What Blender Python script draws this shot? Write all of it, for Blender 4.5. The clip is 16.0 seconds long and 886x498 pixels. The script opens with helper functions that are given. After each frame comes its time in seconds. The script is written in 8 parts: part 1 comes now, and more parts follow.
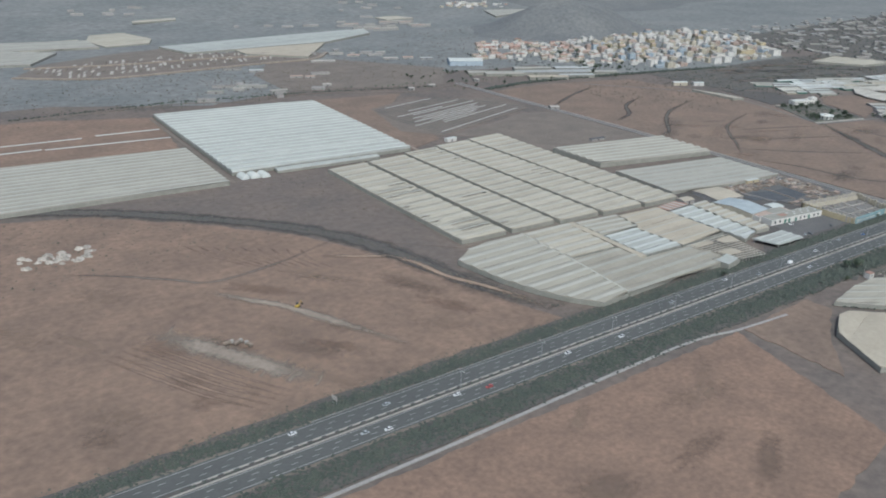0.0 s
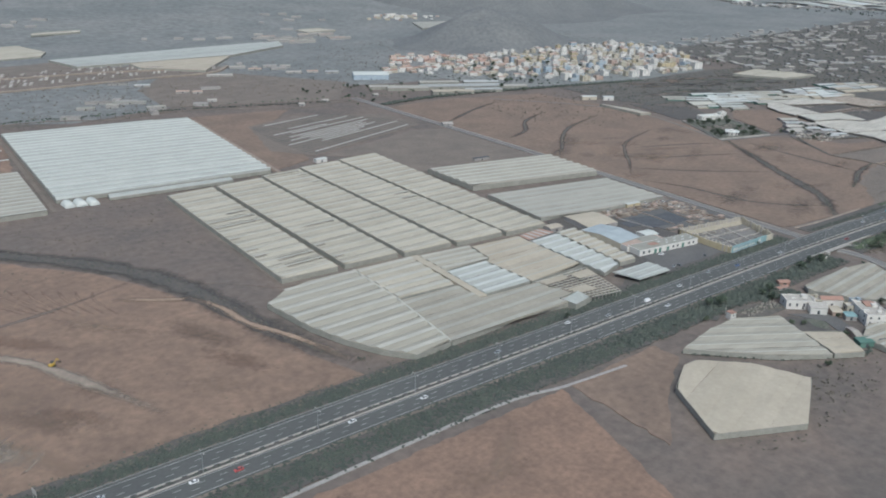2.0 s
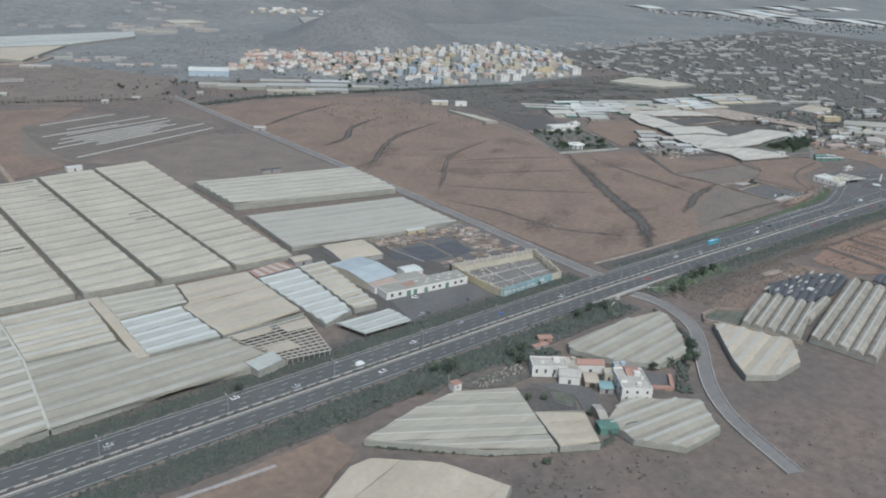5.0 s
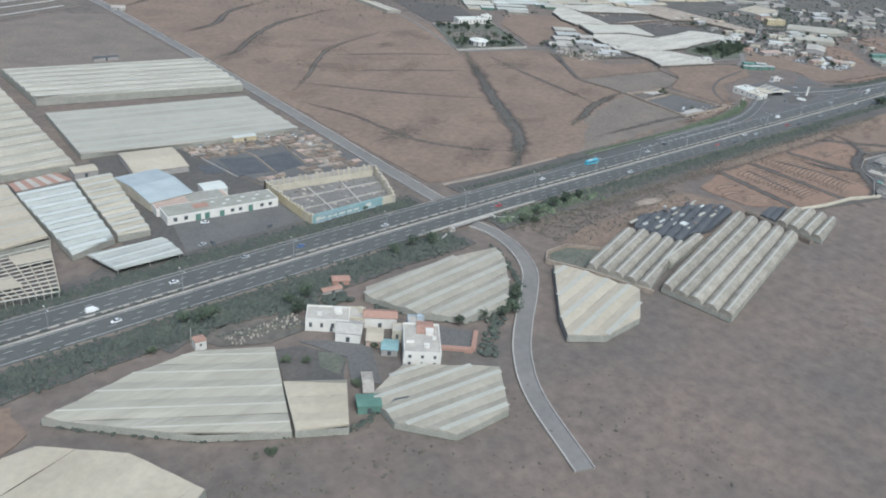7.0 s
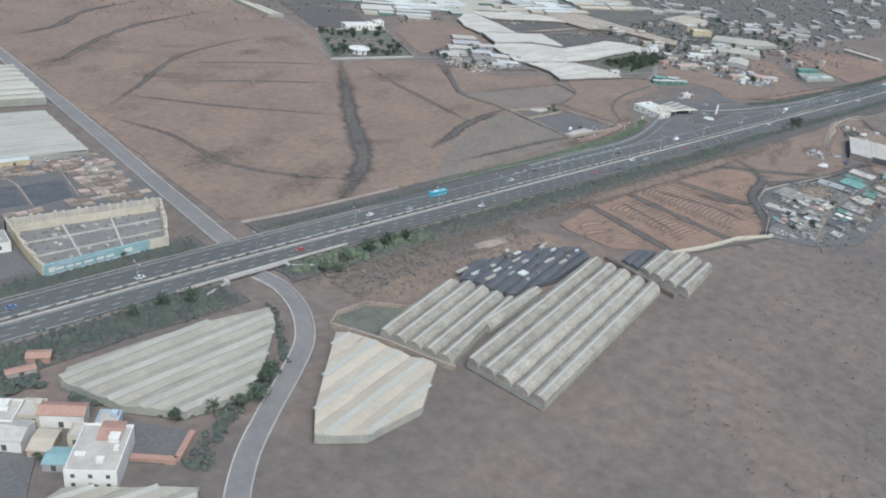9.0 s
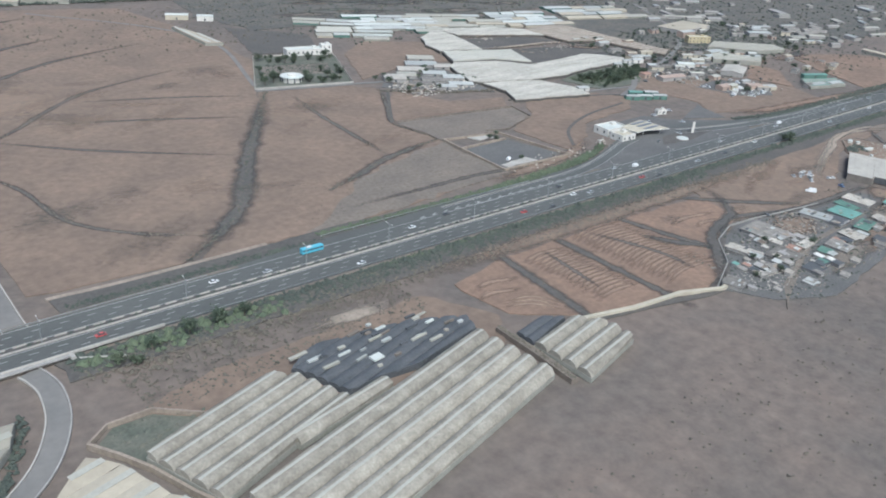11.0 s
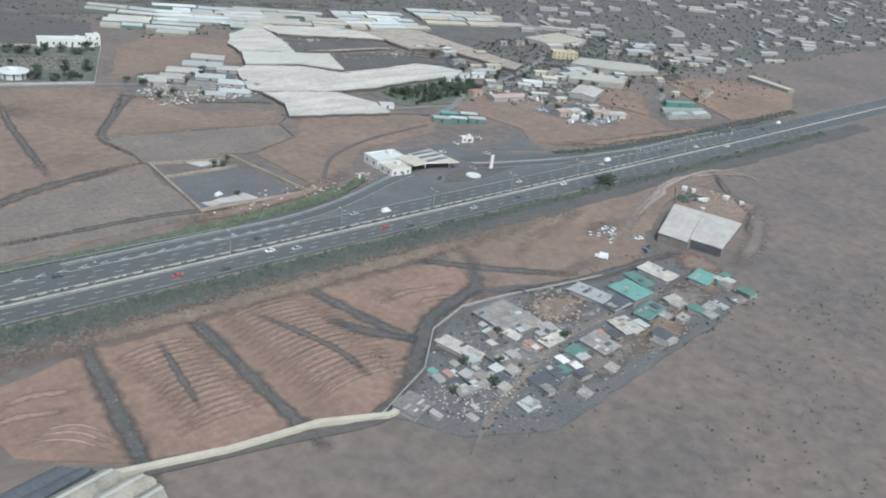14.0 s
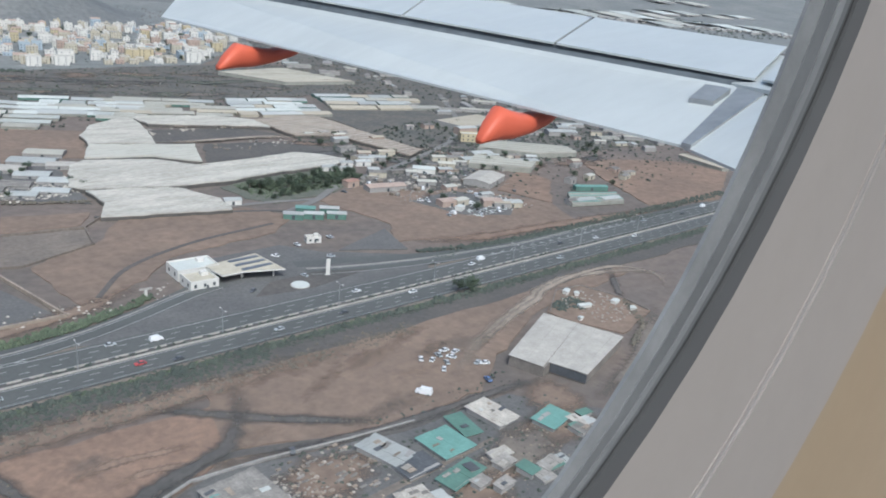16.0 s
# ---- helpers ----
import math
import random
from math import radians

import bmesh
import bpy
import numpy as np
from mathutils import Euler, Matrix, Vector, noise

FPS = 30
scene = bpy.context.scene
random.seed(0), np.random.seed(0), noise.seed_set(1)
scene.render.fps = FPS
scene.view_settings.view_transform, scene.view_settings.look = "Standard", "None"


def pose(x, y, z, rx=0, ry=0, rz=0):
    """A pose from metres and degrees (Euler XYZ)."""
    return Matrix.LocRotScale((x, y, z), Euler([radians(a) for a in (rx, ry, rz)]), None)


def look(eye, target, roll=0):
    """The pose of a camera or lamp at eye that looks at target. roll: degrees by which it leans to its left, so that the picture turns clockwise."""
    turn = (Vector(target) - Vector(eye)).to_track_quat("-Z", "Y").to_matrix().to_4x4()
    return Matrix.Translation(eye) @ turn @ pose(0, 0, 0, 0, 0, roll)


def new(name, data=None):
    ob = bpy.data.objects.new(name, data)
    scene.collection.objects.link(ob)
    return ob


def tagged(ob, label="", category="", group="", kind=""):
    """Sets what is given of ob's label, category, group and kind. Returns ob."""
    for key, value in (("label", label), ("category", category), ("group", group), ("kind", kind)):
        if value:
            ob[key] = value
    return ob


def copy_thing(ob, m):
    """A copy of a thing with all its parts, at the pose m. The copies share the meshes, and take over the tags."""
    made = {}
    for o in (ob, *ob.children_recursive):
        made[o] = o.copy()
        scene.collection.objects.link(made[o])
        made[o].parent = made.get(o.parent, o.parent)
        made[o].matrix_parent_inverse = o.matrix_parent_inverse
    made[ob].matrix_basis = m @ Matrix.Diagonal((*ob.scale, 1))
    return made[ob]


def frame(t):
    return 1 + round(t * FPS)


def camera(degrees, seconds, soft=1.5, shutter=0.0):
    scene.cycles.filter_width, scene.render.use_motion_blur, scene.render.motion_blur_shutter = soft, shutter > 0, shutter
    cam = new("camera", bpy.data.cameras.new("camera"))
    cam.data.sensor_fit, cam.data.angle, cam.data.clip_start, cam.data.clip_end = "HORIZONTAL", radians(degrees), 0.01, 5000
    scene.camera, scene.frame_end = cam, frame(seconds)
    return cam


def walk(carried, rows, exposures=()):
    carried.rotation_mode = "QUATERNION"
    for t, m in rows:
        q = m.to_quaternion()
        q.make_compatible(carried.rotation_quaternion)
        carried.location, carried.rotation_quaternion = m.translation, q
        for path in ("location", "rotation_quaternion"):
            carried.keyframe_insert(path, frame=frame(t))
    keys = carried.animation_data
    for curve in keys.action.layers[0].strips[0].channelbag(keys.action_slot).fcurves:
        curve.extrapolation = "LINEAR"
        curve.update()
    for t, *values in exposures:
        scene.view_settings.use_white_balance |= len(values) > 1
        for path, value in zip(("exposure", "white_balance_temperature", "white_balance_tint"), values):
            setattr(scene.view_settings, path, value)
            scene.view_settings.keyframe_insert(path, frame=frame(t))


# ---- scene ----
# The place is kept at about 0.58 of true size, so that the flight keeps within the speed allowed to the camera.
cam = camera(55.83, 16.0, 1.9)
METRES, EYE, TILT, LEAN, TURN = 620.0, 145.0, -22.13, -2.19, -36.3
ROWS = [
    (0.0, -0.00071, -0.00113, -0.00239, 0.105, 0.817, 1.351),
    (0.5, 0.02468, 0.01742, 0.00159, -0.653, 1.242, 1.894),
    (1.0, 0.05007, 0.03592, 0.00557, -1.142, 1.423, 2.165),
    (1.5, 0.07546, 0.05439, 0.00954, -1.547, 1.632, 2.065),
    (2.0, 0.10085, 0.07284, 0.0135, -2.162, 1.619, 2.03),
    (2.5, 0.12623, 0.09125, 0.01745, -2.758, 1.479, 2.123),
    (3.0, 0.1516, 0.10964, 0.02139, -3.307, 1.502, 1.995),
    (3.5, 0.17695, 0.12801, 0.02533, -4.544, 1.553, 1.899),
    (4.0, 0.20229, 0.14636, 0.02925, -5.27, 1.69, 1.896),
    (4.2, 0.21241, 0.1537, 0.03082, -5.519, 1.694, 1.744),
    (6.3, 0.31842, 0.23063, 0.04714, -7.344, -1.672, 0.78),
    (6.5, 0.32848, 0.23795, 0.04868, -7.493, -5.274, 0.405),
    (7.0, 0.35359, 0.25625, 0.05252, -7.953, -5.739, -0.542),
    (7.5, 0.37865, 0.27456, 0.05635, -8.672, -5.886, -0.58),
    (8.0, 0.40365, 0.29288, 0.06016, -9.252, -5.787, -0.668),
    (8.5, 0.42859, 0.3112, 0.06395, -9.865, -5.496, -1.361),
    (9.0, 0.45346, 0.32953, 0.06772, -9.688, -5.263, -1.046),
    (9.2, 0.46339, 0.33687, 0.06922, -8.658, -4.803, -0.523),
    (11.3, 0.56687, 0.41412, 0.08482, -6.137, -4.027, 1.132),
    (11.5, 0.57665, 0.4215, 0.08628, -6.185, -4.047, 0.89),
    (12.0, 0.60102, 0.43997, 0.08993, -6.23, -4.076, 0.146),
    (12.5, 0.62529, 0.45848, 0.09355, -6.439, -4.091, -0.64),
    (13.0, 0.64946, 0.47702, 0.09714, -6.77, -3.983, -0.978),
    (13.5, 0.67352, 0.4956, 0.10071, -7.475, -3.81, -1.329),
    (14.0, 0.69747, 0.51422, 0.10426, -8.936, -3.695, -1.483),
    (14.5, 0.72129, 0.53289, 0.10777, -8.873, -3.57, -1.021),
    (15.0, 0.745, 0.55161, 0.11126, -9.136, -2.53, -0.242),
    (15.5, 0.76858, 0.57038, 0.11472, -9.137, 0.114, 0.247),
    (16.0, 0.79202, 0.5892, 0.11815, -9.2, 2.083, 0.295),
]
walk(cam, [(t, pose(0, 0, EYE, TILT, LEAN, TURN) @ pose(METRES * x, METRES * y, METRES * z, 90 + pitch, roll, yaw)) for t, x, y, z, yaw, pitch, roll in ROWS],
     exposures=[(0.0, 0.36, 5680, 0), (4.2, 0.34, 5680, 1), (6.3, 0.58, 5600, -1), (9.2, 0.7, 5580, 1), (11.3, 0.74, 5580, 0), (14.0, 0.74, 5560, -1), (16.0, 0.66, 5580, 1)])

# ---- light: a bright overcast sky with a weak, wide sun ----
world = bpy.data.worlds.new("overcast_sky")
scene.world = world
world.use_nodes = True
wn = world.node_tree.nodes
sky = wn.new("ShaderNodeTexSky")
sky.sky_type, sky.sun_disc = "NISHITA", False
sky.sun_elevation, sky.sun_rotation = radians(52), radians(200)
sky.air_density, sky.dust_density, sky.ozone_density = 0.7, 5.0, 0.6
wn["Background"].inputs["Strength"].default_value = 0.11
world.node_tree.links.new(sky.outputs["Color"], wn["Background"].inputs["Color"])
sun = new("sun", bpy.data.lights.new("sun", "SUN"))
sun.data.energy, sun.data.angle, sun.data.color = 1.4, radians(14), (1.0, 0.97, 0.93)
sun.matrix_world = look((0, 0, 0), (0.35, 0.55, -0.95))



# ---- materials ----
HAZE_SHARE = 0.12  # share of a pale haze veil mixed into the colour of every surface


def surface(name, base, other, large=20.0, fine=1.2, rough=0.9, bump=0.3, grain=0.25, spread=0.0, metal=0.0, third=None, stretch=(1, 1, 1)):
    """A weathered surface: two colours in patches of size large, grain of size fine, and a spread of lightness from object to object."""
    paled = lambda c: tuple(v * (1 - HAZE_SHARE) + d * HAZE_SHARE for v, d in zip(c, (0.235, 0.222, 0.212)))
    base, other, third = paled(base), paled(other), paled(third) if third else None
    m = bpy.data.materials.new(name)
    m.use_nodes = True
    nt = m.node_tree
    n, l = nt.nodes, nt.links
    bsdf = n["Principled BSDF"]
    tc, mp = n.new("ShaderNodeTexCoord"), n.new("ShaderNodeMapping")
    mp.inputs["Scale"].default_value = stretch
    l.new(tc.outputs["Object"], mp.inputs["Vector"])
    big, small = n.new("ShaderNodeTexNoise"), n.new("ShaderNodeTexNoise")
    for tex, size, detail in ((big, large, 5), (small, fine, 4)):
        tex.inputs["Scale"].default_value, tex.inputs["Detail"].default_value = 1.0 / size, detail
        tex.inputs["Roughness"].default_value = 0.62
        l.new(mp.outputs["Vector"], tex.inputs["Vector"])
    ramp = n.new("ShaderNodeValToRGB")
    e = ramp.color_ramp.elements
    e[0].position, e[1].position = 0.36, 0.66
    e[0].color, e[1].color = (*base, 1), (*other, 1)
    if third:
        extra = e.new(0.76)
        extra.color = (*third, 1)
    l.new(big.outputs["Fac"], ramp.inputs["Fac"])
    value = n.new("ShaderNodeMapRange")
    value.inputs["From Min"].default_value, value.inputs["From Max"].default_value = 0.25, 0.75
    value.inputs["To Min"].default_value, value.inputs["To Max"].default_value = 1 - grain, 1 + grain
    l.new(small.outputs["Fac"], value.inputs["Value"])
    tint = n.new("ShaderNodeVectorMath")
    tint.operation = "SCALE"
    l.new(ramp.outputs["Color"], tint.inputs[0])
    l.new(value.outputs["Result"], tint.inputs["Scale"])
    out = tint
    if spread:
        info, ran, mul = n.new("ShaderNodeObjectInfo"), n.new("ShaderNodeMapRange"), n.new("ShaderNodeVectorMath")
        ran.inputs["To Min"].default_value, ran.inputs["To Max"].default_value = 1 - spread, 1 + spread
        l.new(info.outputs["Random"], ran.inputs["Value"])
        mul.operation = "SCALE"
        l.new(out.outputs["Vector"], mul.inputs[0])
        l.new(ran.outputs["Result"], mul.inputs["Scale"])
        out = mul
    l.new(out.outputs["Vector"], bsdf.inputs["Base Color"])
    bsdf.inputs["Roughness"].default_value, bsdf.inputs["Metallic"].default_value = rough, metal
    if bump:
        b = n.new("ShaderNodeBump")
        b.inputs["Strength"].default_value, b.inputs["Distance"].default_value = bump, fine * 0.2
        l.new(small.outputs["Fac"], b.inputs["Height"])
        l.new(b.outputs["Normal"], bsdf.inputs["Normal"])
    return m


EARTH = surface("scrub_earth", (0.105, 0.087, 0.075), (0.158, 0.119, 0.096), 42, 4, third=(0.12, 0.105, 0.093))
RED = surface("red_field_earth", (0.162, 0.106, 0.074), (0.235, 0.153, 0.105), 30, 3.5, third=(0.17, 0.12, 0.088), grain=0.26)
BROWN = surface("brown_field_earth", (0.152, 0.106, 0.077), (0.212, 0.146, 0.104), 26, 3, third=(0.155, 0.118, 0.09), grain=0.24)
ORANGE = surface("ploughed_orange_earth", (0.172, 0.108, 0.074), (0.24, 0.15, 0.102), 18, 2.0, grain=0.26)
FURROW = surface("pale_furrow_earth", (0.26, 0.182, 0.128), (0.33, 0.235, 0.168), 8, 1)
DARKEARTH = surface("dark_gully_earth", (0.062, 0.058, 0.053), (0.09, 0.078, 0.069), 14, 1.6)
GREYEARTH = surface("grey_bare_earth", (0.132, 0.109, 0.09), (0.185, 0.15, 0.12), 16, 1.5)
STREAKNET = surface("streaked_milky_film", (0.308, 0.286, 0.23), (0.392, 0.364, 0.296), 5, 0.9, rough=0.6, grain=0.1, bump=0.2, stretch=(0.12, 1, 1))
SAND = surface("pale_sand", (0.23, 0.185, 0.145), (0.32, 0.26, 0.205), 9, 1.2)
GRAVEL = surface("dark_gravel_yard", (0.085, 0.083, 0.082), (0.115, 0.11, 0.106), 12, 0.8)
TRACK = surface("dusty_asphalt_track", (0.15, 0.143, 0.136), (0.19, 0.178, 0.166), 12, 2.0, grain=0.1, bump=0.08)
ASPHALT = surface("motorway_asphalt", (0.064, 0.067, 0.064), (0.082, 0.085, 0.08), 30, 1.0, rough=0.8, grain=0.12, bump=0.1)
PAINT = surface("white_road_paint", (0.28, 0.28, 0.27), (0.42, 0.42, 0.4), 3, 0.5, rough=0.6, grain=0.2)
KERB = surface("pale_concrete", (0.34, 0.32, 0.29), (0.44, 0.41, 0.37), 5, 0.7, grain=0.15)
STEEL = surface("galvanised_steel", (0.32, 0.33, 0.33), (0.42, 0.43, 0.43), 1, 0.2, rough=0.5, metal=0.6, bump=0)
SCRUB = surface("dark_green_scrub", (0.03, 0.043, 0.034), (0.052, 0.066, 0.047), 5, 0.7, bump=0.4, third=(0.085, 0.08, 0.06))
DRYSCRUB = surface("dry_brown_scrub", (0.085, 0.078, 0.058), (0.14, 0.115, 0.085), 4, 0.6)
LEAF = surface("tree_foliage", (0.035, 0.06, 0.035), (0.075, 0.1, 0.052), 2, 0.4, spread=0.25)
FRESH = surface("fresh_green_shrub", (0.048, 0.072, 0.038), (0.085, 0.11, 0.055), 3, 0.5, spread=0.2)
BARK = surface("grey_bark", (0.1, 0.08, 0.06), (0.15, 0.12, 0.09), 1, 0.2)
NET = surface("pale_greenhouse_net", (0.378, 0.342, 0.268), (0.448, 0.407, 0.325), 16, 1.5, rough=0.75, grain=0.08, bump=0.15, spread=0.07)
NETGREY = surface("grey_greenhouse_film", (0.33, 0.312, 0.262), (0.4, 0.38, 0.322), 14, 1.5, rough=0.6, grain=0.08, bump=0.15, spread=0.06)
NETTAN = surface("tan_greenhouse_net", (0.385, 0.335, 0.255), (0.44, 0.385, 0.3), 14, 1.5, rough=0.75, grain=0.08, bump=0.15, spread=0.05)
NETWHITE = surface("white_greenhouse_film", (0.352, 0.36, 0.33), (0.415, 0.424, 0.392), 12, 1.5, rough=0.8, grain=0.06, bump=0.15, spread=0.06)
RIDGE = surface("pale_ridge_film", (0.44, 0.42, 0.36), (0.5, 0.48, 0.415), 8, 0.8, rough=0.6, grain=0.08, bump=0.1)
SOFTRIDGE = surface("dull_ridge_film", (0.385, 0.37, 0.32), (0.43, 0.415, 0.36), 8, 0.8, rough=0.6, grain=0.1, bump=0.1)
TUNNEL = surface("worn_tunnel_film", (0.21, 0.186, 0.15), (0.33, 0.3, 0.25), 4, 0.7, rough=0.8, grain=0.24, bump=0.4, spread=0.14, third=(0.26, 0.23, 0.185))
# FARLAND is paler and bluer than the near earth: distance haze put into colour.
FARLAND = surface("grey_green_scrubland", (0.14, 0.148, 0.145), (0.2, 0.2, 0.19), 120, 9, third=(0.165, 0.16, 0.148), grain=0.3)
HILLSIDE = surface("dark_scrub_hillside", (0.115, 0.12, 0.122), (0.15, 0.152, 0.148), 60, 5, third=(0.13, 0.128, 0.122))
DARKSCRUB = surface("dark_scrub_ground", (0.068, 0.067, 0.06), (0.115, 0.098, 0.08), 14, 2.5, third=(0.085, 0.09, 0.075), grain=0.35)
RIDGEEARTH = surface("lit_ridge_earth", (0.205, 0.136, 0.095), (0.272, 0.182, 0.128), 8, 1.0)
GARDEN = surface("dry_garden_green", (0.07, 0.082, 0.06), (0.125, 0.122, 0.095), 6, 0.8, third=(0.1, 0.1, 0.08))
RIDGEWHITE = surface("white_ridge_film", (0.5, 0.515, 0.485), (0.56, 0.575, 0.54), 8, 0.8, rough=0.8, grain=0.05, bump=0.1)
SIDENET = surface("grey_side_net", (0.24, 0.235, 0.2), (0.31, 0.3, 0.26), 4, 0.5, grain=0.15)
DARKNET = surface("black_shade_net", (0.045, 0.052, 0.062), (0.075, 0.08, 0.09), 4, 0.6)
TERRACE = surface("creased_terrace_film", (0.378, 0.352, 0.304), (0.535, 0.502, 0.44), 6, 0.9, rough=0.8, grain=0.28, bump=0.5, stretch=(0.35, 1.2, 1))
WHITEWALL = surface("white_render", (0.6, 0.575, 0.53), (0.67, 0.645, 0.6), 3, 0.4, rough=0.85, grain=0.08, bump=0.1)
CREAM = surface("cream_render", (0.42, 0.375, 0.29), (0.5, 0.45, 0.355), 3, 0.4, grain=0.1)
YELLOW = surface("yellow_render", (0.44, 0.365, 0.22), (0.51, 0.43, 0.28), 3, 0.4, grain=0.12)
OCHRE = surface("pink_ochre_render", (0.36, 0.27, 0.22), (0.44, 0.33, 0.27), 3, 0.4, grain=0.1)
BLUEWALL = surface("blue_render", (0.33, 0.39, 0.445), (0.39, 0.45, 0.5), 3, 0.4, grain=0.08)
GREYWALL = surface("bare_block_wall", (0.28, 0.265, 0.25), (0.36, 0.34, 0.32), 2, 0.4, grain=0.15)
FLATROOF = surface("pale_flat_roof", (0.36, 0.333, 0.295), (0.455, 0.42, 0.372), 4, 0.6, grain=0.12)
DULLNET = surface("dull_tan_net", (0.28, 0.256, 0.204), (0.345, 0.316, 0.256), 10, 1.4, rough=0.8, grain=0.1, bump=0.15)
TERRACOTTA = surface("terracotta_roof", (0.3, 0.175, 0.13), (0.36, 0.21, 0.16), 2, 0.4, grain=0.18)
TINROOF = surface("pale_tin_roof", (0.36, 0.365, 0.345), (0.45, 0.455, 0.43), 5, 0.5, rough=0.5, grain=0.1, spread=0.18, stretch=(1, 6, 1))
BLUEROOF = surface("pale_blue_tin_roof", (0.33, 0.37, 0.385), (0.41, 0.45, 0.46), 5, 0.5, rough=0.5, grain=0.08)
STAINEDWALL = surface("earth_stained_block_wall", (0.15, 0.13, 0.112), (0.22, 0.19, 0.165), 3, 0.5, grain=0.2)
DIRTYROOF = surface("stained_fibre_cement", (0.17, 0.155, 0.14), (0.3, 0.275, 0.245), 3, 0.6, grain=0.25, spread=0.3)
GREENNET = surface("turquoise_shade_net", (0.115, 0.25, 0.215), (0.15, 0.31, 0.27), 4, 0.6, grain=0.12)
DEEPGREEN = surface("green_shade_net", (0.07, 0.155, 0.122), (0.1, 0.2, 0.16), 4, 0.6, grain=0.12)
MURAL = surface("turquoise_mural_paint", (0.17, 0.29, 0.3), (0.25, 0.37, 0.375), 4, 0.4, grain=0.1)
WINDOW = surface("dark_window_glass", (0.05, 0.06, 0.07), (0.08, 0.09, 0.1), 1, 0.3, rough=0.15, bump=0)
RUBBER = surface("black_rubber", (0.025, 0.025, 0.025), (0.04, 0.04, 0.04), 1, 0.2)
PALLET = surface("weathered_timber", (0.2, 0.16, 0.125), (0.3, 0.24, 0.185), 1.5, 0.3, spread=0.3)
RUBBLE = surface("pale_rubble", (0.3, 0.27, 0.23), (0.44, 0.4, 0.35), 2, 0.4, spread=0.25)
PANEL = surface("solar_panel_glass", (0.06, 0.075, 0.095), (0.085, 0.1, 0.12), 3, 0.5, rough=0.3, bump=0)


def car_paint(name, c):
    return surface(name, c, tuple(v * 1.08 for v in c), 2, 0.3, rough=0.3, grain=0.03, bump=0)


WHITECAR, SILVERCAR, REDCAR, DARKCAR = (car_paint(n, c) for n, c in (("white_car_paint", (0.72, 0.72, 0.72)), ("silver_car_paint", (0.4, 0.42, 0.43)), ("red_car_paint", (0.42, 0.05, 0.05)), ("dark_car_paint", (0.05, 0.055, 0.065))))
BLUEBUS, YELLOWPAINT, BLUECAR = car_paint("light_blue_bus_paint", (0.1, 0.42, 0.55)), car_paint("yellow_machine_paint", (0.5, 0.33, 0.05)), car_paint("blue_car_paint", (0.08, 0.16, 0.35))


# ---- mesh helpers ----
class Build:
    """Collects vertices and faces for one mesh."""

    def __init__(self):
        self.v, self.f = [], []

    def add(self, verts, faces):
        k = len(self.v)
        self.v += [tuple(p) for p in verts]
        self.f += [tuple(i + k for i in f) for f in faces]
        return self

    def prism(self, poly, z0, z1):
        n = len(poly)
        area = sum(poly[i][0] * poly[(i + 1) % n][1] - poly[(i + 1) % n][0] * poly[i][1] for i in range(n))
        if area < 0:
            poly = poly[::-1]
        return self.add([(x, y, z0) for x, y in poly] + [(x, y, z1) for x, y in poly],
                        [tuple(range(n, 2 * n)), tuple(range(n - 1, -1, -1))] + [(i, (i + 1) % n, n + (i + 1) % n, n + i) for i in range(n)])

    def box(self, x, y, z, sx, sy, sz, turn=0.0):
        c, s = math.cos(radians(turn)), math.sin(radians(turn))
        return self.prism([(x + c * a - s * b, y + s * a + c * b) for a, b in ((-sx / 2, -sy / 2), (sx / 2, -sy / 2), (sx / 2, sy / 2), (-sx / 2, sy / 2))], z, z + sz)

    def tube(self, a, b, r0, r1, n=6):
        a, b = Vector(a), Vector(b)
        d = (b - a).normalized()
        u = d.orthogonal().normalized()
        w = d.cross(u)
        ring = lambda p, r: [p + (u * math.cos(6.2832 * i / n) + w * math.sin(6.2832 * i / n)) * r for i in range(n)]
        return self.add(ring(a, r0) + ring(b, r1), [(i, (i + 1) % n, n + (i + 1) % n, n + i) for i in range(n)] + [tuple(range(n, 2 * n)), tuple(range(n - 1, -1, -1))])

    def clump(self, x, y, z, r, h, rng):
        """A ragged low bush: a jittered eight-faced lump."""
        j = lambda: rng.uniform(0.6, 1.25)
        a = rng.uniform(0, 1.57)
        ring = [(x + r * j() * math.cos(a + 1.2566 * i), y + r * j() * math.sin(a + 1.2566 * i), z + h * rng.uniform(0.15, 0.5)) for i in range(5)]
        return self.add(ring + [(x, y, z - 0.1), (x + rng.uniform(-r, r) * 0.3, y + rng.uniform(-r, r) * 0.3, z + h * j())],
                        [(i, (i + 1) % 5, 6) for i in range(5)] + [((i + 1) % 5, i, 5) for i in range(5)])

    def leaf(self, p, r, rng):
        """One small leaf spray: two crossed slanting blades."""
        for _ in range(2):
            d = Vector((rng.uniform(-1, 1), rng.uniform(-1, 1), rng.uniform(-0.4, 0.8))).normalized()
            e = d.cross(Vector((rng.uniform(-1, 1), rng.uniform(-1, 1), 1))).normalized() * 0.5
            q = Vector(p)
            self.add([q - d * r, q + e * r, q + d * r, q - e * r], [(0, 1, 2, 3)])
        return self

    def mesh(self, name, mat, smooth=False):
        me = bpy.data.meshes.new(name)
        me.from_pydata(self.v, [], self.f)
        me.materials.append(mat)
        if smooth:
            me.shade_smooth()
        me.update()
        return me


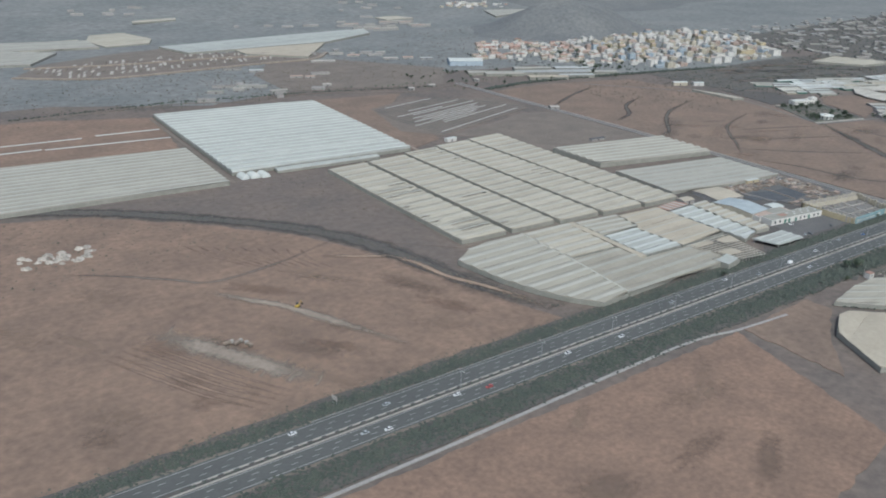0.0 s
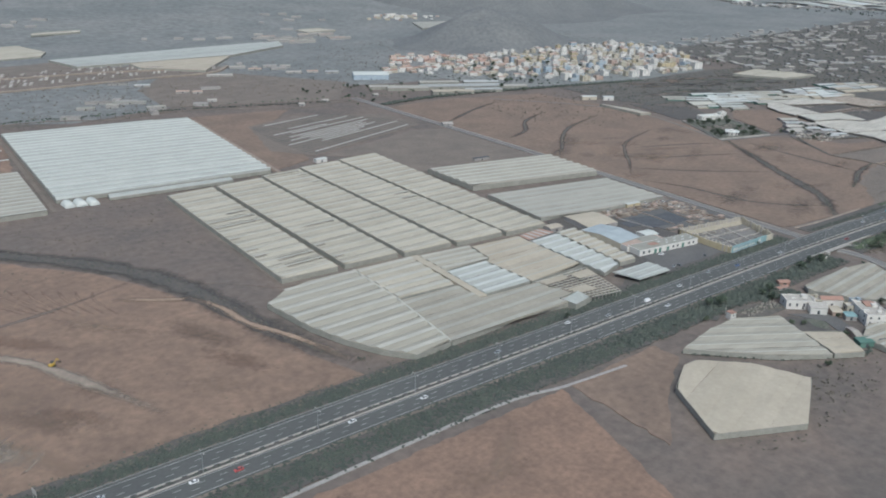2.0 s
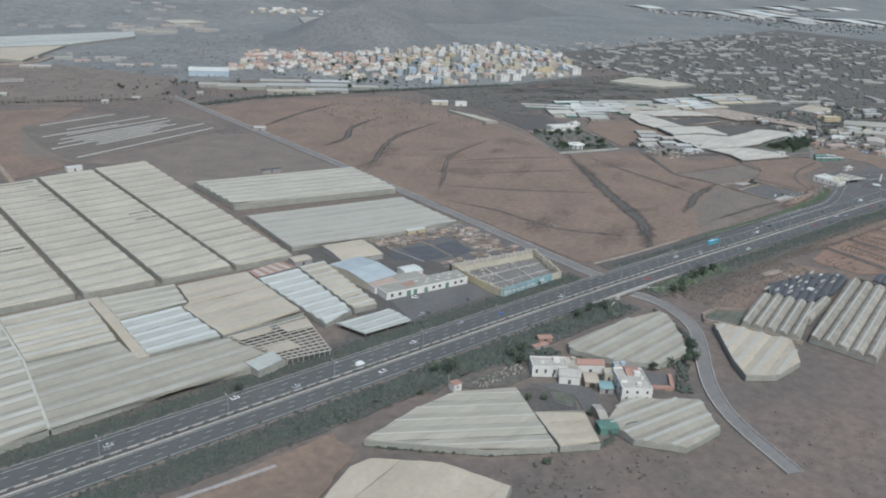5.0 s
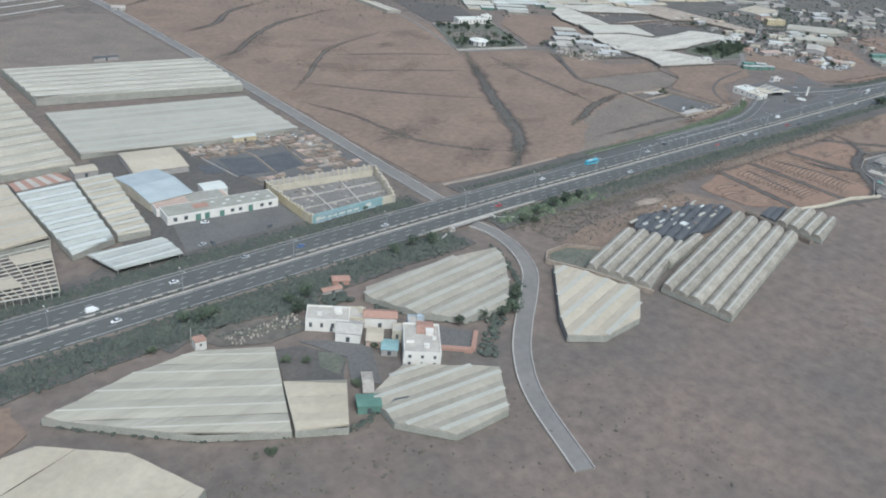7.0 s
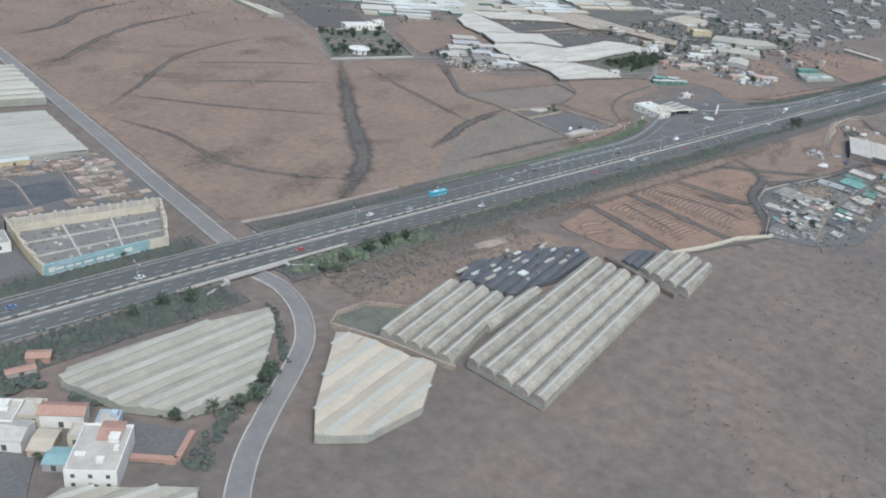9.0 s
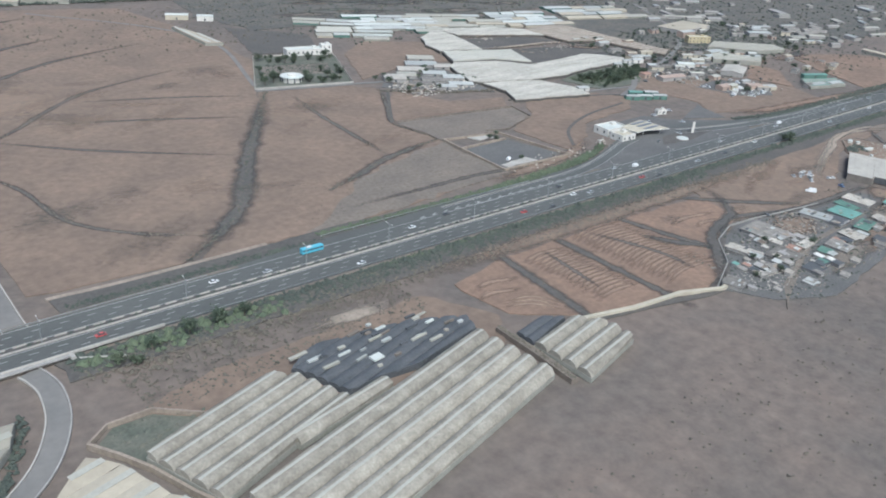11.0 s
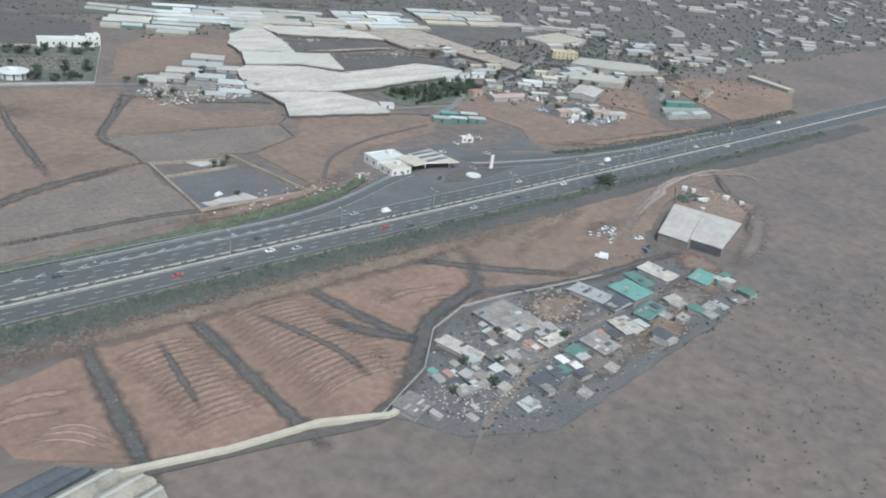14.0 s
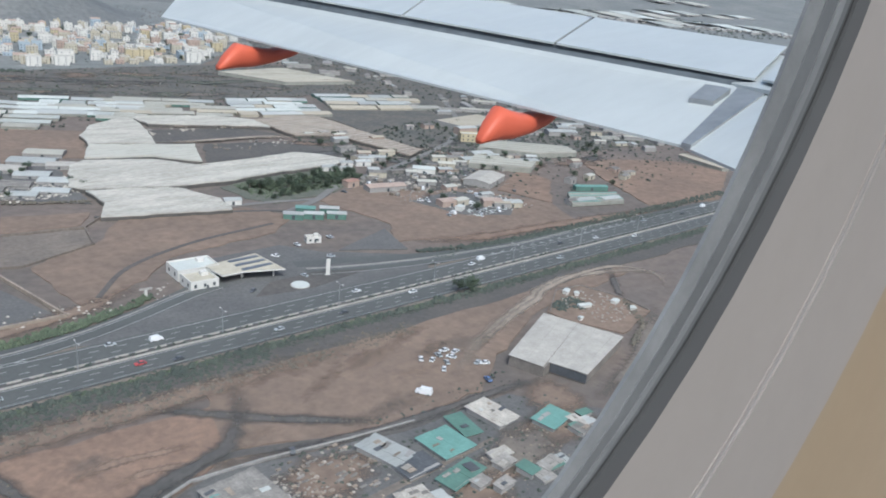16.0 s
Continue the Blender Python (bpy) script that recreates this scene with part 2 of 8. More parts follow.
def part(name, b, mat, parent=None, label="", smooth=False):
    """Links a Build, or a ready mesh, as one mesh object, under parent if one is given."""
    ob = new(name, b.mesh(name, mat, smooth) if isinstance(b, Build) else b)
    if parent is not None:
        ob.parent = parent
        ob.matrix_parent_inverse = Matrix.Translation(-parent.location)
    return tagged(ob, label)


def thing(name, x, y, z, label, category, group=""):
    return tagged(place_empty(name, x, y, z), label, category, group)


def place_empty(name, x, y, z):
    ob = new(name)
    ob.location, ob.empty_display_size = (x, y, z), 0.5
    return ob


def setting(name, b, mat, label, smooth=False, category="ground"):
    return tagged(part(name, b, mat, None, label, smooth), category=category, kind="structure")


def ragged(poly, step, amount, seed):
    """The outline of a patch with a natural, uneven edge."""
    rng, out = random.Random(seed), []
    for (ax, ay), (bx, by) in zip(poly, poly[1:] + poly[:1]):
        n = max(1, int(math.hypot(bx - ax, by - ay) / step))
        for i in range(n):
            k = i / n
            out.append((ax + (bx - ax) * k + rng.uniform(-amount, amount), ay + (by - ay) * k + rng.uniform(-amount, amount)))
    return out


def patch(name, poly, z, mat, label, seed=1, step=3.5, amount=0.8):
    return setting(name, Build().prism(ragged(poly, step, amount, seed), z - 0.4, z), mat, label)


def ribbon(points, width, z, thick=0.3, b=None):
    """A strip of even or changing width along a line of points."""
    b = b or Build()
    pts = [Vector(p) for p in points]
    k = len(pts)
    ws = width if isinstance(width, (list, tuple)) else [width] * k
    left, right = [], []
    for i in range(k):
        d = (pts[min(i + 1, k - 1)] - pts[max(i - 1, 0)]).normalized()
        s = Vector((-d.y, d.x)) * ws[i] / 2
        left.append(pts[i] + s), right.append(pts[i] - s)
    for i in range(k - 1):
        q = [left[i], right[i], right[i + 1], left[i + 1]]
        b.add([(p.x, p.y, z) for p in q] + [(p.x, p.y, z - thick) for p in q], [(0, 1, 2, 3), (1, 0, 4, 5), (3, 2, 6, 7), (0, 3, 7, 4), (2, 1, 5, 6)])
    return b


def smooth_line(points, n=6):
    """A rounded line through the points (Catmull-Rom)."""
    p = [Vector(q) for q in points]
    p = [p[0] * 2 - p[1]] + p + [p[-1] * 2 - p[-2]]
    out = []
    for i in range(1, len(p) - 2):
        for j in range(n):
            t = j / n
            out.append(0.5 * ((2 * p[i]) + (p[i + 1] - p[i - 1]) * t + (2 * p[i - 1] - 5 * p[i] + 4 * p[i + 1] - p[i + 2]) * t * t + (3 * p[i] - p[i - 1] - 3 * p[i + 1] + p[i + 2]) * t ** 3))
    return [tuple(q) for q in out] + [tuple(p[-2])]


SOFT = {}


def soft_edged(mat):
    """The same earth, thinning out into the ground below at the rim of a band or patch."""
    if mat.name not in SOFT:
        m = mat.copy()
        m.name = mat.name + "_thin_rim"
        n, l = m.node_tree.nodes, m.node_tree.links
        cover, tc, noise = n.new("ShaderNodeAttribute"), n.new("ShaderNodeTexCoord"), n.new("ShaderNodeTexNoise")
        cover.attribute_name = "cover"
        noise.inputs["Scale"].default_value, noise.inputs["Detail"].default_value, noise.inputs["Roughness"].default_value = 0.4, 6, 0.7
        l.new(tc.outputs["Object"], noise.inputs["Vector"])
        both, span = n.new("ShaderNodeMath"), n.new("ShaderNodeMapRange")
        both.operation = "ADD"
        l.new(cover.outputs["Fac"], both.inputs[0])
        l.new(noise.outputs["Fac"], both.inputs[1])
        span.inputs["From Min"].default_value, span.inputs["From Max"].default_value = 0.6, 1.45
        l.new(both.outputs["Value"], span.inputs["Value"])
        clear, mix = n.new("ShaderNodeBsdfTransparent"), n.new("ShaderNodeMixShader")
        l.new(span.outputs["Result"], mix.inputs["Fac"])
        l.new(clear.outputs["BSDF"], mix.inputs[1])
        l.new(n["Principled BSDF"].outputs["BSDF"], mix.inputs[2])
        l.new(mix.outputs["Shader"], n["Material Output"].inputs["Surface"])
        SOFT[mat.name] = m
    return SOFT[mat.name]


def soft_mesh(name, verts, faces, cover, mat, label):
    me = bpy.data.meshes.new(name)
    me.from_pydata(verts, [], faces)
    me.attributes.new("cover", "FLOAT", "POINT").data.foreach_set("value", cover)
    me.materials.append(soft_edged(mat))
    return tagged(new(name, me), label, "ground", kind="structure")


def soft_band(name, points, width, z, mat, label, seed=1, rise=0.0):
    """A band of loose earth of uneven width along a line, thinning out at its sides and ends; rise lifts or sinks its middle."""
    rng = random.Random(seed)
    pts = [Vector(p) for p in smooth_line(points, 8)]
    verts, cover, k = [], [], len(pts)
    for i, p in enumerate(pts):
        d = (pts[min(i + 1, k - 1)] - pts[max(i - 1, 0)]).normalized()
        s = Vector((-d.y, d.x))
        w = width * 0.5 * rng.uniform(0.75, 1.25)
        end = min(1.0, 0.15 + 3.0 * min(i, k - 1 - i) / k)
        for o, c in ((-1.6, 0), (-0.9, 0.55), (-0.3, 1), (0.3, 1), (0.9, 0.55), (1.6, 0)):
            q = p + s * w * (o + rng.uniform(-0.12, 0.12))
            verts.append((q.x, q.y, z + rise * c)), cover.append(c * end)
    faces = [(6 * i + j, 6 * i + j + 1, 6 * i + 7 + j, 6 * i + 6 + j) for i in range(k - 1) for j in range(5)]
    return soft_mesh(name, verts, [f[::-1] for f in faces], cover, mat, label)


def soft_patch(name, x, y, rx, ry, turn, z, mat, label, seed=1, strength=1.0):
    """A rounded patch of other earth that thins out towards its uneven rim."""
    rng = random.Random(seed)
    c, s = math.cos(radians(turn)), math.sin(radians(turn))
    verts, cover, n = [(x, y, z)], [strength], 20
    wob = [rng.uniform(0.75, 1.25) for _ in range(n)]
    for r, v in ((0.35, 1), (0.7, 0.6), (1.1, 0)):
        for i in range(n):
            a = 6.2832 * i / n
            u, w = math.cos(a) * rx * r * wob[i], math.sin(a) * ry * r * wob[i]
            verts.append((x + u * c - w * s, y + u * s + w * c, z)), cover.append(v * strength)
    faces = [(0, 1 + i, 1 + (i + 1) % n) for i in range(n)] + [(1 + q * n + i, 1 + (q + 1) * n + i, 1 + (q + 1) * n + (i + 1) % n, 1 + q * n + (i + 1) % n) for q in range(2) for i in range(n)]
    return soft_mesh(name, verts, faces, cover, mat, label)


def scrub(name, points, width, per_metre, size, mat, label, seed, z=0.0):
    """A band of countless low bushes along a line: stuff."""
    rng, b = random.Random(seed), Build()
    for (ax, ay), (bx, by) in zip(points, points[1:]):
        d = math.hypot(bx - ax, by - ay)
        nx, ny = -(by - ay) / d, (bx - ax) / d
        for _ in range(int(d * per_metre)):
            k, w = rng.random(), width * (rng.random() + rng.random() - 1) * 0.55
            r = size * rng.uniform(0.4, 1.2)
            b.clump(ax + (bx - ax) * k + nx * w, ay + (by - ay) * k + ny * w, z, r, r * rng.uniform(0.7, 1.3), rng)
    return tagged(part(name, b, mat, None, label), category="scrub", kind="stuff")


def strewn(name, x0, x1, y0, y1, count, size, mat, label, seed, z=0.0):
    rng, b = random.Random(seed), Build()
    for _ in range(count):
        r = size * rng.uniform(0.35, 1.2)
        b.clump(rng.uniform(x0, x1), rng.uniform(y0, y1), z, r, r * rng.uniform(0.5, 1.2), rng)
    return tagged(part(name, b, mat, None, label), category="scrub", kind="stuff")


def extent(poly, y):
    xs = []
    for (ax, ay), (bx, by) in zip(poly, poly[1:] + poly[:1]):
        if (ay - y) * (by - y) < 0:
            xs.append(ax + (bx - ax) * (y - ay) / (by - ay))
    return (min(xs), max(xs)) if len(xs) > 1 else (0, 0)


def net_house(label, poly, angle, pitch, height, rise, mat, ridge=None, arch=False, holes=(), side=None, group="", ridge_width=2.0, seed=1, base=0.0, gutter=False):
    """A greenhouse over a plot: bays that run at angle, each with its own film, a ridge strip on it, and netted sides."""
    rng = random.Random(seed)
    c, s = math.cos(radians(angle)), math.sin(radians(angle))
    loc = [(c * x + s * y, -s * x + c * y) for x, y in poly]
    back = lambda x, y, z: (c * x - s * y, s * x + c * y, z)
    cx, cy = sum(p[0] for p in poly) / len(poly), sum(p[1] for p in poly) / len(poly)
    top = thing("greenhouse", cx, cy, base, label, "greenhouse", group)
    lo, hi = min(p[1] for p in loc) + 1e-3, max(p[1] for p in loc) - 1e-3
    n = max(1, round((hi - lo) / pitch))
    dy, rows = (hi - lo) / n, 8 if arch else 4
    for j in range(n):
        b, sag = Build(), rng.uniform(-0.06, 0.06)
        cols = 44 if holes else 8
        grid = []
        for k in range(rows + 1):
            u = k / rows
            y = lo + (j + u) * dy
            x0, x1 = extent(loc, y)
            z = base + height + sag + rise * (math.sqrt(max(0, 1 - (2 * u - 1) ** 2)) if arch else 1 - abs(2 * u - 1) ** 1.3)
            grid.append([back(x0 + (x1 - x0) * i / cols, y, z + rng.uniform(-0.07, 0.07)) for i in range(cols + 1)])
        verts = [p for row in grid for p in row]
        faces = []
        for k in range(rows):
            for i in range(cols):
                q = grid[k][i]
                if i % 2 and any(x0 < q[0] < x1 and y0 < q[1] < y1 and (k == 1 or (x1 - x0 > 19 and k == 2)) and (j * 7 + int(x0)) % 3 for x0, x1, y0, y1 in holes):
                    continue
                faces.append((k * (cols + 1) + i, k * (cols + 1) + i + 1, (k + 1) * (cols + 1) + i + 1, (k + 1) * (cols + 1) + i))
        b.add(verts, faces)
        for i, flip in ((0, False), (cols, True)):
            for k in range(rows):
                p, q = grid[k][i], grid[k + 1][i]
                f = (0, 1, 2, 3) if flip else (3, 2, 1, 0)
                b.add([p, q, (q[0], q[1], base + height * 0.8), (p[0], p[1], base + height * 0.8)], [f])
        bay = part("roof_bay", b, mat, top, "", arch)
        if gutter and j:
            x0, x1 = extent(loc, lo + j * dy)
            part("gutter", ribbon([back(x0 + 0.2, lo + j * dy, 0)[:2], back(x1 - 0.2, lo + j * dy, 0)[:2]], 0.55, base + height + 0.14, 0.1), SIDENET, top, "dull gutter strip between two bays")
        if ridge:
            yr = lo + (j + 0.5) * dy
            x0, x1 = extent(loc, yr)
            if x1 - x0 > 1:
                q = [back(x, yr + w, base + height + rise + sag + 0.09) for x, w in ((x0, -ridge_width / 2), (x1, -ridge_width / 2), (x1, ridge_width / 2), (x0, ridge_width / 2))]
                r = Build().add(q + [(x, y, z - 0.06) for x, y, z in q], [(0, 1, 2, 3), (7, 6, 5, 4), (0, 4, 5, 1), (1, 5, 6, 2), (2, 6, 7, 3), (3, 7, 4, 0)])
                part("ridge_strip", r, ridge, bay, "paler strip of film along the ridge")
    for (ax, ay), (bx, by) in zip(poly, poly[1:] + poly[:1]) if side is not False else ():
        part("side_net", ribbon([(ax, ay), (bx, by)], 0.16, base + height, height), side or SIDENET, top)
    return top


# ---- ground ----
def rise(x, y):
    """The height of the far land, which climbs gently beyond the plain."""
    return max(0.0, y - 1150) * (0.07 + 0.05 * noise.noise(Vector((x / 500, y / 500, 3.0))))


def ground_sheet():
    b, n = Build(), 60
    xs = [-4200 + 9400 * i / n for i in range(n + 1)]
    ys = [-3800 + 4950 * i / 30 for i in range(31)] + [1150 + 3650 * i / 30 for i in range(1, 31)]
    b.add([(x, y, rise(x, y) - 0.25) for y in ys for x in xs], [(j * (n + 1) + i, j * (n + 1) + i + 1, (j + 1) * (n + 1) + i + 1, (j + 1) * (n + 1) + i) for j in range(n) for i in range(n)])
    ob = setting("ground", b, EARTH, "dry grey-brown scrubland reaching to the distance", True)
    # Rows beyond y = 1150 take the haze-paled earth.
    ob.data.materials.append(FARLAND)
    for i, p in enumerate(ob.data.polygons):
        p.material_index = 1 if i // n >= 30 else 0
    return ob


ground_sheet()


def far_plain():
    """Scrubland beyond the palms, its colour paled for haze, with an uneven near edge."""
    b, n, r = Build(), 70, random.Random(12)
    xs = [-3000 + 7600 * i / n for i in range(n + 1)]
    edge = [700 + 26 * math.sin(x / 60) + r.uniform(-14, 14) - max(0, x - 1000) * 0.25 for x in xs]
    b.add([(x, e, -0.12) for x, e in zip(xs, edge)] + [(x, 1150, -0.12) for x in xs], [(i, i + 1, n + 2 + i, n + 1 + i) for i in range(n)])
    return setting("far_plain", b, FARLAND, "far scrubland beyond the palms, coloured pale for haze", True)


far_plain()


def hill(x, y, rx, ry, h, seed):
    b, n, m = Build(), 40, 14
    verts = [(x, y, h)]
    for k in range(1, m + 1):
        for i in range(n):
            a, r = 6.2832 * i / n, k / m
            e = 1 + 0.22 * noise.noise(Vector((math.cos(a) * 1.5, math.sin(a) * 1.5, seed)))
            z = h * (math.cos(r * math.pi) + 1) / 2 * (1 + 0.25 * noise.noise(Vector((math.cos(a) * r * 4, math.sin(a) * r * 4, seed + 5)))) - 0.4
            verts.append((x + rx * r * e * math.cos(a), y + ry * r * e * math.sin(a), z))
    faces = [(0, 1 + i, 1 + (i + 1) % n) for i in range(n)]
    for k in range(m - 1):
        faces += [(1 + k * n + i, 1 + (k + 1) * n + i, 1 + (k + 1) * n + (i + 1) % n, 1 + k * n + (i + 1) % n) for i in range(n)]
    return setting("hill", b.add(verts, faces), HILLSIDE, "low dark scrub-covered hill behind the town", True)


hill(905, 905, 165, 120, 46, 2)
hill(520, 1900, 420, 330, 120, 7)
hill(1350, 1400, 380, 380, 130, 9)

# fields
patch("field", [(-300, 204), (218, 203), (209, 232), (201, 268), (191, 312), (171, 354), (130, 402), (94, 434), (40, 454), (-300, 470)], 0.02, RED, "bare red-brown field beside the motorway", 1, 8, 1.2)
patch("field", [(-300, 480), (62, 464), (98, 442), (132, 412), (173, 366), (194, 326), (230, 290), (240, 440), (186, 452), (-300, 475)], 0.0, EARTH, "dark stony strip below the greenhouses", 2)
patch("field", [(-300, 590), (186, 540), (203, 645), (125, 678), (-300, 720)], 0.02, RED, "red field with white crop rows beside the greenhouse", 3)
patch("field", [(316, 456), (350, 470), (368, 570), (420, 625), (338, 640)], 0.01, BROWN, "bare brown plot behind the greenhouses", 4)
patch("field", [(388, 400), (480, 392), (484, 492), (459, 503), (362, 472), (389, 450)], 0.0, GREYEARTH, "bare grey-brown plot", 5)
patch("field", [(478, 206), (520, 200), (532, 209), (561, 238), (583, 273), (628, 340), (660, 395), (668, 470), (657, 566), (566, 592), (496, 588), (490, 420), (484, 300)], 0.03, BROWN, "large bare brown field with dark gullies", 6, 8, 1.0)
patch("field", [(524, 199), (600, 196), (650, 200), (656, 243), (654, 272), (684, 318), (676, 330), (630, 342), (586, 272), (565, 238)], 0.02, BROWN, "bare brown field with a few tracks", 7)
patch("field", [(560, 196), (653, 198), (655, 240), (606, 228)], 0.05, GREYEARTH, "stony grey-brown waste ground by the motorway", 8, 5, 2)
patch("field", [(657, 242), (692, 238), (716, 246), (720, 260), (654, 271)], 0.03, GREYEARTH, "walled grey-brown plot", 9)
patch("field", [(654, 274), (720, 264), (728, 275), (700, 284), (688, 312), (668, 292)], 0.02, BROWN, "bare brown plot behind a field wall", 10)
patch("field", [(694, 200), (716, 212), (730, 224), (770, 228), (786, 240), (778, 256), (734, 266), (718, 246), (694, 236)], 0.02, BROWN, "reddish plot behind the filling station", 11)
patch("field", [(806, 252), (836, 260), (862, 252), (892, 204), (882, 184), (830, 190), (800, 200), (812, 215)], 0.02, BROWN, "reddish waste ground by the side road", 12)
patch("field", [(973, 250), (1023, 222), (1030, 194), (972, 168), (931, 180), (949, 216)], 0.04, RED, "bare red field beside the motorway", 13)
patch("field", [(886, 228), (922, 248), (922, 228), (892, 204)], 0.04, RED, "bare red plot between sheds", 14)
patch("field", [(573, 146), (597, 149), (647, 146), (700, 141), (735, 148), (735, 132), (712, 134), (697, 127), (663, 114), (653, 104), (631, 100), (606, 106), (590, 112), (574, 125)], 0.02, ORANGE, "ploughed orange-brown field", 15, 5, 0.6)
patch("field", [(690, 125), (722, 112), (748, 112), (766, 122), (796, 134), (850, 138), (850, 150), (700, 158)], 0.05, BROWN, "bare brown field with parked vehicles", 16)
patch("field", [(40, 60), (240, 90), (262, 160), (40, 162)], 0.02, ORANGE, "orange-brown field beside the service road", 17)
patch("field", [(264, 118), (286, 136), (312, 150), (312, 162), (266, 160)], 0.02, BROWN, "brown field beside the service road", 18)
patch("field", [(500, 148), (562, 146), (572, 126), (560, 112), (480, 118), (482, 144)], 0.02, BROWN, "grey-brown waste ground round the tunnels", 19)
patch("field", [(688, 336), (735, 352), (758, 346), (774, 392), (745, 410), (714, 388)], 0.02, BROWN, "brown plot between villas", 20)
patch("field", [(668, 410), (706, 400), (724, 440), (690, 480)], 0.03, DARKEARTH, "dark ploughed plot behind the villa", 21)
patch("field", [(340, 690), (480, 640), (540, 720), (470, 830), (400, 850), (350, 780)], 0.0, GREYEARTH, "bare brown field behind the palms", 22)
patch("field", [(150, 880), (196, 846), (245, 834), (377, 842), (449, 845), (484, 878), (404, 932), (352, 940), (336, 1004), (280, 992), (190, 950)], 0.03, GREYEARTH, "pale sandy plot of stripped beds", 23)
patch("field", [(802, 383), (850, 372), (858, 352), (816, 354), (795, 360)], 0.06, DARKEARTH, "dark bare plot inside the terraces", 24)
patch("field", [(813, 349), (878, 331), (880, 297), (853, 296), (842, 316), (796, 316)], 0.05, DARKEARTH, "dark bare plot inside the terraces", 26)

# ---- motorway: a long, slightly bending line ----
MOTORWAY = smooth_line([(-500, 190.0), (100, 187.6), (300, 185.0), (460, 181.5), (580, 175.5), (700, 169.0), (840, 161.8), (960, 156.5), (1300, 144.0), (1900, 122.0)], 24)


def along(x, off):
    """The point of the motorway at x, off metres beyond its median barrier, and the heading there."""
    for (ax, ay), (bx, by) in zip(MOTORWAY, MOTORWAY[1:]):
        if ax <= x <= bx:
            k = (x - ax) / (bx - ax)
            h = math.atan2(by - ay, bx - ax)
            return ax + (bx - ax) * k - math.sin(h) * off, ay + (by - ay) * k + math.cos(h) * off, h
    return x, MOTORWAY[-1][1] + off, 0.0


def offset_line(a, b, off, step=20.0):
    n = max(1, int((b - a) / step))
    return [along(a + (b - a) * i / n, off)[:2] for i in range(n + 1)]


def strip(a, b, off, width, z, mat, name, label, category="road", thick=0.5):
    return setting(name, ribbon(offset_line(a, b, off), width, z, thick), mat, label, category=category)


A, B = -480, 1880
strip(A, B, -4.3, 7.6, 0.35, ASPHALT, "road_near", "near carriageway of dark grey motorway asphalt")
strip(A, B, 6.3, 8.4, 0.35, ASPHALT, "road_far", "far carriageway of dark grey motorway asphalt")
strip(A, B, 0.8, 2.6, 0.32, DARKEARTH, "median", "narrow planted strip between the carriageways")
strip(A, B, -8.7, 1.2, 0.2, GREYEARTH, "verge_near", "dusty verge beside the motorway")
strip(A, B, 11.3, 1.6, 0.2, GREYEARTH, "verge_far", "dusty verge beside the motorway")
for off in (-7.4, -0.85, 2.5, 9.6):
    strip(A, B, off, 0.22, 0.365, PAINT, "edge_line", "solid white edge line", "road marking", 0.03)
strip(A, B, -0.15, 0.24, 0.75, KERB, "median_barrier", "low pale concrete barrier of the median", "barrier", 0.6)
far_barrier = tagged(place_empty("broken_barrier", 0, 187, 0.3), "pale concrete barrier pieces along the planted median", "barrier", kind="structure")
piece = Build().box(0, 0, 0, 2.9, 0.3, 0.42).mesh("barrier_block", KERB)
for i in range(170):
    x, y, h = along(60 + i * 4.6, 1.9)
    ob = part("barrier_block", piece, KERB, far_barrier)
    ob.matrix_parent_inverse = Matrix.Translation((0, -187, -0.3))
    ob.matrix_basis = Matrix.Translation((x, y, 0.3)) @ Matrix.Rotation(h, 4, "Z")
dash = Build().box(0, 0, 0, 2.2, 0.17, 0.02).mesh("lane_dash", PAINT)
lane_lines = tagged(place_empty("lane_lines", 0, 187, 0.35), "dashed white lane lines", "road marking", kind="structure")
for off in (-5.2, -3.0, 4.8, 7.2):
    rest = Build()
    for i in range(190):
        x0 = -120 + i * 6.6 + off
        x, y, h = along(x0, off)
        if 430 < x0 < 730:
            ob = part("lane_dash", dash, PAINT, lane_lines)
            ob.matrix_parent_inverse = Matrix.Translation((0, -187, -0.35))
            ob.matrix_basis = Matrix.Translation((x, y, 0.35)) @ Matrix.Rotation(h, 4, "Z")
        else:
            rest.box(x, y, 0.35, 2.2, 0.17, 0.02, math.degrees(h))
    tagged(part("lane_dashes", rest, PAINT, lane_lines), kind="stuff")
# white arrowheads where the slip roads part from and join the motorway
for a, b, off in ((596, 676, 10.6), (815, 905, 10.3)):
    zone = tagged(place_empty("hatched_marking", *along((a + b) / 2, off)[:2], 0.36), "white chevrons between slip road and carriageway", "road marking", kind="structure")
    for i in range(int((b - a) / 5.0)):
        x, y, h = along(a + i * 5.0, off)
        bar = Build().box(x, y + 0.3, 0.35, 2.6, 0.3, 0.03, math.degrees(h) + 22).box(x, y - 0.3, 0.35, 2.6, 0.3, 0.03, math.degrees(h) - 12)
        part("chevron", bar, PAINT, zone)

# guard rails on posts
def guard_rail(a, b, off):
    b_ = ribbon(offset_line(a, b, off, 12), 0.1, 0.95, 0.25)
    rail = tagged(part("guard_rail", b_, STEEL, None, "galvanised steel guard rail along the motorway"), category="guard rail", kind="structure")
    for i in range(int((b - a) / 6)):
        x, y, h = along(a + i * 6.0, off)
        part("rail_post", Build().box(x, y + 0.1, 0.1, 0.12, 0.12, 0.8), STEEL, rail)


guard_rail(100, 520, 10.3)
guard_rail(560, 650, 15.6)
guard_rail(420, 960, -8.0)

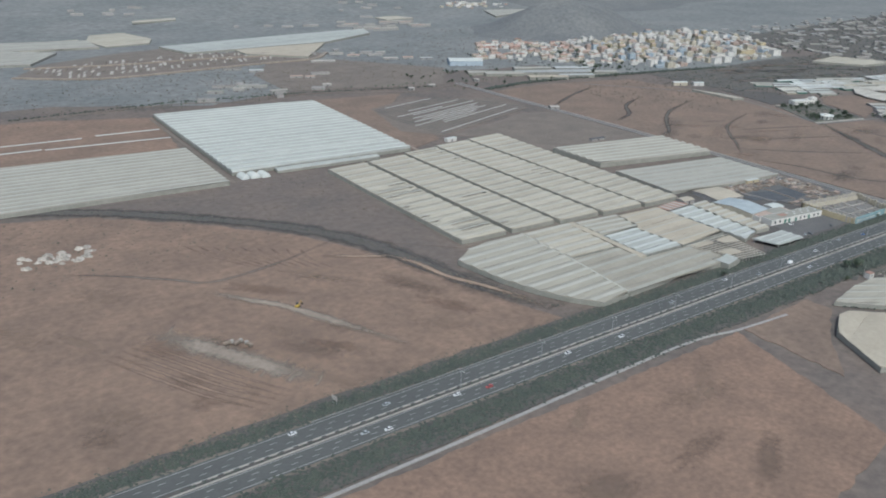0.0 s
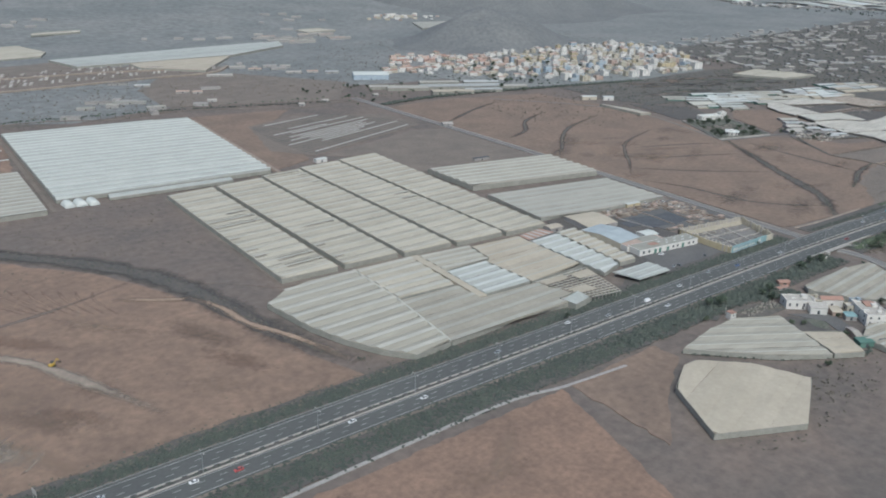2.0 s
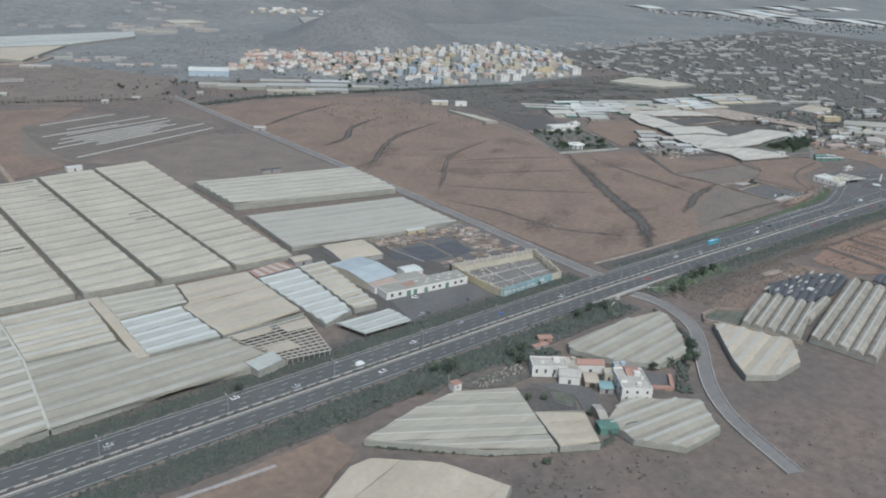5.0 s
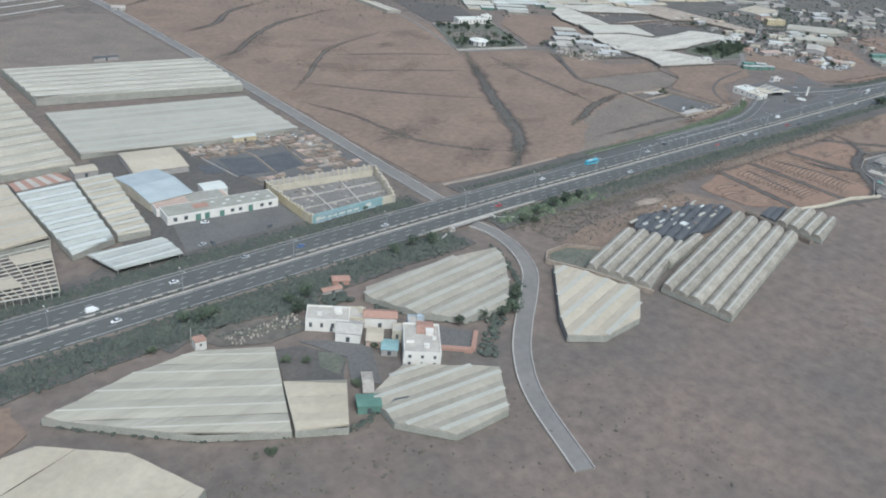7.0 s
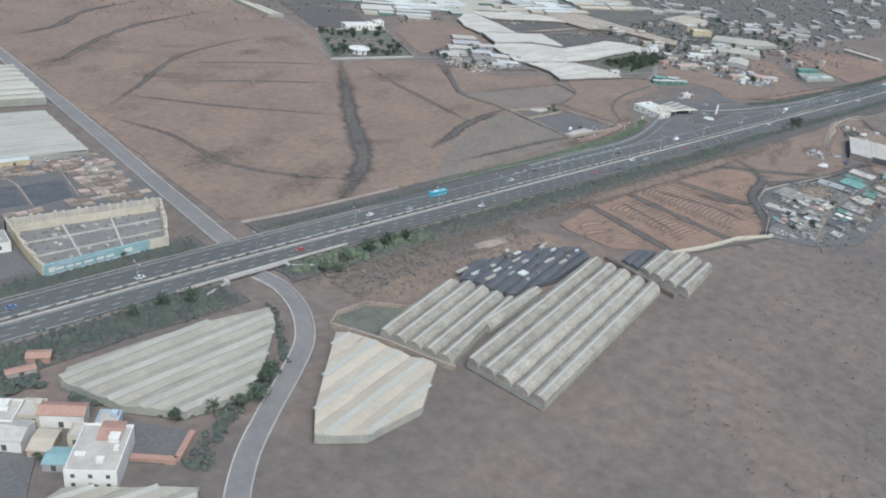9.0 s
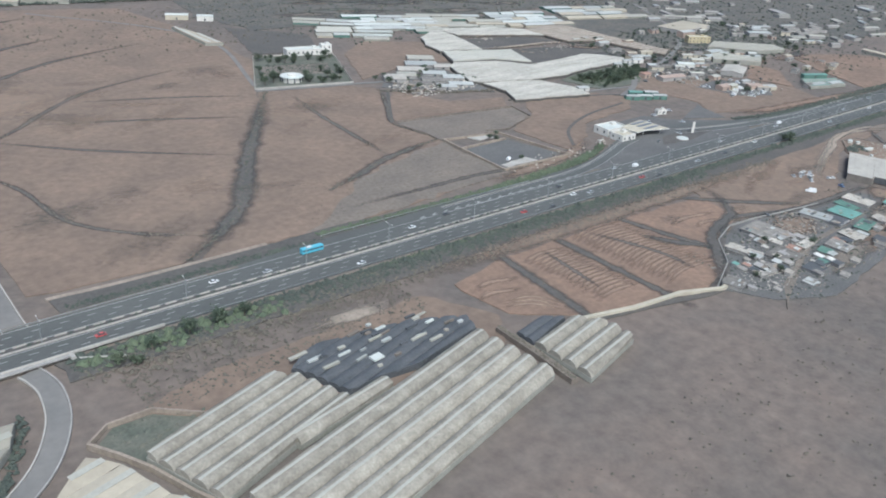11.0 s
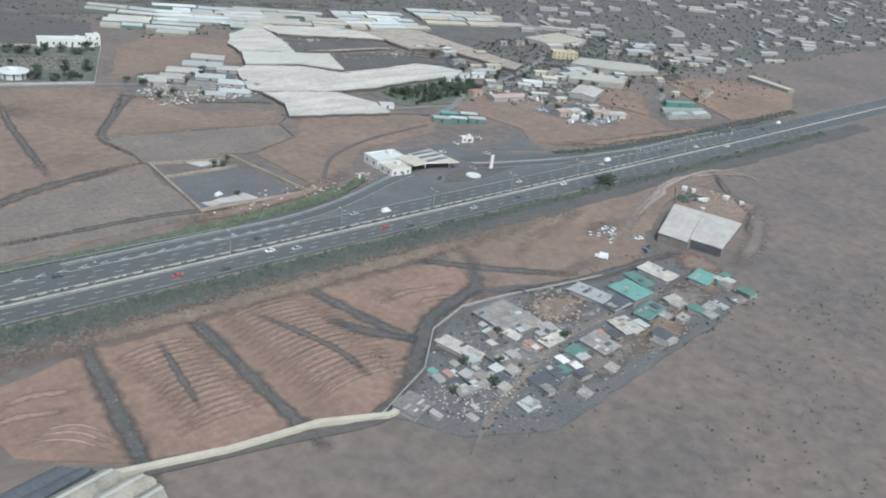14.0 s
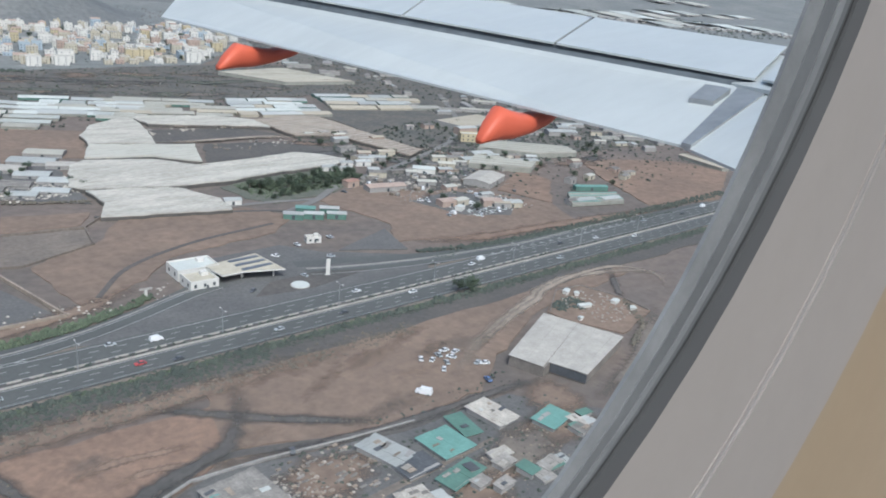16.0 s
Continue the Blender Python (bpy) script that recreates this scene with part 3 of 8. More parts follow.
# ---- banks of scrub on both sides and in the median ----
def bank(a, b, o0, o1, seed, label):
    line = offset_line(a, b, o0, 14) + offset_line(a, b, o1, 14)[::-1]
    patch("bank", line, 0.1, DARKEARTH, label, seed, 5, 0.8)


bank(-300, 459, -9, -21, 31, "dark planted bank below the motorway")
bank(474, 1000, -9, -19, 32, "dark planted bank below the motorway")
bank(-300, 465, 11, 21, 33, "dark planted bank above the motorway")
bank(482, 640, 12, 20, 34, "dark planted bank above the motorway")
scrub("scrub_bank", offset_line(-60, 456, -14.5), 14, 24.0, 0.65, SCRUB, "dark green scrub on the motorway bank", 1)
scrub("tall_shrubs", offset_line(476, 960, -10.5), 3, 2.2, 1.0, SCRUB, "taller dark shrubs below the carriageway", 21)
scrub("tall_shrubs", offset_line(-60, 456, -12.5), 7, 1.6, 1.0, SCRUB, "taller dark shrubs below the carriageway", 22)
scrub("tall_shrubs", offset_line(-60, 462, 14), 4, 0.9, 0.9, SCRUB, "taller dark shrubs above the carriageway", 23)
scrub("tall_shrubs", offset_line(300, 456, -16), 10, 2.2, 1.3, SCRUB, "dense dark shrubs between motorway and greenhouses", 25)
scrub("tall_shrubs", [(380, 160), (392, 165), (404, 168)], 8, 3, 1.3, SCRUB, "dense dark shrubs behind the farmhouse", 26)
scrub("dry_bank", offset_line(476, 760, -20), 9, 6, 0.5, DRYSCRUB, "dry brown scrub below the motorway bank", 29)
soft_band("earth_verge", offset_line(570, 740, -21.5), 7, 0.14, BROWN, "brown earth below the motorway bank", 30)
scrub("tall_shrubs", offset_line(478, 530, -14), 9, 3, 1.2, FRESH, "green shrubs beside the underpass", 27)
scrub("tall_shrubs", [(414, 113), (427, 123), (437, 129)], 5, 3, 1.0, SCRUB, "dark shrubs beside the lane", 28)
scrub("scrub_bank", offset_line(476, 720, -13), 9, 14.0, 0.55, SCRUB, "dark green scrub on the motorway bank", 2)
scrub("scrub_bank", offset_line(720, 960, -11), 5, 9, 0.5, SCRUB, "dark green scrub on the motorway bank", 3)
scrub("dry_bank", offset_line(-60, 330, 19), 9, 4, 0.5, DRYSCRUB, "dry scrub between motorway and field", 14)
scrub("scrub_bank", offset_line(-60, 462, 15), 9, 22, 0.6, SCRUB, "dark green scrub between motorway and field", 4)
scrub("scrub_bank", offset_line(484, 560, 14.2), 4, 9, 0.5, SCRUB, "green scrub along the motorway fence", 5)
scrub("scrub_bank", offset_line(560, 640, 17.6), 4, 10, 0.55, FRESH, "green scrub along the slip road", 6)
scrub("scrub_bank", [(636, 190.5), (660, 191), (682, 192), (700, 196)], 5, 12, 0.6, FRESH, "green scrub along the slip road", 8)
scrub("scrub_bank", offset_line(800, 985, 17.5), 6, 9, 0.6, SCRUB, "green scrub along the motorway fence", 7)
scrub("scrub_bank", offset_line(560, 940, -10), 2.5, 5, 0.5, FRESH, "fresh green shrubs below the carriageway", 9)
median, rng = Build(), random.Random(4)
for i in range(330):
    x0 = -100 + i * 3.3
    if rng.random() < 0.75:
        x, y, h = along(x0, 1.0)
        for _ in range(3):
            median.clump(x + rng.uniform(-0.9, 0.9), y + rng.uniform(-0.3, 0.3), 0.3, rng.uniform(0.35, 0.65), rng.uniform(0.4, 0.9), rng)
tagged(part("median_bushes", median, SCRUB, None, "row of dark oleander bushes in the median"), category="scrub", kind="stuff")


# ---- side roads and tracks ----
def lane(name, pts, width, mat, label, z=0.12, kerb=0.0):
    line = smooth_line(pts)
    ob = setting(name, ribbon(line, width, z), mat, label, category="road")
    if kerb:
        k = [(Vector(b) - Vector(a)).normalized() for a, b in zip(line, line[1:])]
        k.append(k[-1])
        for side in (-1, 1):
            edge = [(p[0] - d.y * side * (width / 2 + 0.25), p[1] + d.x * side * (width / 2 + 0.25)) for p, d in zip(line, k)]
            setting("kerb", ribbon(edge, 0.36, z + kerb, kerb + 0.3), GREYWALL if side > 0 else KERB, "concrete kerb beside the lane", category="kerb")
    return ob


lane("service_road", [(40, 164.5), (120, 164.2), (200, 165.5), (244, 165), (264, 161), (292, 158)], 1.2, GREYWALL, "pale concrete service road", 0.12)
lane("side_road", [(471, 190.6), (471.4, 199), (474, 236), (478.6, 295), (482, 345), (486, 410), (490, 500), (493, 580), (496, 640)], 5.2, TRACK, "grey side road between greenhouses and field", 0.14, 0.3)
lane("underpass_road", [(467.4, 171.6), (468.4, 168), (468.8, 161), (466, 149.6), (458.6, 137.4), (447, 127.6), (434.6, 118.6), (422, 108), (411, 94), (400, 70)], 4.4, TRACK, "grey lane curving down from the underpass", 0.14, 0.22)
lane("dirt_track", [(590, 109), (612, 103), (634, 97), (648, 103), (657, 110), (668, 116), (684, 123.5), (700, 119), (722, 110.5), (748, 110)], 2.2, DARKEARTH, "dark dirt track round the shacks")
soft_band("dirt_track", [(748, 120), (770, 131), (800, 140), (812, 144), (830, 145), (850, 138), (862, 126)], 3.4, 0.12, SAND, "pale dirt track across the field", 24)
lane("dirt_track", [(482, 202), (500, 200), (520, 199), (545, 198)], 1.6, SAND, "pale dirt track along the field edge")
lane("side_road", [(786, 244), (806, 252), (830, 266), (870, 278), (905, 292), (940, 310), (985, 350), (1040, 420)], 3.0, TRACK, "grey side road beside the reservoir wood", 0.14)
lane("side_road", [(734, 268), (760, 262), (786, 258), (806, 253)], 2.0, TRACK, "narrow grey road below the terraces", 0.13)
lane("slip_road", [along(530, 9.0)[:2], along(560, 11.2)[:2], along(610, 13.0)[:2], along(650, 14.4)[:2], (684, 186.2), (706, 191.5), (724, 198), (736, 203)], 5.4, ASPHALT, "asphalt slip road to the filling station", 0.345)
lane("slip_road", [(758, 199), (776, 193), (800, 183.5), along(830, 13.8)[:2], along(880, 12.6)[:2], along(960, 10.0)[:2]], 5.0, ASPHALT, "asphalt slip road back to the motorway", 0.345)
lane("field_track", [(125, 684), (231, 686), (290, 664), (352, 668), (435, 626), (480, 632), (497, 600)], 3.0, GREYEARTH, "dusty track beside the row of palms", 0.1)
lane("field_track", [(318, 452), (328, 540), (338, 628)], 2.4, SAND, "pale track beside the white greenhouse", 0.1)
lane("field_track", [(184, 448), (192, 540), (200, 640)], 2.4, GREYEARTH, "dusty track between the greenhouses", 0.1)
lane("villa_road", [(630, 345), (655, 338), (684, 331), (700, 326)], 2.2, TRACK, "pale walled lane round the villas", 0.13)
lane("villa_road", [(600, 570), (650, 500), (662, 440), (634, 352)], 2.2, TRACK, "pale lane along the field edge", 0.13)

# underpass: the motorway's near parapet with the dark opening below it
under = tagged(place_empty("underpass", 466, 171, 0), "concrete underpass bridge with a dark opening", "bridge", kind="structure")
part("parapet", ribbon(offset_line(444, 500, -8.6, 8), 0.5, 1.5, 0.7), KERB, under)
part("deck_edge", ribbon(offset_line(458, 478, -9.3, 5), 1.2, 1.15, 0.35), GREYWALL, under)
# A black panel supplies the darkness of the opening; no passage lies behind.
part("back_wall", ribbon(offset_line(459, 477, -8.9, 5), 0.2, 1.0, 1.1), RUBBER, under, "black panel standing for the shade in the opening")
for x in (458, 477.5):
    ax, ay, ah = along(x, -9.8)
    part("abutment", Build().box(ax, ay, -0.3, 1.0, 2.4, 1.5), KERB, under)
for a, b in (((457.6, 171.4), (450, 168.6)), ((478, 170), (487, 164.6))):
    part("wing_wall", ribbon([a, b], 0.4, 0.8, 0.9), KERB, under)

# ---- greenhouses north of the motorway ----
patch("aisle_ground", [(231, 290), (376, 278), (390, 453), (239, 440)], 0.04, GREYEARTH, "trodden earth aisles between the greenhouse blocks", 27, 8, 0.5)
bottoms, tops = ((232, 258.5), (262.2, 289.6), (292.2, 318.2), (320.8, 348.6), (350.4, 375.5)), ((240, 266.6), (269.6, 298), (301, 326.6), (329.2, 357), (359.6, 388.6))
low, high = (293, 291.2, 287.6, 284.4, 281.2), (436.5, 438.5, 443.5, 447.5, 450.5)
for i in range(5):
    (x0, x1), (x2, x3) = bottoms[i], tops[i]
    net_house("pale netted greenhouse block with raised ridges", [(x0, low[i]), (x1, low[i] - 1.8), (x3, high[i] + 1.5), (x2, high[i])], 1.5, 8.9, 2.3, 0.5, NET, RIDGE,
              holes=((236, 262, 356, 384), (302, 324, 424, 450), (302, 318, 352, 358), (318, 326, 398, 430), (240, 262, 292, 316), (250, 262, 384, 400), (341, 352, 352, 366), (272, 290, 338, 346), (262, 268, 292, 320), (296, 312, 380, 384), (232, 240, 320, 356)), gutter=True, group="large netted greenhouse", seed=20 + i, ridge_width=1.1)
net_house("white plastic-film greenhouse with many bays", [(189, 462), (312, 452), (332, 624), (203, 643)], -6, 8.6, 2.2, 1.5, NETWHITE, RIDGEWHITE, arch=True, seed=31, ridge_width=1.8, gutter=True)
net_house("low white film tunnel beside the greenhouse", [(214, 452), (284, 446), (285, 453), (215, 459)], -5, 7, 1.6, 0.8, NETWHITE, None, arch=True, seed=32)
net_house("pale netted greenhouse at the field edge", [(-160, 472), (180, 445), (187, 534), (-150, 570)], -5, 7.2, 2.3, 0.5, NETGREY, RIDGE, seed=33, ridge_width=1.8, gutter=True)
net_house("grey film greenhouse with tall ridges", [(389, 351), (475.5, 332), (480.5, 379), (391, 396.5)], -11, 6.4, 3.0, 1.0, NETGREY, RIDGE, seed=34, ridge_width=2.0, gutter=True)
net_house("low grey netted greenhouse with flat bays", [(387, 336), (470, 321), (466.5, 274.5), (424, 279), (400, 286), (381, 287.5)], -10, 7.6, 2.0, 0.3, NETGREY, SOFTRIDGE, seed=35, ridge_width=2.2)
net_house("milky film greenhouse with a curved front", [(215, 274), (227, 281), (240, 285), (261.2, 284), (258.6, 248.5), (252, 205.5), (236, 204.7), (228.3, 215.6), (222, 230), (217.8, 246.4)], 1, 8.2, 2.2, 0.55, STREAKNET, RIDGE, seed=36, ridge_width=2.2)
net_house("grey-tan netted greenhouse with pale stripes", [(262.4, 284), (291, 282), (286.8, 245.6), (259.6, 247)], -1, 7.4, 2.3, 0.5, NET, RIDGE, seed=63, ridge_width=2.4)
net_house("dull netted greenhouse by the motorway", [(259.2, 246), (286.6, 244.6), (287.2, 228.4), (315.2, 226.8), (323.2, 202), (297.4, 206.5), (289.3, 208.5), (278.1, 206.2), (252.7, 205.5)], 0, 8.2, 2.1, 0.4, DULLNET, NETGREY, seed=37, ridge_width=2.4)
setting("valley_gutter", ribbon([(261.8, 284), (259, 247.5), (252.3, 206)], 0.8, 2.55, 0.8), RIDGE, "pale seam between two greenhouse roofs", category="gutter")
setting("valley_gutter", ribbon([(293.1, 282), (291.3, 256), (288.6, 229.2)], 3.8, 2.42, 2.4), NETTAN, "pale covered walk between greenhouse roofs", category="gutter")
net_house("white film greenhouse with broad bays", [(292.8, 258.4), (314.2, 258), (314.8, 228.8), (290.4, 229.8)], 0, 5.9, 2.4, 0.6, NETWHITE, RIDGEWHITE, seed=38)
net_house("grey film greenhouse with low ridges", [(295.2, 281.2), (321.6, 276.2), (318.2, 259.4), (293.4, 259.5)], -6, 5.6, 2.3, 0.5, STREAKNET, RIDGE, seed=39)
net_house("tan netted greenhouse with low bays", [(322.6, 275.6), (350.4, 273.2), (347.4, 228.5), (315.8, 228.4), (315.4, 258.4), (319, 259)], 0, 9, 2.4, 0.3, NETTAN, SOFTRIDGE, seed=40, ridge_width=0.8)
net_house("white film greenhouse with broad bays", [(350.6, 265.2), (369.2, 266), (363, 220.6), (349, 216.8)], 0, 6.0, 1.9, 0.7, NETWHITE, RIDGEWHITE, seed=41)
net_house("narrow pale netted greenhouse with ridges", [(370.6, 267.4), (382.6, 266.6), (374.2, 220.2), (364.4, 221)], 0, 5.4, 2.0, 0.6, NET, RIDGE, seed=42)
net_house("white shade roof on posts", [(352.4, 215.4), (375.5, 213), (375.2, 201.6), (355.3, 202.4)], 0, 4.0, 2.0, 0.3, NETWHITE, RIDGEWHITE, seed=43, ridge_width=0.6, side=False)
for x, y in ((353.4, 214.6), (364, 213.6), (374.6, 212.4), (356, 203.2), (365.4, 202.8), (374.4, 202.4)):
    tagged(part("roof_post", Build().tube((x, y, -0.2), (x, y, 2.0), 0.12, 0.12), KERB), "pale post under a shade roof", "post", "posts of the shade roof")
# stripped greenhouse frame beside the motorway: bare purlins and posts with scraps of net
frame_top = thing("greenhouse", 331, 213, 0, "stripped greenhouse frame with bare pale purlins", "greenhouse")
for i in range(13):
    k = i / 12
    part("purlin", ribbon([(316 + 7.8 * k, 226.6 - 24.6 * k), (346 - 7.6 * k, 225.6 - 26.6 * k)], 0.5, 2.4, 0.14), RIDGE, frame_top)
for i in range(9):
    k = i / 8
    part("rafter", ribbon([(316 + 30 * k, 226.6 - k), (323.8 + 14.6 * k, 202 - 3 * k)], 0.34, 2.5, 0.12), NETTAN, frame_top)
    part("post", Build().tube((316 + 30 * k, 226.6 - k, -0.2), (316 + 30 * k, 226.6 - k, 2.4), 0.1, 0.1), KERB, frame_top)
    part("post", Build().tube((323.8 + 14.4 * k, 202.2 - 3 * k, -0.2), (323.8 + 14.4 * k, 202.2 - 3 * k, 2.4), 0.1, 0.1), KERB, frame_top)
for poly in ([(317, 226), (331, 225), (330, 221), (318, 221.5)], [(334, 224), (345, 223.6), (343.6, 217), (334, 218)], [(321, 213), (331, 212.4), (332, 206), (323, 207)]):
    part("net_scrap", Build().prism(poly, 2.52, 2.58), NETTAN, frame_top, "torn scrap of tan net")
net_house("pale film patch laid over the netting", [(311.5, 208.5), (322.5, 208.8), (322, 201.5), (312, 200)], 0, 12, 2.8, 0.1, NETWHITE, None, seed=44)

# ---- greenhouses south of the motorway ----
net_house("milky film greenhouse with a pointed end", [(315.5, 151.5), (338, 155.5), (354.2, 155.2), (370.2, 146), (355.2, 116.6), (338.8, 127.4), (326, 140.6)], -33, 6.2, 1.8, 0.3, STREAKNET, RIDGE, seed=51, ridge_width=0.5)
net_house("tan netted greenhouse with low bays", [(363.8, 132.6), (376.2, 124.3), (366, 110.2), (356, 116.2)], -33, 6, 2.0, 0.2, NETTAN, None, seed=52)
net_house("pale netted greenhouse beside the curving lane", [(404.5, 152.4), (408, 156.2), (424.7, 156.4), (442.6, 154.8), (458.6, 152.8), (455.4, 145.5), (443.4, 132.6), (434, 125.6), (420.2, 127.4), (410.9, 137)], 3, 6.2, 1.8, 0.4, DULLNET, NETGREY, seed=53, ridge_width=2.0)
net_house("pale film greenhouse below the farmhouse", [(377.4, 116.6), (391.6, 121.2), (411, 106.4), (400, 93), (384, 94), (375.4, 105.6)], -8, 6.0, 1.8, 0.4, DULLNET, SOFTRIDGE, seed=54, ridge_width=1.4)
net_house("tan netted greenhouse with low bays", [(276, 112), (290, 136), (305, 143.6), (311, 143.6), (325, 130.6), (332, 112), (304, 98)], 15, 8, 2.1, 0.2, NETTAN, None, seed=55)
net_house("tan netted greenhouse beside the lane", [(465.4, 133.6), (470, 127.5), (473.4, 114.5), (477, 109), (462, 98.5), (446, 98.5), (437, 105), (443, 112.6)], 12, 6.4, 2.1, 0.35, NETTAN, SOFTRIDGE, seed=56, ridge_width=1.6)
net_house("long pale film tunnels in rows", [(474.6, 127.4), (506.5, 137), (512.2, 132.4), (516.6, 118.4), (480.4, 107.4)], 14.5, 4.9, 1.5, 1.6, TUNNEL, SOFTRIDGE, arch=True, seed=57, ridge_width=0.7)
net_house("single worn film tunnel", [(499, 116.6), (527, 120.6), (527.4, 116.4), (500, 112.2)], 8, 5, 1.4, 1.6, TUNNEL, SOFTRIDGE, arch=True, seed=59, ridge_width=0.7)
net_house("long pale film tunnels with worn crests", [(484, 105.4), (558.6, 122.2), (560.2, 97), (486, 82.4)], 11.5, 4.9, 1.5, 1.7, TUNNEL, SOFTRIDGE, arch=True, seed=58, ridge_width=0.7)
net_house("pale film tunnels beyond a mossy wall", [(566, 108.6), (583, 111.6), (589.4, 104), (588.6, 95), (566, 90.6)], 9, 4.7, 1.4, 1.5, TUNNEL, SOFTRIDGE, arch=True, seed=61, ridge_width=0.7)
net_house("low tunnels under black shade net", [(513.4, 136.2), (522.7, 141.4), (537, 138.4), (549.5, 136.2), (562.4, 129), (560.4, 123.6), (538, 119.6), (528.4, 121), (518.4, 121.2), (515.6, 131)], 13, 3.2, 1.2, 0.7, DARKNET, None, arch=True, seed=60, side=DARKNET)


# ---- prototypes that are copied ----
def put(proto, used, x, y, z=0.0, turn=0.0, scale=1.0):
    """Stands the prototype itself at the first place, and copies of it at all others."""
    m = Matrix.Translation((x, y, z)) @ Matrix.Rotation(radians(turn), 4, "Z") @ Matrix.Diagonal((scale, scale, scale, 1))
    if proto.name not in used:
        used.add(proto.name)
        proto.matrix_basis = m
        return proto
    ob = copy_thing(proto, Matrix.Translation((x, y, z)) @ Matrix.Rotation(radians(turn), 4, "Z"))
    ob.scale = (scale, scale, scale)
    return ob


USED = set()


def tree_proto(label, h, r, leaves, mat, seed, category="tree"):
    rng = random.Random(seed)
    top = thing("tree", 0, 0, 0, label, category, "trees")
    t = Build().tube((0, 0, -0.2), (0.1, 0.05, h * 0.5), 0.16, 0.1)
    for i in range(5):
        a = i * 1.26 + rng.random()
        t.tube((0.1, 0.05, h * (0.35 + 0.05 * i)), (math.cos(a) * r * 0.7, math.sin(a) * r * 0.7, h * rng.uniform(0.6, 0.85)), 0.07, 0.02, 5)
    part("trunk", t, BARK, top)
    c = Build()
    lobes = [(rng.uniform(-0.55, 0.55) * r, rng.uniform(-0.55, 0.55) * r, h * rng.uniform(0.5, 0.88), r * rng.uniform(0.35, 0.6)) for _ in range(8)]
    for i in range(leaves):
        x, y, z, q = lobes[i % 8]
        d = Vector((rng.gauss(0, 1), rng.gauss(0, 1), rng.gauss(0, 0.8))).normalized() * q * rng.uniform(0.6, 1.1)
        c.leaf((x + d.x, y + d.y, z + d.z), rng.uniform(0.16, 0.34), rng)
    part("crown", c, mat, top)
    return top


TREES = [tree_proto("bushy dark green tree with an uneven crown", 3.2, 1.7, 260, LEAF, 3), tree_proto("broad dark green tree beside buildings", 2.6, 2.1, 300, LEAF, 4), tree_proto("fresh green shrub-like tree", 2.0, 1.4, 200, FRESH, 5)]


def palm_proto():
    top = thing("palm_tree", 0, 0, 0, "slim palm with drooping green fronds", "palm tree", "row of palms")
    part("trunk", Build().tube((0, 0, -0.2), (0.1, 0, 3.4), 0.16, 0.1), BARK, top)
    c = Build()
    for i in range(11):
        a, e = i * 0.571, 0.3 + 0.25 * (i % 3)
        p = [Vector((0.1 + math.cos(a) * k * 0.55, math.sin(a) * k * 0.55, 3.4 + e * k * 0.5 - 0.13 * k * k)) for k in range(4)]
        s = Vector((-math.sin(a), math.cos(a), 0))
        for k in range(3):
            w0, w1 = (0.12, 0.26, 0.22, 0.03)[k], (0.12, 0.26, 0.22, 0.03)[k + 1]
            c.add([p[k] - s * w0, p[k] + s * w0, p[k + 1] + s * w1, p[k + 1] - s * w1], [(0, 1, 2, 3)])
    part("crown", c, LEAF, top)
    return top


PALM = palm_proto()


def wheel(b, x, y, r):
    return b.tube((x, y - 0.09, r), (x, y + 0.09, r), r, r, 10)


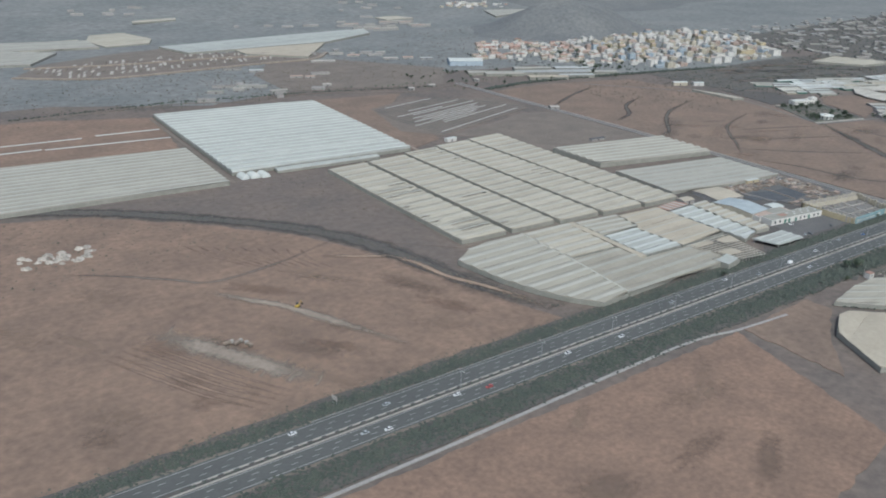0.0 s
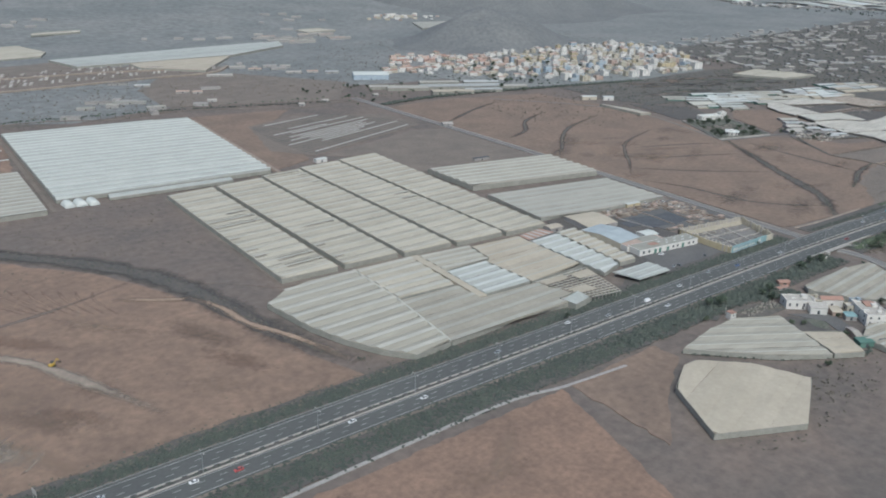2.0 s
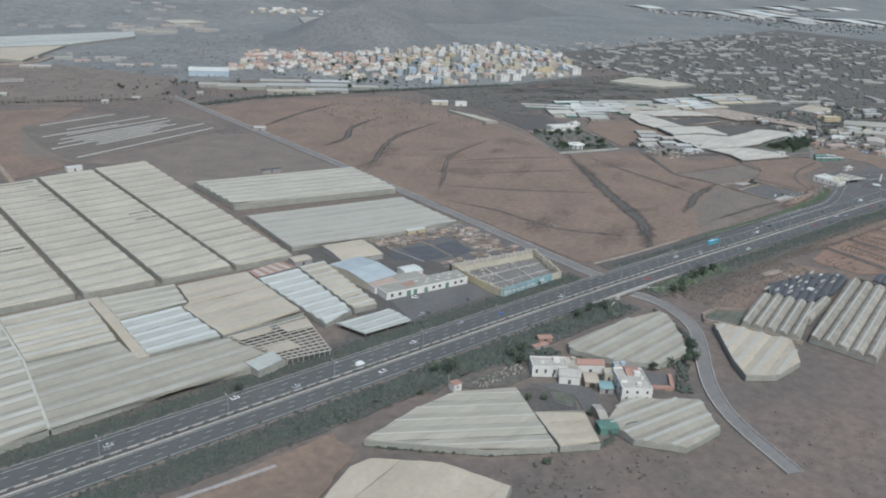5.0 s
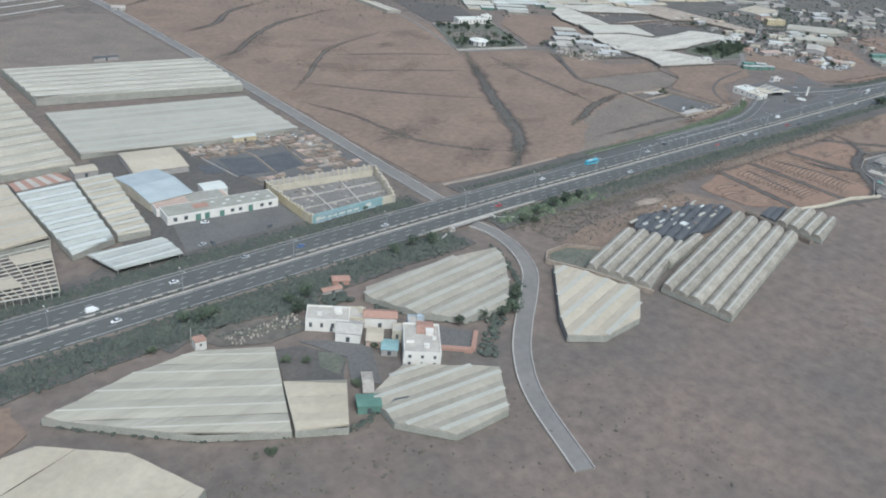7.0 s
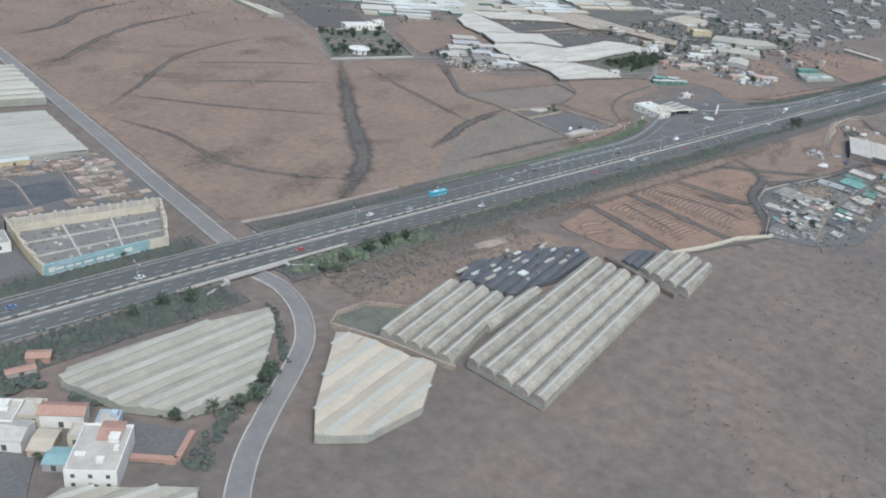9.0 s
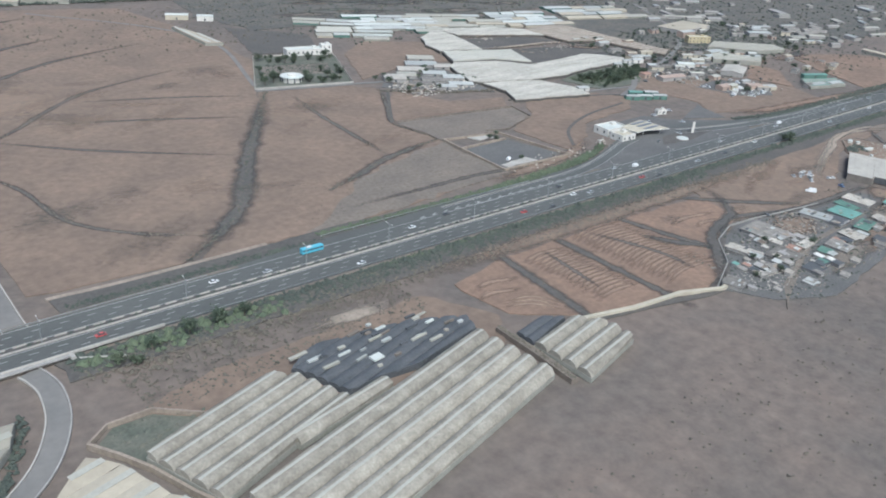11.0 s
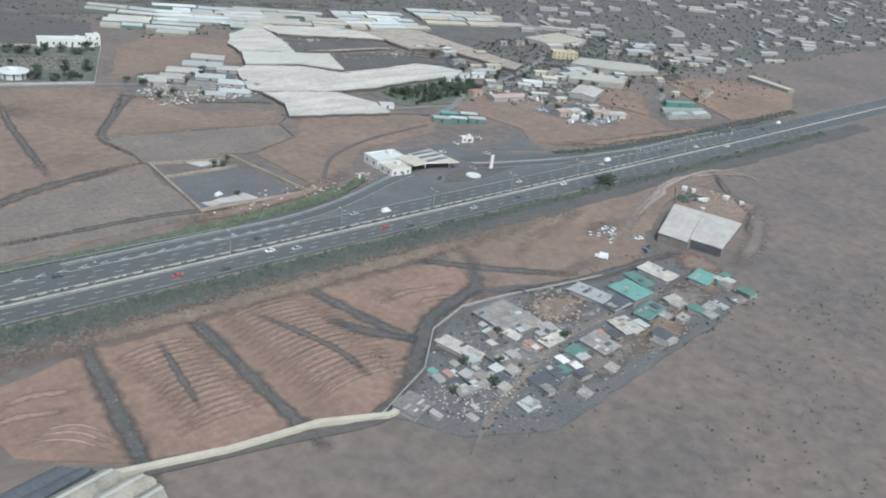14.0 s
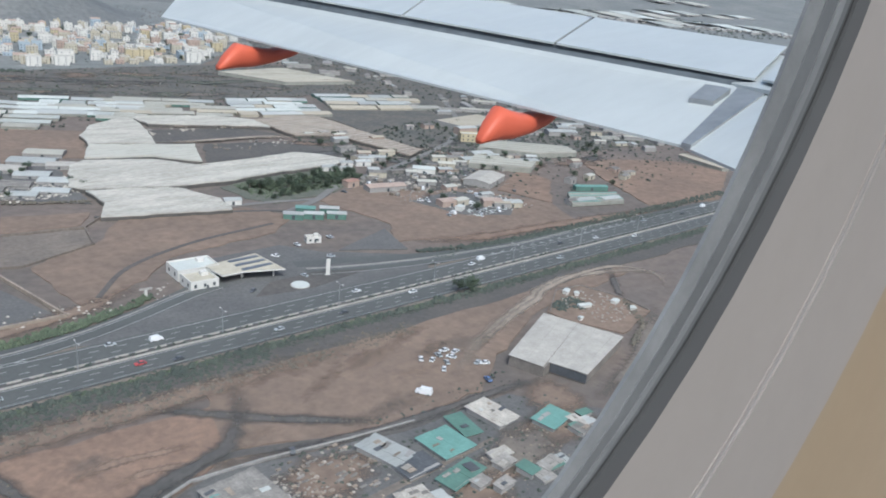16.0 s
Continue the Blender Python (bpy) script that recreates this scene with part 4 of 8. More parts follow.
def car_proto(name, label, paint, length=2.6, width=1.08, height=0.86, van=False):
    """A small car: shaped body, glazed cabin, lamps and four wheels. It heads along +x."""
    top = thing(name, 0, 0, 0, label, "van" if van else "car", "vehicles on the motorway")
    l, w, z0, belt = length / 2, width / 2, 0.16, height * (0.62 if not van else 0.6)
    body, taper = Build(), 0.9
    rows = [(-l, z0 + 0.08, belt * 0.92), (-l * 0.96, z0, belt), (-l * 0.3, z0, belt), (l * 0.42, z0, belt), (l * 0.9, z0, belt * 0.8), (l, z0 + 0.08, belt * 0.66)]
    for (xa, za, ta), (xb, zb, tb) in zip(rows, rows[1:]):
        q = [(xa, -w, za), (xb, -w, zb), (xb, w, zb), (xa, w, za), (xa, -w * 0.94, ta), (xb, -w * 0.94, tb), (xb, w * 0.94, tb), (xa, w * 0.94, ta)]
        body.add(q, [(3, 2, 1, 0), (4, 5, 6, 7), (0, 1, 5, 4), (2, 3, 7, 6), (0, 4, 7, 3), (1, 2, 6, 5)])
    part("body", body, paint, top)
    a0, a1, b0, b1 = (-l * 0.95, l * 0.62, -l * 0.93, l * 0.4) if van else (-l * 0.82, l * 0.5, -l * 0.5, l * 0.14)
    glass = Build().add([(a0, -w * 0.9, belt), (a1, -w * 0.9, belt), (a1, w * 0.9, belt), (a0, w * 0.9, belt), (b0, -w * 0.74, height), (b1, -w * 0.74, height), (b1, w * 0.74, height), (b0, w * 0.74, height)],
                        [(0, 1, 5, 4), (1, 2, 6, 5), (2, 3, 7, 6), (3, 0, 4, 7), (4, 5, 6, 7)])
    part("cabin_glass", glass, WINDOW if not van else paint, top)
    part("roof_panel", Build().add([(b0, -w * 0.75, height + 0.015), (b1, -w * 0.75, height + 0.015), (b1, w * 0.75, height + 0.015), (b0, w * 0.75, height + 0.015), (b0, -w * 0.75, height - 0.03), (b1, -w * 0.75, height - 0.03), (b1, w * 0.75, height - 0.03), (b0, w * 0.75, height - 0.03)],
                                   [(0, 1, 2, 3), (4, 5, 1, 0), (5, 6, 2, 1), (6, 7, 3, 2), (7, 4, 0, 3)]), paint, top)
    if van:
        part("windscreen", Build().add([(l * 0.6, -w * 0.8, belt + 0.05), (l * 0.6, w * 0.8, belt + 0.05), (l * 0.44, w * 0.7, height - 0.06), (l * 0.44, -w * 0.7, height - 0.06)], [(0, 1, 2, 3)]), WINDOW, top)
    for sx in (-1, 1):
        for sy in (-1, 1):
            part("wheel", wheel(Build(), sx * l * 0.62, sy * (w - 0.06), 0.19), RUBBER, top)
    return top


CARS = [car_proto("car", "white hatchback car on the road", WHITECAR), car_proto("car", "silver grey saloon car on the road", SILVERCAR), car_proto("car", "red hatchback car on the road", REDCAR), car_proto("car", "dark grey saloon car on the road", DARKCAR),
        car_proto("van", "white panel van with a tall body", WHITECAR, 3.2, 1.2, 1.35, True), car_proto("car", "small blue hatchback car on the road", BLUECAR)]
# kind, place along the road, lane offset
for k, x0, off in ((0, 117, -6.2), (1, 110, -3.9), (0, 146, -2.2), (0, 92, 8.2), (1, 124, 6.0), (2, 158, -4.2), (0, 196, -2.2), (0, 222, -4.0), (1, 262, 5.8), (0, 300, 8.2), (1, 318, 3.6), (0, 345, -4.2), (0, 366, 6.0), (4, 342, 3.8), (1, 390, 8.4),
                   (5, 408, 5.8), (0, 440, 3.8), (2, 486, -4.0), (0, 520, 6.0), (1, 535, 3.6), (0, 560, -6.3), (0, 588, 5.9), (3, 604, 8.3), (0, 655, -2.2), (1, 662, -4.2), (2, 628, -4.3), (3, 656, 5.9), (4, 700, 5.6), (1, 690, 8.2), (2, 692, -4.0),
                   (3, 700, -6.2), (3, 748, -4.2), (0, 774, -2.2), (1, 728, -4.3), (0, 760, 6.2), (0, 806, 6.0), (4, 812, 8.0), (1, 838, -4.2), (3, 850, 5.8), (0, 868, 3.8), (0, 884, -2.2), (1, 905, 8.2), (3, 930, 6.0), (4, 950, 8.2), (3, 640, -6.2)):
    x, y, h = along(x0, off)
    put(CARS[k], USED, x, y, 0.36, math.degrees(h) + (0 if off > 0 else 180))


def bus(x, y, turn):
    top = thing("bus", 0, 0, 0, "long light blue coach on the motorway", "bus")
    part("body", Build().box(0, 0, 0.3, 7.2, 1.5, 1.55).box(0, 0, 1.85, 6.9, 1.35, 0.1), BLUEBUS, top)
    for s in (-1, 1):
        for i in range(6):
            part("window", Build().box(-2.9 + i * 1.15, s * 0.755, 1.05, 1.0, 0.03, 0.5), WINDOW, top)
        for wx in (-2.2, 2.3):
            part("wheel", wheel(Build(), wx, s * 0.66, 0.3), RUBBER, top)
    part("windscreen", Build().box(3.61, 0, 0.8, 0.03, 1.3, 0.85), WINDOW, top)
    part("roof_unit", Build().box(-1.0, 0, 1.93, 1.6, 1.0, 0.16), WHITECAR, top)
    top.matrix_basis = pose(x, y, 0.36, 0, 0, turn)


bx, by, bh = along(552, 8.0)
bus(bx, by, math.degrees(bh))


def street_lamp_proto():
    top = thing("street_lamp", 0, 0, 0, "tall galvanised lamp post with two arms", "street lamp", "motorway lamps")
    part("pole", Build().tube((0, 0, 0), (0, 0, 6.4), 0.13, 0.07, 8), STEEL, top)
    for s in (-1, 1):
        part("arm", Build().tube((0, 0, 6.3), (0, s * 1.1, 6.6), 0.05, 0.04), STEEL, top)
        part("lamp_head", Build().box(0, s * 1.35, 6.55, 0.22, 0.6, 0.12), WHITEWALL, top)
    return top


LAMP = street_lamp_proto()
for x0 in (150, 186, 222, 258, 294, 330, 366, 402, 438, 474, 510, 546, 575, 610, 645, 680, 715, 750, 785, 820, 855, 890):
    x, y, h = along(x0, 0.9)
    put(LAMP, USED, x, y, 0.3, math.degrees(h))


def sign_board(x, y, turn, w=2.6, h=1.6, mat=BLUEWALL, label="grey-backed road sign on two posts"):
    top = thing("road_sign", x, y, 0, label, "road sign")
    m = Matrix.Translation((x, y, 0)) @ Matrix.Rotation(radians(turn), 4, "Z")
    for s in (-0.8, 0.8):
        part("post", Build().tube(m @ Vector((0, s, 0)), m @ Vector((0, s, 2.6)), 0.06, 0.06), STEEL, top)
    part("panel", Build().box(x, y, 1.7, 0.08, w, h, turn), mat, top)


sign_board(111, 203.5, 10, mat=KERB)


# ---- buildings ----
def shed(x, y, w, d, h, turn, roof, wall, label, pitch=0.18, category="shed", group="", doors=1):
    """A gabled shed with eaves, a door and a ridge cap."""
    top = thing("shed", x, y, 0, label, category, group)
    m = Matrix.Translation((x, y, 0)) @ Matrix.Rotation(radians(turn), 4, "Z")
    t = lambda pts: [tuple(m @ Vector(p)) for p in pts]
    r = d * pitch
    part("wall", Build().add(t([(-w / 2, -d / 2, -0.2), (w / 2, -d / 2, -0.2), (w / 2, d / 2, -0.2), (-w / 2, d / 2, -0.2), (-w / 2, -d / 2, h), (w / 2, -d / 2, h), (w / 2, d / 2, h), (-w / 2, d / 2, h), (-w / 2, 0, h + r - 0.05), (w / 2, 0, h + r - 0.05)]),
                             [(0, 1, 5, 4), (2, 3, 7, 6), (1, 2, 6, 9, 5), (3, 0, 4, 8, 7)]), wall, top)
    b = Build()
    f = [(0, 1, 2, 3), (7, 6, 5, 4), (0, 4, 5, 1), (1, 5, 6, 2), (2, 6, 7, 3), (3, 7, 4, 0)]
    for s in (-1, 1):
        q = t([(-w / 2 - 0.2, s * (d / 2 + 0.2), h - 0.06), (w / 2 + 0.2, s * (d / 2 + 0.2), h - 0.06), (w / 2 + 0.2, 0, h + r), (-w / 2 - 0.2, 0, h + r)])
        b.add(q + [(a, e, c - 0.08) for a, e, c in q], f if s < 0 else [g[::-1] for g in f])
    part("roof", b, roof, top)
    for i in range(doors):
        a = -w / 2 + w * (i + 0.5) / doors
        part("door", Build().add(t([(a - 0.5, -d / 2 - 0.03, 0), (a + 0.5, -d / 2 - 0.03, 0), (a + 0.5, -d / 2 - 0.03, min(h * 0.75, 1.5)), (a - 0.5, -d / 2 - 0.03, min(h * 0.75, 1.5))]), [(0, 1, 2, 3)]), WINDOW, top)
    return top


def flat_house(x, y, w, d, h, turn, wall, label, floors=2, roof=None, group="", windows=True, category="house", z=0.0, bay=2.6):
    """A flat-roofed house with a parapet, windows and door on the faces, and a stair head on the roof."""
    top = thing("house", x, y, z, label, category, group)
    m = Matrix.Translation((x, y, z)) @ Matrix.Rotation(radians(turn), 4, "Z")

    def box(cx, cy, cz, sx, sy, sz):
        b = Build().box(cx, cy, cz, sx, sy, sz)
        b.v = [tuple(m @ Vector(p)) for p in b.v]
        return b

    part("wall", box(0, 0, -0.2, w, d, h + 0.2), wall, top)
    part("roof", box(0, 0, h, w - 0.5, d - 0.5, 0.03), roof or FLATROOF, top)
    ring = Build()
    for sx, sy, lx, ly in ((0, -1, w, 0.22), (0, 1, w, 0.22), (-1, 0, 0.22, d - 0.44), (1, 0, 0.22, d - 0.44)):
        e = box(sx * (w / 2 - 0.11), sy * (d / 2 - 0.11), h, lx, ly, 0.45)
        ring.add(e.v, e.f)
    if windows:
        part("parapet", ring, wall, top)
    if windows and floors < 4:
        part("stair_head", box(w * 0.22, d * 0.2, h, min(2.0, w * 0.3), min(2.0, d * 0.3), 1.1), wall, top)
    if windows:
        fh = h / floors
        for f in range(floors):
            nw = max(2, int(w / bay))
            for i in range(nw):
                a = -w / 2 + w * (i + 0.5) / nw
                part("window", box(a, -d / 2 - 0.02, f * fh + fh * 0.35, 0.75, 0.06, fh * 0.42), WINDOW, top)
            nd = max(1, int(d / bay / 1.4))
            for i in range(nd):
                a = -d / 2 + d * (i + 0.5) / nd
                part("window", box(-w / 2 - 0.02, a, f * fh + fh * 0.35, 0.06, 0.75, fh * 0.42), WINDOW, top)
        part("door", box(w * 0.1, -d / 2 - 0.03, 0, 0.7, 0.06, 1.3), WINDOW, top)
    return top


def wall_run(pts, h, thick, mat, label, name="wall_run"):
    b = Build()
    for p, q in zip(pts, pts[1:]):
        ribbon([p, q], thick, h, h + 0.2, b)
    return tagged(part(name, b, mat, None, label), category="wall", kind="structure")


patch("works_ground", [(344, 203), (378, 199.4), (420, 200), (424, 236), (414.4, 286), (383.4, 286), (377, 262), (364, 216)], 0.03, DARKEARTH, "dark trodden ground round the works", 346, 6, 0.4)
# white farm building, yards and walled shell north of the motorway
patch("yard", [(377, 202), (420, 201), (420, 218), (384, 226)], 0.08, GRAVEL, "dark gravel forecourt of the works", 61, 8, 0.2)
m_ang = -8.5
works = flat_house(401, 224.8, 38, 8.2, 3.0, m_ang, WHITEWALL, "long white single-storey works building", 1, SIDENET, category="building", windows=False)
wc, ws_ = math.cos(radians(m_ang)), math.sin(radians(m_ang))
for u, w, h, mat in ((-16.5, 1.2, 1.3, WINDOW), (-13, 1.2, 1.3, WINDOW), (-9, 1.8, 2.2, DEEPGREEN), (-6, 1.6, 2.2, DEEPGREEN), (-1, 1.6, 2.0, DEEPGREEN), (2.6, 1.2, 1.1, WINDOW), (5.4, 1.2, 1.1, WINDOW), (9, 1.6, 2.2, DEEPGREEN), (13, 1.2, 1.1, WINDOW), (16, 1.2, 1.1, WINDOW)):
    z = 0.1 if mat is DEEPGREEN else 1.0
    part("door" if mat is DEEPGREEN else "window", Build().box(401 + wc * u + ws_ * 4.15, 224.8 + ws_ * u - wc * 4.15, z, w, 0.08, h, m_ang), mat, works)
annexe = flat_house(394.6, 233.2, 25, 8.4, 2.7, m_ang, WHITEWALL, "low annexe with a pinkish grey roof", 1, OCHRE, category="building", windows=False)
part("roof_sheet", Build().box(399.6, 232.6, 2.74, 12, 7.6, 0.06, m_ang), SIDENET, annexe, "grey translucent roof sheets")
part("red_roof", Build().box(394.4, 226, 3.05, 5, 3.4, 0.1, m_ang), TERRACOTTA, works, "small red tiled roof")
for i in range(8):
    part("skylight", Build().box(399 + i * 2.6, 226.4 - i * 0.4 - (i % 2) * 2.6, 3.03, 1.3, 0.7, 0.1, m_ang), RIDGEWHITE, works)
shed(389.2, 248, 15.5, 24.5, 3.2, 2, BLUEROOF, CREAM, "large shed with a pale blue tin roof", 0.05)
for i in range(3):
    setting("roof_light", Build().box(394 - i * 0.8, 252.4 - i * 5.2, 3.56, 6.0, 2.2, 0.08, 2), RIDGEWHITE, "white translucent roof sheet", category="roof sheet")
shed(406, 238.4, 8, 7, 2.8, -8, RIDGEWHITE, WHITEWALL, "small shed with a white roof", 0.06)
shed(400.4, 270.6, 19.5, 20, 2.3, -10, NETTAN, GREYWALL, "open-sided shed with a tan roof", 0.03)
shed(442, 277, 9.4, 3.4, 2.2, -8, RIDGEWHITE, YELLOW, "small canopy with a white roof", 0.04)
redroof = thing("shed", 360, 270, 0, "low shed with a red and white striped roof", "shed")
part("wall", Build().prism([(351.4, 273.2), (367.2, 275), (369.4, 267.4), (351.2, 266.2)], -0.2, 2.3), GREYWALL, redroof)
for i in range(9):
    k0, k1 = i / 9, (i + 0.97) / 9
    part("roof_sheet", Build().prism([(351.2 + 16.2 * k0, 273.4 + 1.8 * k0), (351.2 + 16.2 * k1, 273.4 + 1.8 * k1), (351 + 18.6 * k1, 266 + 1.2 * k1), (351 + 18.6 * k0, 266 + 1.2 * k0)], 2.3, 2.42), TERRACOTTA if i % 2 == 0 else FLATROOF, redroof)
shed(376.5, 274.6, 8, 6, 2.2, -6, NETTAN, GREYWALL, "small shed with a tan roof", 0.08)

patch("yard", [(414.5, 285), (470.6, 276.4), (471, 231.4), (425, 238)], 0.06, GRAVEL, "rubble-strewn yard divided into plots", 62, 8, 0.2)
rng = random.Random(12)
yard = tagged(place_empty("plot_walls", 445, 256, 0), "low block walls dividing the yard into plots", "wall", kind="structure")
part("plot_wall", ribbon([(435.9, 266), (436.6, 259), (434.6, 243)], 0.5, 0.5, 0.6), SAND, yard)
part("plot_wall", ribbon([(418, 268), (420.4, 246)], 0.4, 0.5, 0.6), GREYWALL, yard)
part("plot_wall", ribbon([(452, 262), (449, 243)], 0.4, 0.5, 0.6), SAND, yard)
part("plot_wall", ribbon([(416, 272), (452, 266), (470, 262)], 0.3, 0.5, 0.6), GREYWALL, yard)
for i, poly in enumerate(([(423.4, 264.6), (435.8, 259.6), (434.2, 244.6), (421, 247)], [(437.2, 259), (450.4, 258.2), (447.8, 244), (435.4, 242.4)], [(413, 262), (421, 260.6), (420.2, 252), (412, 254)])):
    patch("dark_plot", poly, 0.14, DARKNET, "plot covered with black sheeting", 63 + i, 9, 0.2)
# pale and brown beds of stacked earth in rows
for j in range(13):
    for i in range(14):
        x, y = 418 + i * 3.8 + j * 0.4 + rng.uniform(-0.3, 0.3), 281.4 - j * 3.4 - i * 0.55 + rng.uniform(-0.3, 0.3)
        if (419 < x < 451.5 and 241 < y < 266) or x > 469 or rng.random() < 0.16:
            continue
        ends = [(x + a * rng.uniform(0.85, 1.08), y + b * rng.uniform(0.75, 1.1)) for a, b in ((-1.75, -1.1), (1.75, -1.4), (1.75, 1.1), (-1.75, 1.4))]
        tagged(part("earth_bed", Build().prism(ends, 0.0, rng.uniform(0.25, 0.6)), rng.choice((GREYEARTH, SAND, SAND, OCHRE, BROWN, PALLET))), "low tan bed of banked earth in the yard", "earth bed", "beds in the yard")
pile_protos = []
for i, mat in enumerate((PALLET, RUBBLE, DIRTYROOF)):
    lab, cat = ("stack of weathered timber pallets", "heap of pale rubble in the yard", "pile of stained roofing sheets")[i], ("pallets", "rubble", "scrap")[i]
    b = Build()
    if i == 1:
        ring = lambda q, z: [(math.cos(j * 0.785) * q * rng.uniform(0.7, 1.2), math.sin(j * 0.785) * q * 0.8 * rng.uniform(0.7, 1.2), z * rng.uniform(0.6, 1.2)) for j in range(8)]
        b.add(ring(1.1, 0.0) + ring(0.8, 0.3) + ring(0.45, 0.55) + [(0, 0, 0.6)], [(k * 8 + j, k * 8 + (j + 1) % 8, k * 8 + 8 + (j + 1) % 8, k * 8 + 8 + j) for k in range(2) for j in range(8)] + [(16 + j, 16 + (j + 1) % 8, 24) for j in range(8)])
        p = tagged(part("debris_mound", b, mat), lab, cat, "clutter in the yard")
    else:
        p = thing("pallet_stack" if i == 0 else "scrap_pile", 0, 0, 0, lab, cat, "clutter in the yard")
        for k in range(2):
            part("layer", Build().box(rng.uniform(-0.12, 0.12), rng.uniform(-0.1, 0.1), k * 0.36, 2.0 + 0.6 * i, 1.1, 0.3, rng.uniform(-6, 6)), mat, p)
    pile_protos.append(p)
for i in range(90):
    u, v = rng.random(), rng.random()
    x, y = 418 + 50 * u, (266 + 16 * v if i % 2 else 240 + 42 * v) - 6 * u
    if not (420 < x < 452 and 242 < y < 265):
        put(pile_protos[rng.choice((0, 0, 1, 2))], USED, x, y, 0.06, rng.uniform(-12, 12) + (90 if rng.random() < 0.2 else 0), rng.uniform(0.6, 1.7))
# cars and a yellow machine left in the yard
for x, y, k in ((424, 279, 1), (428, 281, 5), (452, 276, 0), (458, 273, 1), (462, 271, 0), (384, 206, 1), (387, 205, 3), (392, 219, 0), (408, 206, 3)):
    put(CARS[k], USED, x, y, 0.12, rng.uniform(0, 360))

# the roofless shell with its painted wall
shell = [(420.6, 200.4), (455.5, 199.6), (466.6, 224.4), (423, 231.6)]
wall_run([(420.6, 200.4), (421, 212), (423, 231.6)], 3.0, 0.35, YELLOW, "crumbling yellow wall of a roofless hall", "shell_wall")
wall_run([(423, 231.6), (466.6, 224.4)], 3.2, 0.5, FLATROOF, "pale back wall of a roofless hall", "shell_wall")
wall_run([(424, 228.6), (464, 222.2)], 2.4, 0.35, CREAM, "pale inner wall of a roofless hall", "shell_wall")
wall_run([(466.6, 224.4), (461.6, 211), (455.5, 199.6)], 3.0, 0.4, CREAM, "stepped cream wall of a roofless hall", "shell_wall")
wall_run([(420.6, 200.4), (450, 199.8)], 3.3, 0.8, MURAL, "front wall painted turquoise with faded writing", "shell_wall")
wall_run([(450, 199.8), (455.5, 199.6)], 3.2, 0.5, CREAM, "cream end pier of a roofless hall", "shell_wall")
piers = tagged(place_empty("shell_piers", 445, 215, 0), "row of broken concrete piers and ring beams", "wall", kind="structure")
for (ax, ay), (bx, by) in zip(shell[1:], shell[2:] + shell[:1]):
    n = int(math.hypot(bx - ax, by - ay) / 2.2)
    for i in range(n + 1):
        part("pier", Build().box(ax + (bx - ax) * i / n, ay + (by - ay) * i / n, -0.2, 0.8, 0.8, 3.3 + 1.1 * ((i * 7) % 3) / 3), CREAM if i % 4 else FLATROOF, piers)
for a, b, w in (((432, 201), (437, 229), 0.6), ((443.5, 201), (451, 227), 0.6), ((421.5, 211), (460, 208.4), 0.4), ((422.4, 220), (463.6, 215.6), 0.4)):
    part("beam", ribbon([a, b], w, 0.7, 0.5), KERB, piers)
for i in range(26):
    x, y = rng.uniform(424, 458), rng.uniform(203, 226)
    put(pile_protos[1], USED, x, y, 0.05, rng.uniform(0, 180), rng.uniform(0.5, 1.0))
patch("shell_floor", shell, 0.05, TRACK, "dark overgrown floor of the roofless hall", 66, 6, 0.2)
strewn("weeds", 422, 462, 200, 228, 260, 0.5, DRYSCRUB, "dry weeds inside the roofless hall", 67)
writing = tagged(place_empty("mural_marks", 431, 197.3, 1.3), "white bars of faded wall lettering", "sign")
for x, w, z, h in ((422.6, 1.6, 1.0, 1.5), (424.6, 2.2, 1.2, 0.9), (427.4, 1.9, 1.2, 0.7), (429.6, 1.6, 1.2, 0.7), (432.4, 2.6, 1.2, 0.8), (435.6, 2.0, 1.2, 0.8), (438.4, 2.2, 1.2, 0.8), (443.6, 2.4, 1.4, 1.3)):
    part("mark", Build().box(x, 199.86 - (x - 418) * 0.02, z, w, 0.06, h), RIDGEWHITE, writing)
for x, w, z, h in ((427, 10, 0.2, 0.5), (434, 9, 0.3, 0.4), (443, 8, 0.2, 0.6), (430, 14, 2.6, 0.35)):
    part("wave_band", Build().box(x, 199.88 - (x - 418) * 0.02, z, w, 0.04, h), BLUEWALL, writing)

# ---- farmhouse south of the motorway ----
flat_house(389.0, 149.0, 11.5, 7, 3.2, -40, WHITEWALL, "white flat-roofed farmhouse with small windows", 1, FLATROOF)
shed(390.4, 141.4, 6.6, 6.4, 2.7, -46, KERB, WHITEWALL, "white gabled wing with a pale roof", 0.16, "house")
flat_house(396.1, 145.5, 4.4, 5.4, 2.7, -40, CREAM, "low cream link between the wings", 1, FLATROOF)
shed(400.6, 141.2, 9, 4.2, 3.2, -39, TERRACOTTA, WHITEWALL, "white wing with a red tiled roof", 0.2, "house")
flat_house(400.6, 124.6, 9.5, 13.5, 4.2, -40, WHITEWALL, "taller white house with a stained flat roof", 2, FLATROOF)
flat_house(406.4, 133.2, 4.4, 4.2, 3.2, -40, BLUEWALL, "pale blue room on the roof terrace", 1, FLATROOF)
shed(404.6, 127.8, 4.2, 5.6, 4.5, -40, TERRACOTTA, OCHRE, "brown tiled stair tower of the house", 0.1, "house")
flat_house(402, 131.6, 8, 4, 3.0, -40, CREAM, "low cream annexe between the houses", 1, FLATROOF)
shed(394.4, 135.8, 4.2, 6.4, 1.9, -42, NETTAN, OCHRE, "lean-to with a pinkish tan roof", 0.05)
